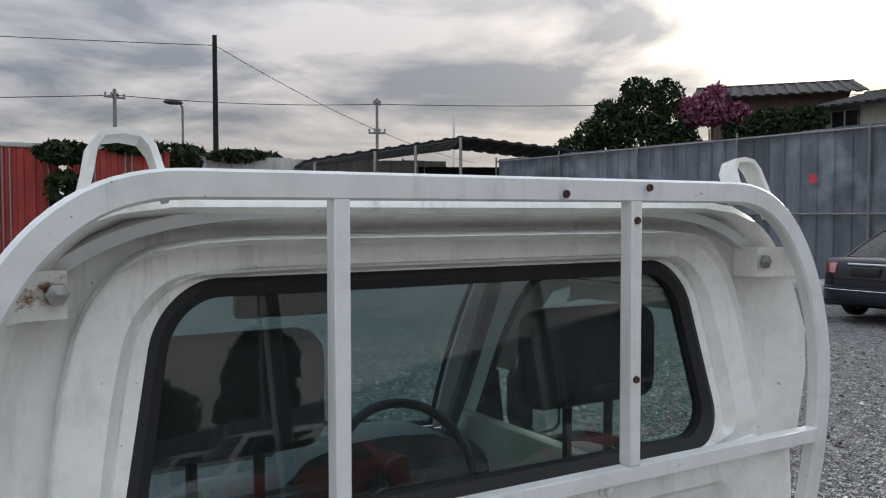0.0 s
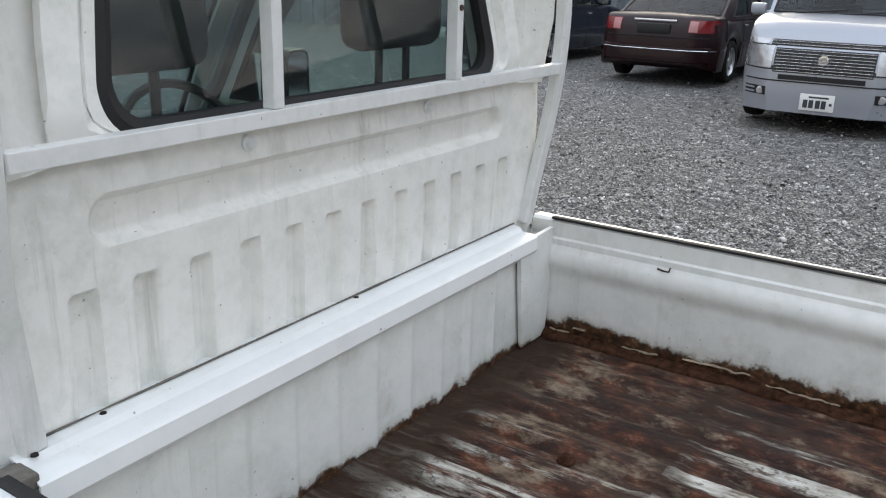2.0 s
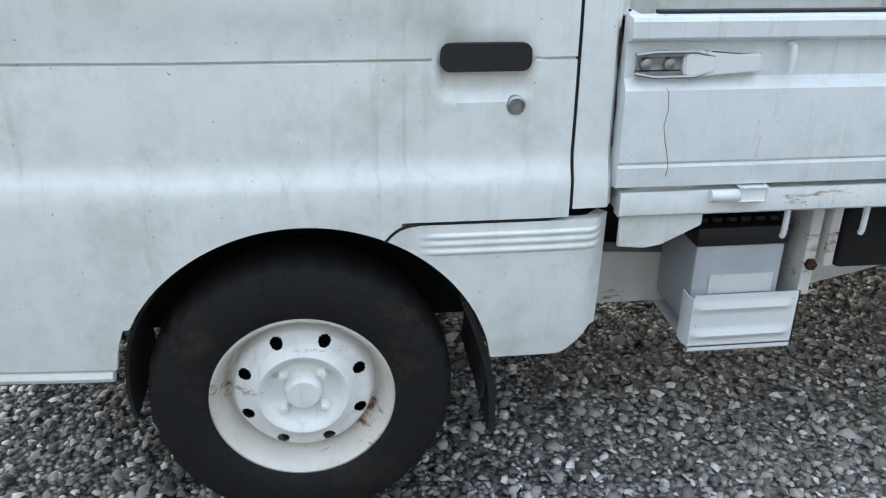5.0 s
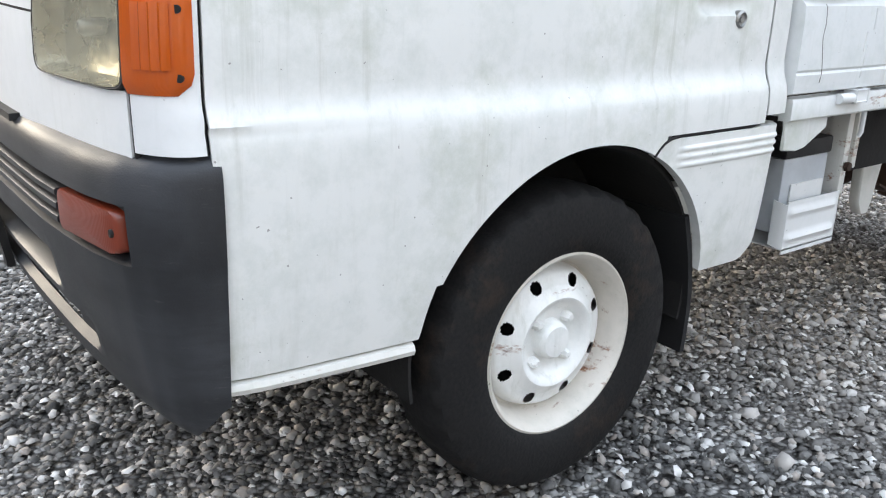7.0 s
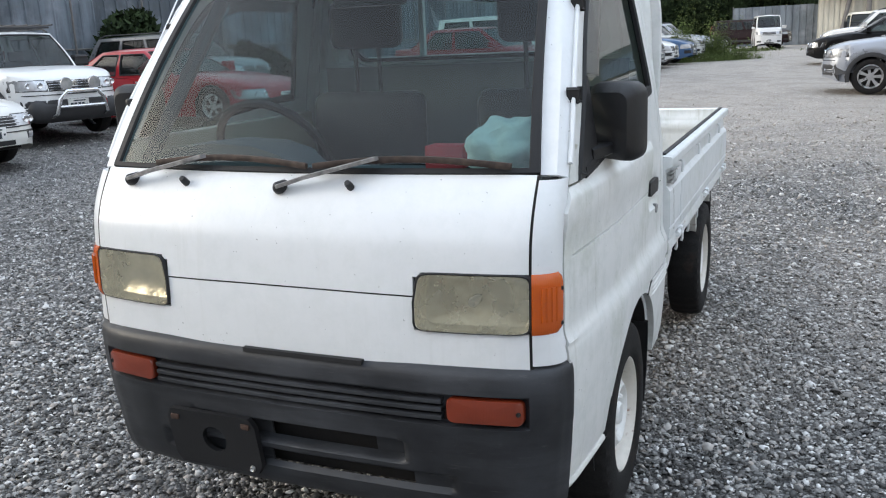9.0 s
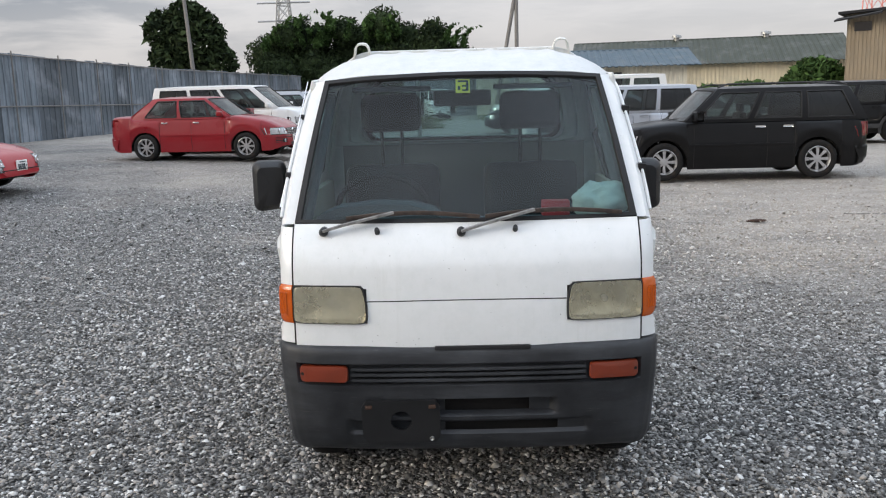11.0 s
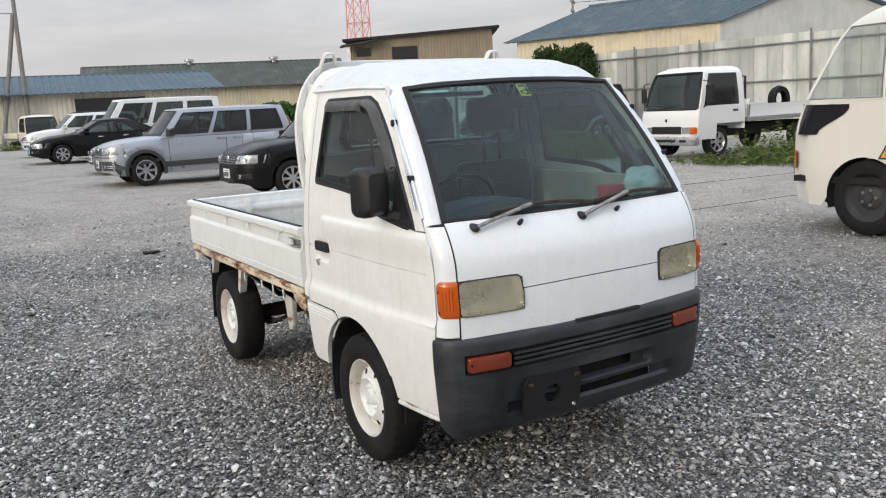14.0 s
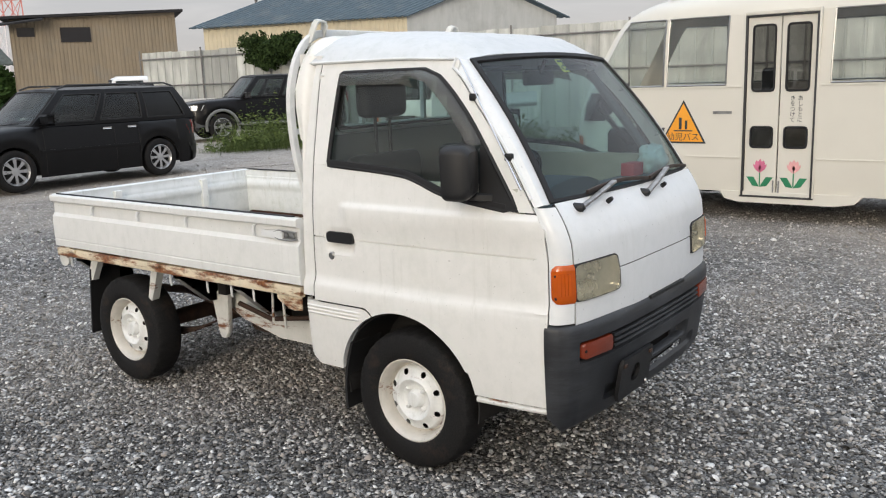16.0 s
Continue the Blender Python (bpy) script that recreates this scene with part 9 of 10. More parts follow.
wire((12.05, 41.7, 10.2), (-40, 52, 11), 0.6, 0.02)
wire((12.05, 41.7, 10.2), (40, 60, 6.0), 0.8, 0.02)
wire((7.4, 42.8, 7.5), (-30, 40, 6.2), 0.7, 0.022)
wire((7.4, 42.8, 7.5), (19.7, 38.7, 7.4), 0.2, 0.02)
wire((19.7, 38.7, 7.4), (50, 28, 9.0), 0.4, 0.02)
wire((-3.8, -56.3, 8.3), (17.6, -53.9, 8.8), 0.35, 0.02)
wire((17.6, -53.9, 8.8), (60, -50, 10.0), 0.5, 0.02)
wire((-46.0, -54.0, 9.3), (-80, -20, 11), 0.6, 0.02)

# lattice mast painted in red and white bands, and a far pylon
def lattice(name, label, at, h, w0, w1, mats, r=0.09, n=8):
    tw = thing(name, label, "tower", at=(at[0], at[1], 0))
    for k in range(n):
        z0, z1 = h * k / n, h * (k + 1) / n
        a, b = lerp(w0, w1, k / n), lerp(w0, w1, (k + 1) / n)
        mk = mats[k % len(mats)]
        c0, c1 = [(-a, -a), (a, -a), (a, a), (-a, a)], [(-b, -b), (b, -b), (b, b), (-b, b)]
        for i in range(4):
            j = (i + 1) % 4
            part("leg", tube_bm([(*c0[i], z0), (*c1[i], z1)], r, 4), mk, tw)
            part("brace", tube_bm([(*c0[i], z0), (*c1[j], z1)], r * 0.6, 4), mk, tw)
            part("brace", tube_bm([(*c0[j], z0), (*c1[i], z1)], r * 0.6, 4), mk, tw)
            part("strut", tube_bm([(*c1[i], z1), (*c1[j], z1)], r * 0.6, 4), mk, tw)
    return tw
M_TRED = mat_plain("mast_red", (0.62, 0.22, 0.19), 0.7)
M_TWHITE = mat_plain("mast_white", (0.70, 0.66, 0.66), 0.6)
lattice("lattice_mast", "red and white lattice mast behind the workshop", (-46.6, -96.0), 24, 1.30, 0.85, [M_TRED, M_TWHITE, M_TWHITE, M_TRED, M_TRED], 0.075)
py = lattice("power_pylon", "pale distant power pylon", (40, -195), 30, 3.0, 0.8, [M_STEEL], 0.14, 9)
for z in (20, 24, 28):
    part("arm", tube_bm([(-6, 0, z), (6, 0, z)], 0.2, 4), M_STEEL, py)


# ---- plants ----
def mat_leaf(name, dark, light):
    m, t, b = nodes_of(name)
    geo = t.nodes.new("ShaderNodeNewGeometry")
    c = ramp(t, geo.outputs["Random Per Island"], [(0.0, dark), (0.7, light), (1.0, tuple(x * 1.5 for x in light))])
    link(t, c, b.inputs["Base Color"])
    setv(b, Roughness=0.9, Specular_IOR_Level=0.12)
    return m


M_LEAF = mat_leaf("dark_foliage", (0.010, 0.017, 0.009), (0.032, 0.048, 0.020))
M_LEAF2 = mat_leaf("green_foliage", (0.020, 0.040, 0.012), (0.055, 0.10, 0.030))
M_LEAF3 = mat_leaf("creeper_foliage", (0.013, 0.024, 0.009), (0.040, 0.066, 0.022))
M_PINK = mat_leaf("pink_blossom", (0.09, 0.025, 0.045), (0.28, 0.11, 0.16))
M_GRASS = mat_leaf("weed_green", (0.030, 0.048, 0.014), (0.115, 0.150, 0.050))
M_BARK = mat_plain("bark", (0.06, 0.045, 0.035), 0.9, 0, 0.3, 6.0, 0.4, 40.0)


def leaf_mesh(name, blobs, count, size, mat, seed, droop=0.0, flat=0.55):
    """Many small leaves about the shells of blobs (x, y, z, rx, ry, rz)."""
    rng = np.random.default_rng(seed)
    bl = np.array(blobs, float)
    wgt = (bl[:, 3] * bl[:, 4] + bl[:, 3] * bl[:, 5]) ** 1.0
    pick = rng.choice(len(bl), count, p=wgt / wgt.sum())
    d = rng.normal(size=(count, 3))
    d /= np.linalg.norm(d, axis=1)[:, None]
    rad = rng.uniform(flat, 1.08, count) ** 0.8
    c = bl[pick, :3] + d * rad[:, None] * bl[pick, 3:6]
    a = rng.normal(size=(count, 3))
    a[:, 2] -= droop
    a /= np.linalg.norm(a, axis=1)[:, None]
    b = np.cross(a, rng.normal(size=(count, 3)))
    b /= np.linalg.norm(b, axis=1)[:, None]
    s = size * np.exp(rng.normal(0, 0.3, count))[:, None]
    v = np.stack([c - a * s, c + b * s * 0.42, c + a * s, c - b * s * 0.42], 1).reshape(-1, 3)
    me = bpy.data.meshes.new(name)
    me.vertices.add(len(v))
    me.vertices.foreach_set("co", v.astype(np.float32).ravel())
    me.loops.add(len(v))
    me.loops.foreach_set("vertex_index", np.arange(len(v), dtype=np.int32))
    me.polygons.add(count)
    me.polygons.foreach_set("loop_start", np.arange(0, len(v), 4, dtype=np.int32))
    me.update(calc_edges=True)
    me.materials.append(mat)
    return me


def tree(name, label, at, blobs, count, size, mat, seed, trunk_r=0.15, limbs=5, category="tree"):
    t = thing(name, label, category, at=(at[0], at[1], 0))
    rng = random.Random(seed)
    top = max(b[2] for b in blobs)
    part("trunk", tube_bm([(0, 0, -0.1), (0.05, 0.03, top * 0.4), (0.0, 0.1, top * 0.8)], [trunk_r, trunk_r * 0.75, trunk_r * 0.3], 9), M_BARK, t)
    for k in range(limbs):
        b = blobs[k % len(blobs)]
        z0 = top * rng.uniform(0.25, 0.5)
        part("limb", tube_bm([(0, 0.02, z0), (b[0] * 0.5, b[1] * 0.5, lerp(z0, b[2], 0.6)), (b[0], b[1], b[2])], [trunk_r * 0.5, trunk_r * 0.3, trunk_r * 0.1], 6), M_BARK, t)
    ob = new("crown", leaf_mesh("crown", blobs, count, size, mat, seed))
    ob.parent = t
    return t


def blob_cloud(n, seed, x, y, z, r):
    rng = random.Random(seed)
    return [(rng.uniform(*x), rng.uniform(*y), rng.uniform(*z), rr, rr, rr * 0.9) for rr in [rng.uniform(*r) for _ in range(n)]]


# bamboo and evergreen grove at the end of the lane
grove = blob_cloud(60, 3, (-0.5, 16.5), (-75, -66), (1.5, 5.4), (1.3, 2.3)) + blob_cloud(22, 4, (1.0, 15.5), (-74, -67), (5.8, 7.2), (0.8, 1.4)) + [(13.2, -68, 6.9, 1.3, 1.3, 1.6), (6.3, -68, 7.6, 1.5, 1.3, 1.5), (9.6, -69, 7.2, 1.4, 1.4, 1.3), (2.2, -68, 6.6, 1.3, 1.3, 1.5)]
ob = new("grove", leaf_mesh("grove", grove, 125000, 0.14, M_LEAF, 8, 0.5, 0.6))
tagged(ob, "dense dark grove of bamboo and evergreens behind the fence", "trees", kind="stuff")
# solid cores in the leaf colour stand in for shade within the grove
inner = bmesh.new()
for b in grove:
    q = bmesh.ops.create_icosphere(inner, subdivisions=2, radius=1.0)
    bmesh.ops.transform(inner, matrix=Matrix.Translation(b[:3]) @ Matrix.Diagonal((b[3] * 0.74, b[4] * 0.74, b[5] * 0.74, 1)), verts=q["verts"])
ob = link_bm("grove_shade", inner, M_LEAF, 60)
tagged(ob, "dark solid cores standing for the shade inside the bamboo grove", "trees", kind="stuff")
plume = []
prng = random.Random(6)
for k in range(34):
    x, z = prng.uniform(-0.5, 16.5), prng.uniform(6.6, 8.0)
    z += 0.9 * math.sin((x + 1) / 18 * math.pi)
    lean, side = prng.uniform(0.5, 1.5), prng.choice((-1, 1, -1))
    for j in range(9):
        q = j / 8
        plume.append((x + side * lean * q * q, prng.uniform(-68.5, -66.5), z - 1.2 + 1.9 * q - 0.7 * q * q * q, 0.34 * (1.1 - q), 0.3 * (1.1 - q), 0.34 * (1.1 - q)))
ob = new("bamboo_plumes", leaf_mesh("bamboo_plumes", plume, 9000, 0.15, M_LEAF2, 9, 1.2, 0.1))
tagged(ob, "feathery bamboo tips above the grove", "trees", kind="stuff")
tree("tree", "tall dark evergreen beside the leaning pole", (20.3, -63), [(0, 0, 6.5, 2.3, 2.0, 2.2), (1.6, 0.4, 5.0, 1.8, 1.6, 1.5), (-1.5, 0, 4.6, 1.6, 1.5, 1.4), (0.6, 0, 8.2, 1.5, 1.4, 1.2), (2.4, 0, 7.2, 1.5, 1.4, 1.5)], 9000, 0.24, M_LEAF, 11)
tree("tree", "dark green tree behind the grey fence", (23.2, 22.9), [(-0.2, 0.2, 4.6, 1.3, 1.3, 0.9), (-1.9, 1.7, 4.1, 0.9, 0.9, 0.6), (0.9, -0.8, 4.3, 1.0, 1.0, 0.8), (-1.0, 0.9, 5.7, 0.5, 0.5, 0.4), (0, 0, 5.6, 1.1, 1.1, 1.0), (-0.9, 0.8, 5.0, 0.9, 0.9, 0.8), (0.7, -0.6, 6.1, 0.7, 0.7, 0.7), (-0.1, 0.2, 6.5, 0.6, 0.6, 0.45), (-1.5, 1.3, 4.6, 0.7, 0.7, 0.7), (0.9, -0.9, 5.0, 0.8, 0.8, 0.8)], 15000, 0.09, M_LEAF, 12)
tree("flowering_tree", "pink-flowered crape myrtle behind the grey fence", (24.9, 21.0), [(0, 0, 5.6, 0.75, 0.75, 0.65), (0.6, -0.6, 5.3, 0.6, 0.6, 0.55), (-0.5, 0.5, 5.5, 0.6, 0.6, 0.6), (0.1, -0.1, 6.1, 0.5, 0.5, 0.4)], 6000, 0.09, M_PINK, 13, 0.08)
tree("tree", "low dark shrub tree before the brown house", (26.4, 19.4), [(0, 0, 4.9, 1.0, 1.0, 0.6), (0.8, -0.9, 5.1, 0.7, 0.7, 0.5), (-0.7, 0.7, 4.7, 0.8, 0.8, 0.6)], 5000, 0.11, M_LEAF, 14, 0.08)
tree("tree", "tall round-topped garden pine behind the houses", (40.0, 20.0), [(0, 0, 8.0, 1.7, 1.7, 0.7), (0, 0, 8.7, 1.5, 1.5, 0.7), (0.1, -0.1, 9.3, 1.1, 1.1, 0.6), (0.0, 0.0, 9.8, 0.55, 0.55, 0.4), (0.6, -0.9, 9.1, 0.8, 0.8, 0.4), (-0.6, 0.9, 8.9, 0.8, 0.8, 0.5), (-0.7, 1.2, 8.3, 0.8, 0.8, 0.4), (0.6, -1.3, 8.0, 0.7, 0.7, 0.4)], 11000, 0.12, M_LEAF, 31, 0.12)
tree("bush", "round dark bush beside the workshop", (-23.5, -54.5), [(0, 0, 2.0, 1.9, 1.6, 1.6), (1.4, 0, 1.4, 1.2, 1.2, 1.2), (-1.4, 0.3, 1.6, 1.4, 1.2, 1.3)], 6000, 0.2, M_LEAF2, 15, 0.08, 3, "bush")
tree("bush", "leafy bushes growing before the green shed", (-17.0, -48.0), [(0, 0, 1.0, 1.6, 1.2, 1.1), (2.2, -0.6, 0.9, 1.4, 1.1, 1.0), (-2.4, 0.4, 0.9, 1.5, 1.0, 0.9)], 5000, 0.18, M_LEAF2, 16, 0.06, 3, "bush")
tree("bush", "dark shrub growing against the grey fence", (16.4, -16.6), [(0, 0, 1.5, 0.8, 0.9, 1.1), (0.1, 0.6, 1.0, 0.7, 0.7, 0.8), (0, -0.4, 2.2, 0.5, 0.5, 0.5)], 5000, 0.10, M_LEAF, 17, 0.05, 3, "bush")
tree("bush", "low dark shrubs growing along the grey fence", (16.0, -21.2), [(0, 0, 0.8, 0.7, 1.0, 0.9), (0, 1.2, 0.6, 0.6, 0.8, 0.6), (0, -1.3, 0.7, 0.6, 1.0, 0.8)], 5000, 0.10, M_LEAF, 33, 0.05, 3, "bush")
ob = new("creeper", leaf_mesh("creeper", [(-18.5 + 0.1 * (y + 22.5), y, z, 0.3, ry, rz) for y, z, ry, rz in [(-21.7 + 1.7 * math.sin(k * 2.4) * (k / 26) ** 0.5, 3.0 - 0.85 * (k % 7) / 6 * abs(math.cos(k * 1.3)), 0.22 + 0.16 * (k % 3), 0.16 + 0.10 * (k % 4)) for k in range(27)]], 15000, 0.065, M_LEAF3, 18, 0.5, 0.3))
tagged(ob, "leafy creeper hanging over the pale fence", "creeper", kind="stuff")
ob = new("creeper", leaf_mesh("creeper", [(-0.4, 26.4, 3.4, 0.7, 0.3, 0.5), (2.9, 26.2, 3.5, 0.8, 0.3, 0.35), (2.9, 26.2, 2.4, 0.5, 0.3, 0.6), (6.6, 27.5, 3.4, 0.8, 0.4, 0.6), (7.6, 31.6, 3.9, 1.2, 0.3, 0.4), (10, 31.0, 3.9, 1.5, 0.3, 0.25), (5.0, 26.3, 3.75, 1.0, 0.2, 0.2), (-0.2, 26.5, 1.6, 0.3, 0.3, 1.2)], 6000, 0.12, M_LEAF, 19, 0.5))
tagged(ob, "dark creeper hanging over the containers and far fence", "creeper", kind="stuff")


def weeds(name, label, areas, count, h, seed):
    """Leafy stalks among thin, bent grass."""
    rng = np.random.default_rng(seed)
    ar = np.array(areas, float)
    # grass: a bent blade of two pieces
    n = count
    pick = rng.integers(0, len(ar), n)
    x, y = ar[pick, 0] + rng.normal(0, 1, n) * ar[pick, 2], ar[pick, 1] + rng.normal(0, 1, n) * ar[pick, 3]
    hh = ar[pick, 4] * h * 0.62 * np.exp(rng.normal(0, 0.35, n))
    a, ln, w = rng.uniform(0, 2 * np.pi, n), rng.uniform(0.3, 0.95, n), rng.uniform(0.0015, 0.0035, n)
    z0 = np.array([yard_rise(p, q) for p, q in zip(x, y)]) - 0.02
    side = np.stack([-w * np.sin(a), w * np.cos(a), np.zeros(n)], 1)
    foot = np.stack([x, y, z0], 1)
    mid = foot + np.stack([0.35 * ln * hh * np.cos(a), 0.35 * ln * hh * np.sin(a), 0.7 * hh], 1)
    tip = foot + np.stack([ln * hh * np.cos(a), ln * hh * np.sin(a), (1 - 0.35 * ln) * hh], 1)
    blades = np.stack([foot + side, foot - side, mid - side * 0.8, mid + side * 0.8, mid + side * 0.8, mid - side * 0.8, tip - side * 0.15, tip + side * 0.15], 1).reshape(-1, 3)
    # leaves up the stalks
    k = max(20, count // 26)
    pick = rng.integers(0, len(ar), k)
    sx, sy = ar[pick, 0] + rng.normal(0, 1, k) * ar[pick, 2], ar[pick, 1] + rng.normal(0, 1, k) * ar[pick, 3]
    sh = ar[pick, 4] * h * 1.05 * np.exp(rng.normal(0, 0.30, k))
    per = 26
    up = rng.uniform(0.08, 1.0, (k, per))
    lean = rng.normal(0, 0.16, (k, 2))
    spread = (0.10 * (1.15 - up) * (sh[:, None] / 0.5) ** 0.5)
    zr = np.array([yard_rise(p, q) for p, q in zip(sx, sy)])
    c = np.stack([sx[:, None] + lean[:, :1] * up * sh[:, None] + rng.normal(0, 1, (k, per)) * spread, sy[:, None] + lean[:, 1:] * up * sh[:, None] + rng.normal(0, 1, (k, per)) * spread, zr[:, None] + up * sh[:, None]], 2).reshape(-1, 3)
    d = rng.normal(size=c.shape) * np.array((1, 1, 0.5))
    d /= np.linalg.norm(d, axis=1)[:, None]
    e = np.cross(d, rng.normal(size=c.shape))
    e /= np.linalg.norm(e, axis=1)[:, None]
    ls = 0.038 * np.exp(rng.normal(0, 0.35, len(c)))[:, None]
    leaves = np.stack([c - d * ls, c + e * ls * 0.3, c + d * ls, c - e * ls * 0.3], 1).reshape(-1, 3)
    v = np.concatenate([blades, leaves])
    me = bpy.data.meshes.new(name)
    me.vertices.add(len(v))
    me.vertices.foreach_set("co", v.astype(np.float32).ravel())
    me.loops.add(len(v))
    me.loops.foreach_set("vertex_index", np.arange(len(v), dtype=np.int32))
    me.polygons.add(len(v) // 4)
    me.polygons.foreach_set("loop_start", np.arange(0, len(v), 4, dtype=np.int32))
    me.update(calc_edges=True)
    me.materials.append(M_GRASS)
    ob = new(name, me)
    return tagged(ob, label, "weeds", kind="stuff")


weeds("weeds", "tall green weeds along the edge of the gravel", [(-11.2, -14.0, 0.7, 0.35, 0.9), (-11.9, -12.8, 0.45, 0.5, 1.1), (-10.6, -14.6, 0.4, 0.3, 0.5), (-11.9, -8.9, 0.35, 0.5, 0.28), (-12.4, -8.0, 0.35, 0.5, 0.45), (-13.6, -8.6, 0.5, 0.4, 1.1), (-12.6, -6.8, 0.35, 0.4, 0.5), (-12.6, -16.0, 0.5, 0.6, 1.5), (-12.0, -14.6, 0.6, 0.5, 1.2)], 13000, 0.42, 21)
weeds("weeds", "thin tall seeding stalks at the edge of the gravel", [(-11.2, -14.0, 0.7, 0.4, 0.9), (-11.9, -12.8, 0.45, 0.5, 1.1), (-13.2, -8.6, 0.4, 0.5, 0.8), (-12.5, -15.6, 0.4, 0.6, 1.3)], 500, 0.72, 25)
weeds("weeds", "tall pale weeds growing between parked cars", [(3.55, -31.5, 0.16, 0.2, 3.0), (2.55, -33.0, 0.22, 0.3, 2.7), (1.9, -33.6, 0.5, 0.4, 1.0), (2.7, -32, 0.5, 0.4, 0.6), (1.9, -33, 0.4, 0.4, 0.25), (-1.8, -44.5, 0.6, 0.5, 0.5), (2.0, -46, 0.7, 0.6, 0.3)], 9000, 0.5, 22)
weeds("weeds", "thin weeds along the foot of the fence", [(16.6, y, 0.3, 1.0, 0.8) for y in (-3.5, -1.4, 0.8, -17, -21)], 3000, 0.4, 23)

# thin dark cables lying on the gravel
for pts in (((-4.6, -6.9), (-6.4, -6.5), (-8.2, -6.7), (-10.6, -6.4), (-13.0, -6.6)), ((-4.2, -4.6), (-6.4, -4.5), (-8.0, -4.4), (-9.6, -4.1)), ((-7.2, -11.1), (-8.9, -10.0), (-10.4, -9.3))):
    cab = bmesh.new()
    add_tube(cab, [(x, y + 0.03 * math.sin(x * 5), ground_z(x, y) + 0.010) for x, y in pts], 0.0035, 6)
    solid("ground_cable", cab, M_RUBBER, "thin dark cable lying loose on the gravel", "cable", "cables on the gravel")

# concrete kerb strip at the foot of the grey fence
solid("kerb", box_bm(15.9, 17.0, -20.0, 12.0, -0.1, 0.14, bevel=0.03), mat_plain("pale_concrete", (0.42, 0.41, 0.39), 0.85, 0, 0.15, 1.2), "pale concrete strip along the foot of the fence", "kerb", kind="structure")

# bits lying on the gravel
def litter(at, size, mat, label, seed):
    bm = bmesh.new()
    bmesh.ops.create_icosphere(bm, subdivisions=2, radius=1)
    for v in bm.verts:
        v.co = Vector((v.co.x * size[0], v.co.y * size[1], v.co.z * size[2])) * (1 + 0.5 * noise.noise(v.co * 1.7 + Vector((seed, 0, 0))))
    bmesh.ops.transform(bm, matrix=Matrix.Translation((at[0], at[1], 0.0)), verts=bm.verts)
    solid("debris", bm, mat, label, "debris", "debris on the gravel")
for k, (x, y) in enumerate(((0.07, -6.74), (-3.4, -6.4))):
    litter((x, y), (0.11, 0.04, 0.02), M_RUST if k % 2 else M_DARK, "small dark scrap of bark on the gravel", k)


# ---- cream minibus beside the yard: nose towards -y ----
bus = thing("minibus", "cream kindergarten minibus with folding doors", "bus")
M_BUS = mat_paint("bus_cream", (0.68, 0.655, 0.585), 0.32, 0.0, 0.35, 0.12)
M_BUSGLASS = mat_glass("bus_glass", (0.90, 0.93, 0.91), 0.0, 0.03)
BX0 = -5.62
bus_front = curve([(0.25, -2.74), (0.60, -2.78), (0.95, -2.77), (1.25, -2.69), (1.60, -2.50), (2.02, -2.25), (2.16, -2.05), (2.28, -1.75)])
bus_top_x = curve([(0.25, 0.03), (0.6, 0.0), (1.3, 0.0), (1.9, 0.05), (2.1, 0.10), (2.22, 0.20), (2.30, 0.36)])
BUS_END, BUS_W = 3.6, 2.0


def bus_pt(y, z, side):
    """A point of the side wall; it rounds in towards the nose."""
    d = y - bus_front(z)
    e = 0.30 * smooth01(0.34, 0.0, d) ** 1.5 + bus_top_x(z)
    return (BX0 - e, y, z) if side > 0 else (BX0 - BUS_W + e, y, z)


def bus_low(y):
    z = 0.27
    for a in (-1.78, 2.2):
        d = abs(y - a)
        if d < 0.41:
            z = max(z, 0.38 + math.sqrt(0.41 ** 2 - d * d) - 0.02)
    return z


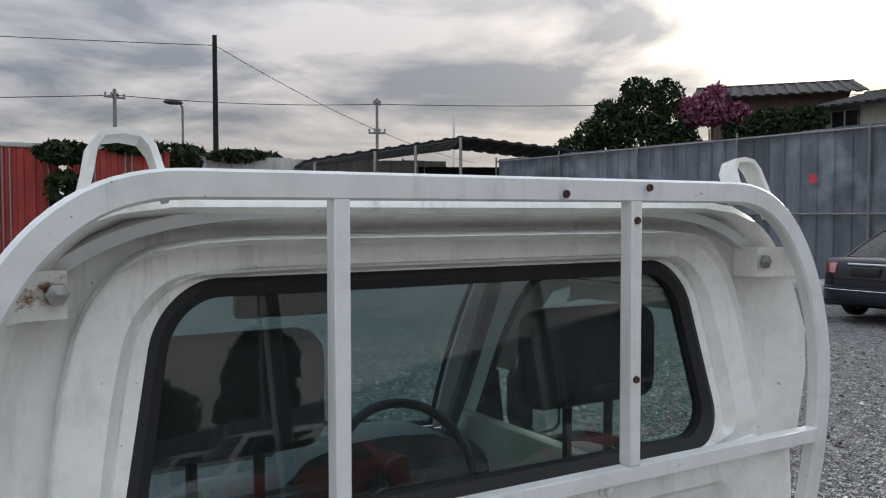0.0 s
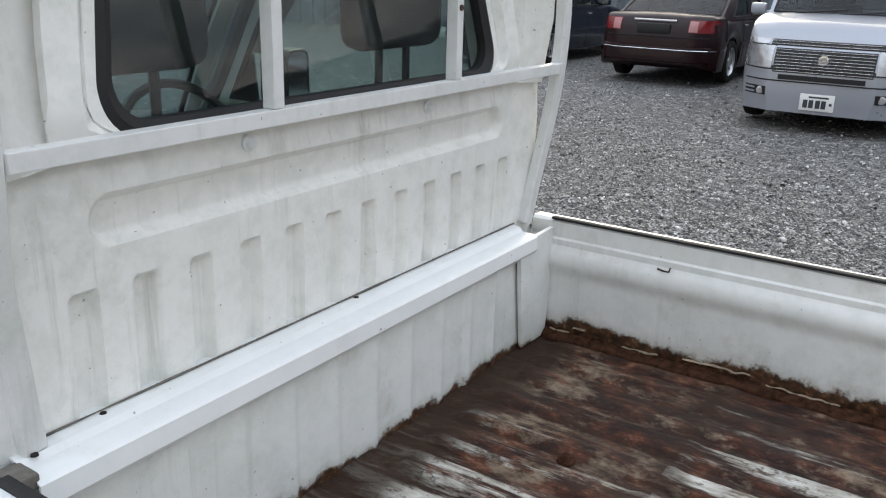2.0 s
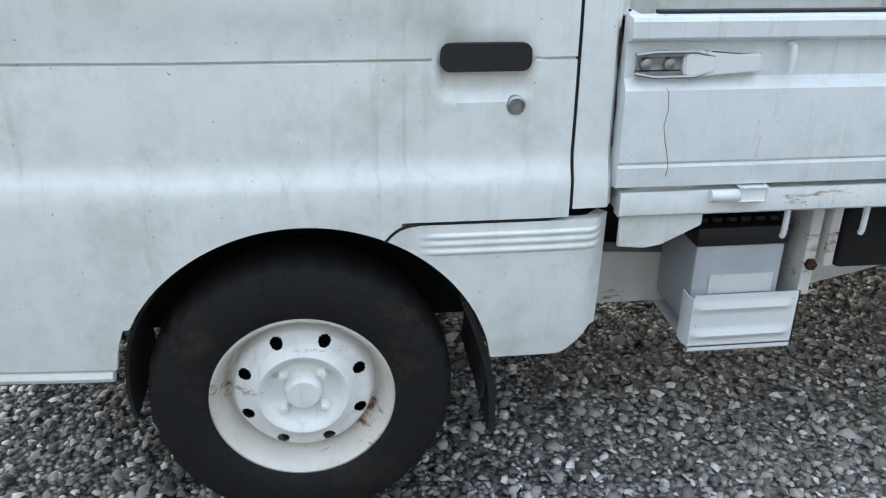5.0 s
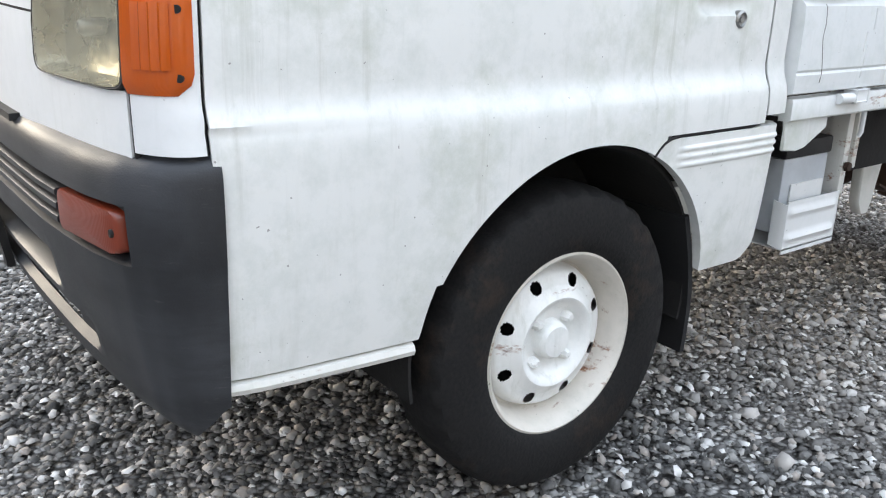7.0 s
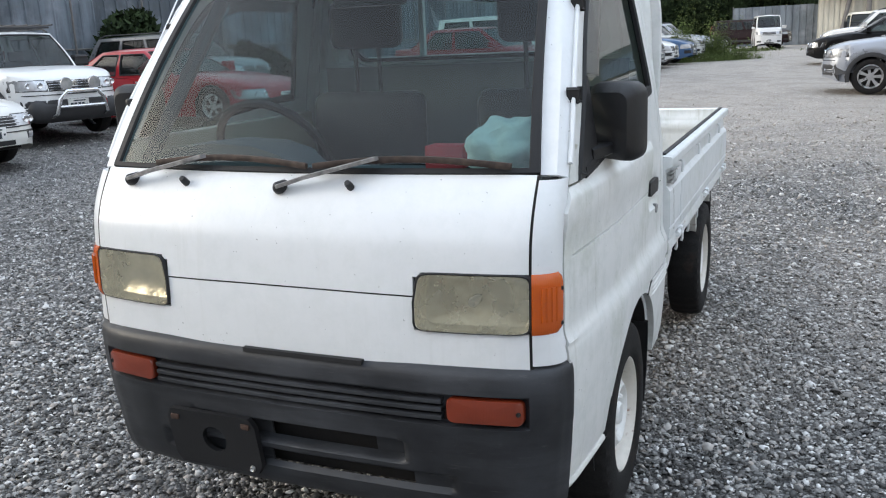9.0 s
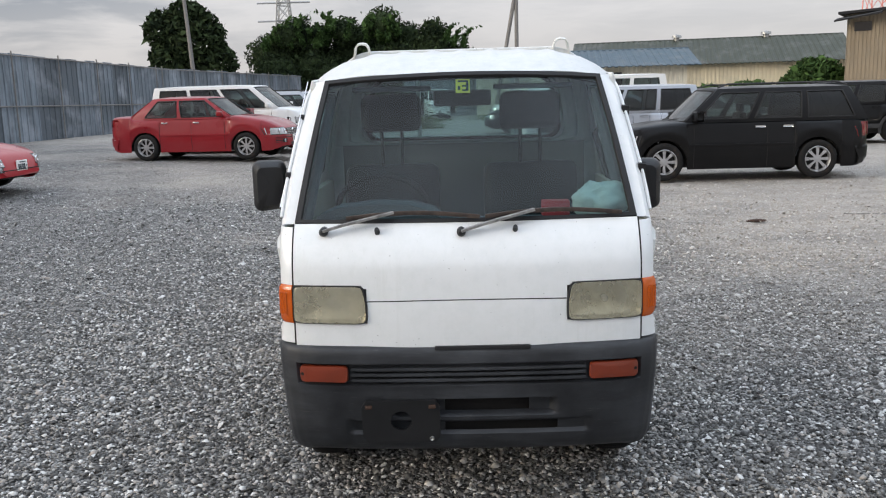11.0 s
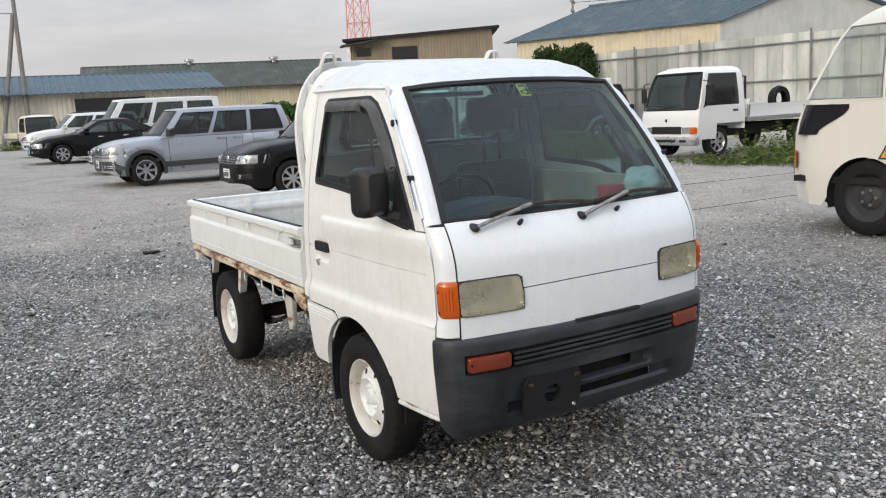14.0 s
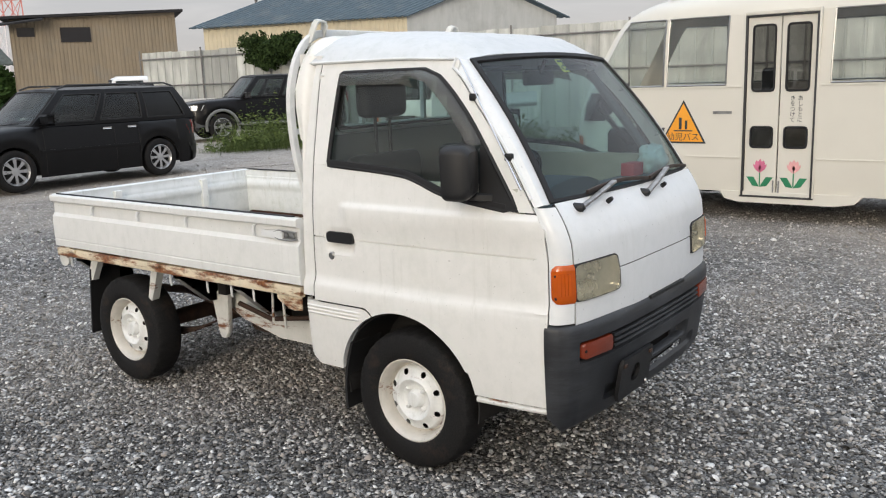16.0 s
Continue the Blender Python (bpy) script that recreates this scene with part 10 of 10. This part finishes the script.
def bus_side(side):
    shell = bmesh.new()
    ys = sorted(set(span(-0.09, BUS_END, 24)) | {2.2 + 0.41 * math.cos(math.pi * k / 16) for k in range(17)})
    yf = sorted({-2.7 + 0.0} | {-1.78 + 0.41 * math.cos(math.pi * k / 16) for k in range(17)} | set(span(-2.4, -0.80, 12)))
    def cols(yl):
        rows = []
        for y in yl:
            z0 = bus_low(y)
            rows.append([bus_pt(max(y, bus_front(z) + 0.0), z, side) for z in span(z0, 1.33, 9)])
        add_grid(shell, rows)
    cols([-2.77] + yf if side > 0 else [-2.77] + yf + [y for y in ys if y > -0.8])
    if side > 0:
        cols(ys)
    wins = [(-2.42, -1.63), (-1.59, -0.97), (0.02, 0.92), (0.96, 1.86), (1.90, 2.80), (2.84, 3.45)] if side > 0 else [(-2.42, -1.63), (-1.59, -0.6), (-0.56, 0.4), (0.44, 1.4), (1.44, 2.4), (2.44, 3.45)]
    gap = (-0.80, -0.09) if side > 0 else None
    edges = []
    last = None
    for a, b in wins:
        p0 = last
        last = b
        w = bmesh.new()
        rows = [[(lambda q: (q[0] - side * 0.012, q[1], q[2]))(bus_pt(max(y, bus_front(z) + 0.16), z, side)) for y in span(a, b, 6)] for z in span(1.345, 2.02, 6)]
        add_grid(w, rows)
        g = part("window_pane", w, M_BUSGLASS, bus)
        g.visible_shadow = False
        if p0 is None:
            add_grid(shell, [[bus_pt(y, z, side) for y in span(bus_front(z), max(a, bus_front(z) + 0.16), 5)] for z in span(1.33, 2.04, 8)])
        else:
            if gap and p0 < gap[0] < a:
                add_grid(shell, [[bus_pt(y, z, side) for y in (p0, gap[0])] for z in span(1.33, 2.04, 5)])
                add_grid(shell, [[bus_pt(y, z, side) for y in (gap[1], a)] for z in span(1.33, 2.04, 5)])
            else:
                add_grid(shell, [[bus_pt(y, z, side) for y in (p0, a)] for z in span(1.33, 2.04, 5)])
        f = bmesh.new()
        ring = [bus_pt(max(y, bus_front(1.345) + 0.16), 1.345, side) for y in span(a, b, 5)] + [bus_pt(b, z, side) for z in span(1.345, 2.02, 5)] + [bus_pt(max(y, bus_front(2.02) + 0.16), 2.02, side) for y in span(b, a, 5)] + [bus_pt(max(a, bus_front(z) + 0.16), z, side) for z in span(2.02, 1.345, 5)]
        add_tube(f, ring + ring[:1], 0.009, 5, caps=False)
        part("window_trim", f, M_STEEL, bus)
    add_grid(shell, [[bus_pt(y, z, side) for y in (last, BUS_END)] for z in span(1.33, 2.04, 5)])
    add_grid(shell, [[bus_pt(max(y, bus_front(z)), z, side) for y in [-2.4] + span(-2.2, BUS_END, 14)] for z in span(2.02, 2.30, 8)])
    bmesh.ops.remove_doubles(shell, verts=shell.verts, dist=1e-4)
    part("side_wall", shell, M_BUS, bus)


bus_side(1)
bus_side(-1)
bm = bmesh.new()
rows = []
for y in [-1.75] + span(-1.6, BUS_END, 10):
    rows.append([(BX0 - 0.36 - u * (BUS_W - 0.72), y, 2.30 + 0.13 * (1 - (2 * u - 1) ** 2) * smooth01(-1.9, -1.2, y)) for u in span(0, 1, 11)])
add_grid(bm, rows)
solidify(bm, 0.03)
part("roof", bm, M_BUS, bus)
bm = bmesh.new()
add_grid(bm, [[(lerp(bus_pt(bus_front(z), z, 1)[0], bus_pt(bus_front(z), z, -1)[0], u), bus_front(z) - 0.10 * (1 - (2 * u - 1) ** 2), z) for u in span(0, 1, 13)] for z in span(0.27, 1.20, 10)])
add_grid(bm, [[(lerp(bus_pt(bus_front(z), z, 1)[0], bus_pt(bus_front(z), z, -1)[0], u), bus_front(z) - 0.10 * (1 - (2 * u - 1) ** 2), z) for u in span(0, 1, 13)] for z in span(2.08, 2.28, 5)])
add_grid(bm, [[(BX0 - u * BUS_W, BUS_END, z) for u in (0, 1)] for z in (0.3, 2.3)])
part("front_panel", bm, M_BUS, bus)
bm = bmesh.new()
add_grid(bm, [[(lerp(bus_pt(bus_front(z), z, 1)[0], bus_pt(bus_front(z), z, -1)[0], u), bus_front(z) - 0.10 * (1 - (2 * u - 1) ** 2), z) for u in span(0, 1, 13)] for z in span(1.20, 2.08, 8)])
g = part("windscreen", bm, M_BUSGLASS, bus)
g.visible_shadow = False
part("floor", box_bm(BX0 - BUS_W + 0.05, BX0 - 0.05, -2.6, BUS_END - 0.05, 0.50, 0.56), M_DARK, bus)
# dark quarter window low at the nose
bm = bmesh.new()
add_grid(bm, [[(lambda q: (q[0] + 0.006, q[1], q[2]))(bus_pt(lerp(-2.675, lerp(-2.30, -1.95, smooth01(0.0, 0.9, v)), u), lerp(0.985, 1.285, v), 1)) for u in span(0, 1, 12)] for v in span(0, 1, 7)])
part("quarter_window", bm, M_DARKWIN, bus, "dark quarter window")
bm = bmesh.new()
add_grid(bm, [[(lambda q: (q[0] + 0.008, q[1] - 0.004, q[2]))(bus_pt(y, z, 1)) for y in span(-2.745, -2.655, 5)] for z in span(0.62, 0.80, 4)])
solidify(bm, 0.012)
part("corner_lamp", bm, M_AMBER, bus)
# folding doors
frame_bm = bmesh.new()
for y0, y1, z0, z1 in ((-0.785, -0.767, 0.24, 1.99), (-0.123, -0.105, 0.24, 1.99), (-0.785, -0.105, 1.985, 2.003), (-0.80, -0.09, 0.225, 0.245)):
    add_box(frame_bm, BX0 - 0.06, BX0 + 0.004, y0, y1, z0, z1, 0.003)
part("door_frame", frame_bm, M_GREYPL, bus)
header = bmesh.new()
for y0, y1, z0, z1 in ((-0.802, -0.786, 0.24, 2.04), (-0.104, -0.088, 0.24, 2.04), (-0.786, -0.104, 2.004, 2.04)):
    add_box(header, BX0 - 0.06, BX0 + 0.006, y0, y1, z0, z1, 0.004)
part("door_surround", header, M_BUS, bus)
M_PETAL = mat_plain("pink_petal", (0.62, 0.16, 0.28), 0.5)
M_PETAL2 = mat_plain("pale_petal", (0.72, 0.36, 0.36), 0.5)
M_STALK = mat_plain("green_stalk", (0.02, 0.20, 0.09), 0.5)
for k, (a, b) in enumerate(((-0.762, -0.452), (-0.438, -0.128))):
    d = part("folding_door", bmesh.new(), M_BUS, bus, "narrow folding door leaf")
    bm = bmesh.new()
    x = BX0 - 0.035
    for y0, y1, z0, z1 in ((a, b, 0.26, 0.72), (a, a + 0.05, 0.72, 1.98), (b - 0.05, b, 0.72, 1.98), (a + 0.05, b - 0.05, 0.93, 1.27), (a + 0.05, b - 0.05, 1.91, 1.98)):
        add_box(bm, x - 0.015, x + 0.015, y0, y1, z0, z1)
    part("leaf", bm, M_BUS, d)
    for z0, z1 in ((0.725, 0.925), (1.275, 1.905)):
        bm = bmesh.new()
        rr = round_rect(a + 0.05, b - 0.05, z0, z1, 0.035, 4)
        bm.faces.new([bm.verts.new((x + 0.012, y, z)) for y, z in rr])
        g = part("door_pane", bm, M_GLASS_DK, d)
        bm = bmesh.new()
        add_tube(bm, [(x + 0.016, y, z) for y, z in rr + rr[:1]], 0.012, 5, caps=False)
        part("pane_seal", bm, M_RUBBER, d)
    # painted flower
    c = (a + b) / 2
    fl = part("painted_flower", bmesh.new(), M_PETAL, d, "painted pink flower with green leaves")
    bm = bmesh.new()
    for ang in (-50, -25, 0, 25, 50):
        q = [(c + 0.085 * t * math.sin(radians(ang)) + 0.034 * math.sin(math.pi * t) * e * math.cos(radians(ang)), 0.47 + 0.14 * t * math.cos(radians(ang))) for t, e in ((0, 0), (0.4, 1), (0.75, 1), (1, 0), (0.75, -1), (0.4, -1))]
        bm.faces.new([bm.verts.new((x + 0.0175 + 0.0006 * abs(ang) / 25, y, z)) for y, z in q])
    part("petals", bm, M_PETAL if k == 0 else M_PETAL2, fl)
    bm = bmesh.new()
    for s in (-1, 1):
        bm.faces.new([bm.verts.new((x + 0.018, y, z)) for y, z in ((c, 0.33), (c + s * 0.07, 0.34), (c + s * 0.13, 0.43), (c + s * 0.06, 0.43))])
    add_box(bm, x + 0.016, x + 0.0185, c - 0.006, c + 0.006, 0.34, 0.50)
    part("leaves", bm, M_STALK, fl)
    for dy, words in ((0.035, "あしもとに"), (-0.035, "きをつけて")) if k else ():
        txt = bpy.data.curves.new("door_text", "FONT")
        txt.body, txt.size, txt.align_x, txt.extrude, txt.space_line = "\n".join(words), 0.052, "CENTER", 0.0008, 1.0
        txt.materials.append(M_INK)
        tob = new("door_text", txt)
        tob.parent = d
        tob.matrix_local = pose(x + 0.017, c + dy, 1.185, 90, 0, 90)
    part("pull_handle", tube_bm([(x + 0.03, b - 0.02 if k == 0 else a + 0.02, 0.28), (x + 0.03, b - 0.02 if k == 0 else a + 0.02, 0.40)], 0.008, 6), M_CHROME, d)
# moulding lines
for z in (0.62, 1.325):
    for y0, y1 in ((-2.2 if z > 1 else -1.36, -0.81), (-0.08, BUS_END)):
        bm = bmesh.new()
        add_tube(bm, [(BX0 + 0.003, y0, z), (BX0 + 0.003, y1, z)], 0.004, square=0.008)
        part("moulding", bm, M_BUS, bus)
bm = bmesh.new()
add_box(bm, BX0 - 0.002, BX0 + 0.004, -1.09, -0.90, 1.055, 1.085)
part("name_bar", bm, M_STEEL, bus)
# step skirt under the door
bm = bmesh.new()
add_prism(bm, [(-1.0, 0.28), (-0.95, 0.20), (-0.80, 0.17), (0.10, 0.17), (0.28, 0.20), (0.36, 0.28)], "x", BX0 - 0.3, BX0 - 0.004)
part("step_skirt", bm, M_BUS, bus)
for y in (-1.78, 2.2):
    for s in (1, -1):
        w = part("wheel", bmesh.new(), M_TYRE, bus)
        part("tyre", lathe_bm([(-0.09, 0.24), (-0.10, 0.28), (-0.10, 0.33), (-0.08, 0.365), (0, 0.372), (0.08, 0.365), (0.10, 0.33), (0.10, 0.28), (0.09, 0.24)], (0, 0, 0), 40), M_TYRE, w)
        part("rim", lathe_bm([(0.085, 0.245), (0.05, 0.23), (0.02, 0.20), (0.02, 0.13), (0.05, 0.10), (0.055, 0.05), (0.07, 0.04), (0.07, 0.0)], (0, 0, 0), 32), M_GREYPL, w, "dull grey steel rim")
        for k in range(5):
            a = 2 * math.pi * k / 5
            part("wheel_nut", lathe_bm([(0.04, 0.018), (0.065, 0.016), (0.067, 0)], (0, 0.075 * math.cos(a), 0.075 * math.sin(a)), 6), M_STEEL, w)
        w.matrix_local = pose((BX0 - 0.14) if s > 0 else (BX0 - BUS_W + 0.14), y, 0.372, 0, 0, 0 if s > 0 else 180)
    bm = bmesh.new()
    add_grid(bm, [[(x, y + 0.405 * math.cos(a), 0.37 + 0.405 * math.sin(a)) for x in (BX0 - 0.01, BX0 - 0.35)] for a in span(-0.3, math.pi + 0.3, 17)])
    part("wheel_housing", bm, M_DARK, bus)
part("underbody", box_bm(BX0 - BUS_W + 0.3, BX0 - 0.3, -2.4, BUS_END - 0.2, 0.26, 0.50), M_DARK, bus)
for k in range(3):
    for x in (BX0 - 0.45, BX0 - 1.35):
        y = -0.9 + k * 1.3 if x < BX0 - 1 else 0.6 + k * 0.9
        st = part("bus_seat", box_bm(x - 0.25, x + 0.25, y - 0.06, y + 0.06, 0.95, 1.50, bevel=0.04), M_SEAT, bus)
        part("cushion", box_bm(x - 0.25, x + 0.25, y - 0.45, y, 0.85, 0.97, bevel=0.04), M_SEAT, st)
part("bus_dashboard", box_bm(BX0 - BUS_W + 0.15, BX0 - 0.15, -2.6, -2.2, 1.0, 1.28, bevel=0.06), M_INT, bus)
part("passenger_rail", tube_bm([(BX0 - 0.25, -1.0, 0.6), (BX0 - 0.25, -1.0, 1.9)], 0.018, 8), M_STEEL, bus)
# warning triangle
M_ORANGE = mat_plain("orange_sign", (0.85, 0.36, 0.03), 0.45, 0, 0.05, 9.0)
tri = part("warning_sign", bmesh.new(), M_ORANGE, bus, "orange triangular school bus warning sign")
tri_x = BX0 + 0.006
bm = bmesh.new()
add_prism(bm, [(-1.645, 0.755), (-1.155, 0.755), (-1.40, 1.20)], "x", tri_x - 0.004, tri_x)
part("sign_edge", bm, M_INK, tri)
bm = bmesh.new()
add_prism(bm, [(-1.615, 0.772), (-1.185, 0.772), (-1.40, 1.165)], "x", tri_x - 0.002, tri_x + 0.002)
part("sign_face", bm, M_ORANGE, tri)
bm = bmesh.new()
for y0, y1, z0, z1 in ((-1.445, -1.415, 0.90, 1.02), (-1.38, -1.355, 0.90, 0.99), (-1.50, -1.30, 0.878, 0.890)):
    add_box(bm, tri_x + 0.002, tri_x + 0.004, y0, y1, z0, z1)
part("plain_shapes", bm, M_INK, tri)
txt = bpy.data.curves.new("sign_text", "FONT")
txt.body, txt.size, txt.align_x, txt.extrude = "幼児バス", 0.088, "CENTER", 0.001
tob = new("sign_text", txt)
tob.parent = tri
tob.matrix_local = pose(tri_x + 0.004, -1.40, 0.79, 90, 0, 90)
txt.materials.append(M_INK)


# ---- light flatbed trucks ----
def light_truck(label, at, heading, paint="white", group="light trucks", load=True, near=True):
    t = thing("light_truck", label, "truck", group, at=(at[0], at[1], 0), turn=heading)
    mp = PAINT[paint]
    fy = curve([(0.30, 2.30), (0.45, 2.34), (0.95, 2.33), (1.10, 2.28), (1.85, 2.02), (1.95, 1.92), (2.0, 1.80)])
    hx = curve([(0.30, 0.82), (0.9, 0.85), (1.1, 0.84), (1.85, 0.74), (1.95, 0.66), (2.0, 0.50)])
    def nose(u, z):
        x = hx(z) * u
        return (x, fy(z) - 0.10 * abs(u) ** 4, z)
    def flank(y, z, s):
        return (s * hx(z), y, z)
    bm = bmesh.new()
    add_grid(bm, [[nose(u, z) for u in span(-1, 1, 13)] for z in span(0.42, 1.10, 8)])
    add_grid(bm, [[nose(u, z) for u in span(-1, 1, 13)] for z in span(1.86, 2.0, 4)])
    for u0, u1 in ((-1, -0.92), (0.92, 1)):
        add_grid(bm, [[nose(u, z) for u in (u0, u1)] for z in span(1.10, 1.86, 6)])
    for s in (-1, 1):
        add_grid(bm, [[flank(lerp(0.75, fy(z) - 0.10, q), z, s) for q in span(0, 1, 8)] for z in span(0.75, 1.15, 5)])
        add_grid(bm, [[flank(lerp(1.65, fy(z) - 0.10, q), z, s) for q in span(0, 1, 4)] for z in span(0.42, 0.75, 4)])
        add_grid(bm, [[flank(lerp(0.75, 0.90, q), z, s) for q in (0, 1)] for z in span(1.15, 1.85, 5)])
        add_grid(bm, [[flank(lerp(fy(z) - 0.22, fy(z) - 0.10, q), z, s) for q in (0, 1)] for z in span(1.15, 1.85, 5)])
        add_grid(bm, [[flank(lerp(0.75, fy(z) - 0.10, q), z, s) for q in span(0, 1, 5)] for z in span(1.85, 2.0, 4)])
    add_grid(bm, [[(hx(2.0) * u, lerp(0.75, 1.80, q), 2.0 + 0.02 * (1 - u * u)) for u in span(-1, 1, 7)] for q in (0, 1)])
    add_grid(bm, [[(hx(z) * u, 0.75, z) for u in span(-1, 1, 7)] for z in span(0.6, 2.0, 10)])
    solidify(bm, 0.02)
    part("cab", bm, mp, t)
    g = bmesh.new()
    add_grid(g, [[(nose(u, z)[0], nose(u, z)[1] - 0.012, z) for u in span(-0.93, 0.93, 9)] for z in span(1.09, 1.87, 6)])
    part("windscreen", g, M_CARGLASS, t)
    for s in (-1, 1):
        g = bmesh.new()
        add_grid(g, [[(flank(lerp(0.90, fy(z) - 0.22, q), z, s)[0] - s * 0.012, lerp(0.90, fy(z) - 0.22, q), z) for q in span(0, 1, 5)] for z in span(1.15, 1.85, 5)])
        part("door_pane", g, M_CARGLASS, t)
        bm = bmesh.new()
        add_grid(bm, [[nose(s * u, z)[:1] + (nose(s * u, z)[1] + 0.012, z) for u in span(0.55, 0.96, 5)] for z in span(0.56, 0.70, 3)])
        solidify(bm, 0.03)
        part("headlamp", bm, M_HEADCLR, t)
        bm = box_bm(s * 0.92, s * 1.06, 2.0, 2.06, 1.25, 1.58, bevel=0.02)
        mm = part("door_mirror", bm, M_BLACK, t)
        part("mirror_arm", tube_bm([(s * 0.80, 2.02, 1.70), (s * 0.98, 2.04, 1.68), (s * 0.98, 2.04, 1.2), (s * 0.84, 2.06, 1.12)], 0.014, 6), M_BLACK, mm)
        for y in (1.55, -1.35):
            car_wheel(t, s * 0.70, y, 0.34, s, 6, near)
        part("door_handle", box_bm(s * 0.845, s * 0.862, 0.98, 1.12, 1.0, 1.04, bevel=0.005), M_BLACK, t)
    part("bumper", box_bm(-0.86, 0.86, 2.20, 2.38, 0.30, 0.50, bevel=0.03), M_ALLOY if near else M_CREAMPL, t, "dull steel bumper")
    ring = [nose(u, 1.09) for u in span(-0.94, 0.94, 13)] + [nose(0.94, z) for z in span(1.2, 1.78, 6)] + [nose(u, 1.87) for u in span(0.93, -0.93, 13)] + [nose(-0.94, z) for z in span(1.78, 1.2, 6)]
    bm = bmesh.new()
    add_tube(bm, ring + ring[:1], 0.026, 6, caps=False)
    part("windscreen_seal", bm, M_RUBBER, t)
    for x0, x1 in ((-0.62, -0.42), (-0.30, 0.30), (0.42, 0.62)):
        part("bumper_slot", box_bm(x0, x1, 2.372, 2.384, 0.37, 0.43, bevel=0.004), M_BLACK, t)
    for s in (-1, 1):
        part("side_indicator", box_bm(s * 0.70, s * 0.82, 2.25, 2.335, 0.56, 0.68, bevel=0.01), M_AMBER, t)
    bm = bmesh.new()
    add_grid(bm, [[(nose(u, z)[0], nose(u, z)[1] + 0.012, z) for u in span(-0.53, 0.53, 9)] for z in (0.55, 0.58, 0.66, 0.715)])
    solidify(bm, 0.012)
    part("grille", bm, M_BLACK, t)
    bm = bmesh.new()
    add_lathe(bm, [(0, 0.05), (0.015, 0.045), (0.016, 0)], nose(0, 0.85), 3, "y")
    part("badge", bm, M_DARK, t)
    for k in (-1, 1):
        p, q = Vector(nose(0.1 * k + 0.3, 1.09)), Vector(nose(0.1 * k - 0.3, 1.22))
        part("wiper", tube_bm([tuple(p + Vector((0, 0.02, 0))), tuple(q + Vector((0, 0.03, 0)))], 0.012, 5), M_BLACK, t)
    part("seats", box_bm(-0.7, 0.7, 0.85, 1.05, 0.9, 1.55, bevel=0.05), M_SEAT, t)
    part("chassis", box_bm(-0.38, 0.38, -2.3, 2.1, 0.42, 0.66, bevel=0.02), M_DARK, t)
    bed = part("flat_bed", box_bm(-0.88, 0.88, -2.35, 0.65, 0.74, 0.84, bevel=0.01), M_STEEL, t, "flat steel loading bed")
    for s in (-1, 1):
        part("side_board", box_bm(s * 0.85, s * 0.88, -2.35, 0.65, 0.84, 1.12, bevel=0.006), mp, bed)
    part("bed_front", box_bm(-0.88, 0.88, 0.60, 0.65, 0.84, 1.25, bevel=0.006), mp, bed)
    if load:
        part("load_frame", tube_bm([(-0.7, 0.55, 0.84), (-0.7, 0.55, 1.75), (-0.3, 0.55, 1.85), (-0.3, 0.55, 0.84)], 0.03, 6), M_BLACK, t)
        part("spare_tyre", lathe_bm([(-0.08, 0.2), (-0.09, 0.3), (0, 0.33), (0.09, 0.3), (0.08, 0.2)], (0.2, -0.2, 1.18), 24, "x"), M_TYRE, t)
        part("spare_tyre", lathe_bm([(-0.08, 0.2), (-0.09, 0.3), (0, 0.33), (0.09, 0.3), (0.08, 0.2)], (-0.5, -0.9, 1.18), 24, "x"), M_TYRE, t)
    return t


M_CREAMPL = mat_plain("dirty_cream_steel", (0.55, 0.52, 0.45), 0.5, 0, 0.2, 6.0)
light_truck("white light flatbed truck with black mirrors and tyres on its bed", (-14.6, -10.8), PX)
light_truck("small white truck behind the large black off-roader", (-16.3, -25.2), PX - 30, load=False, near=False)
light_truck("cream light truck facing down the lane", (-3.0, -47.5), 8, "cream", load=False, near=False)
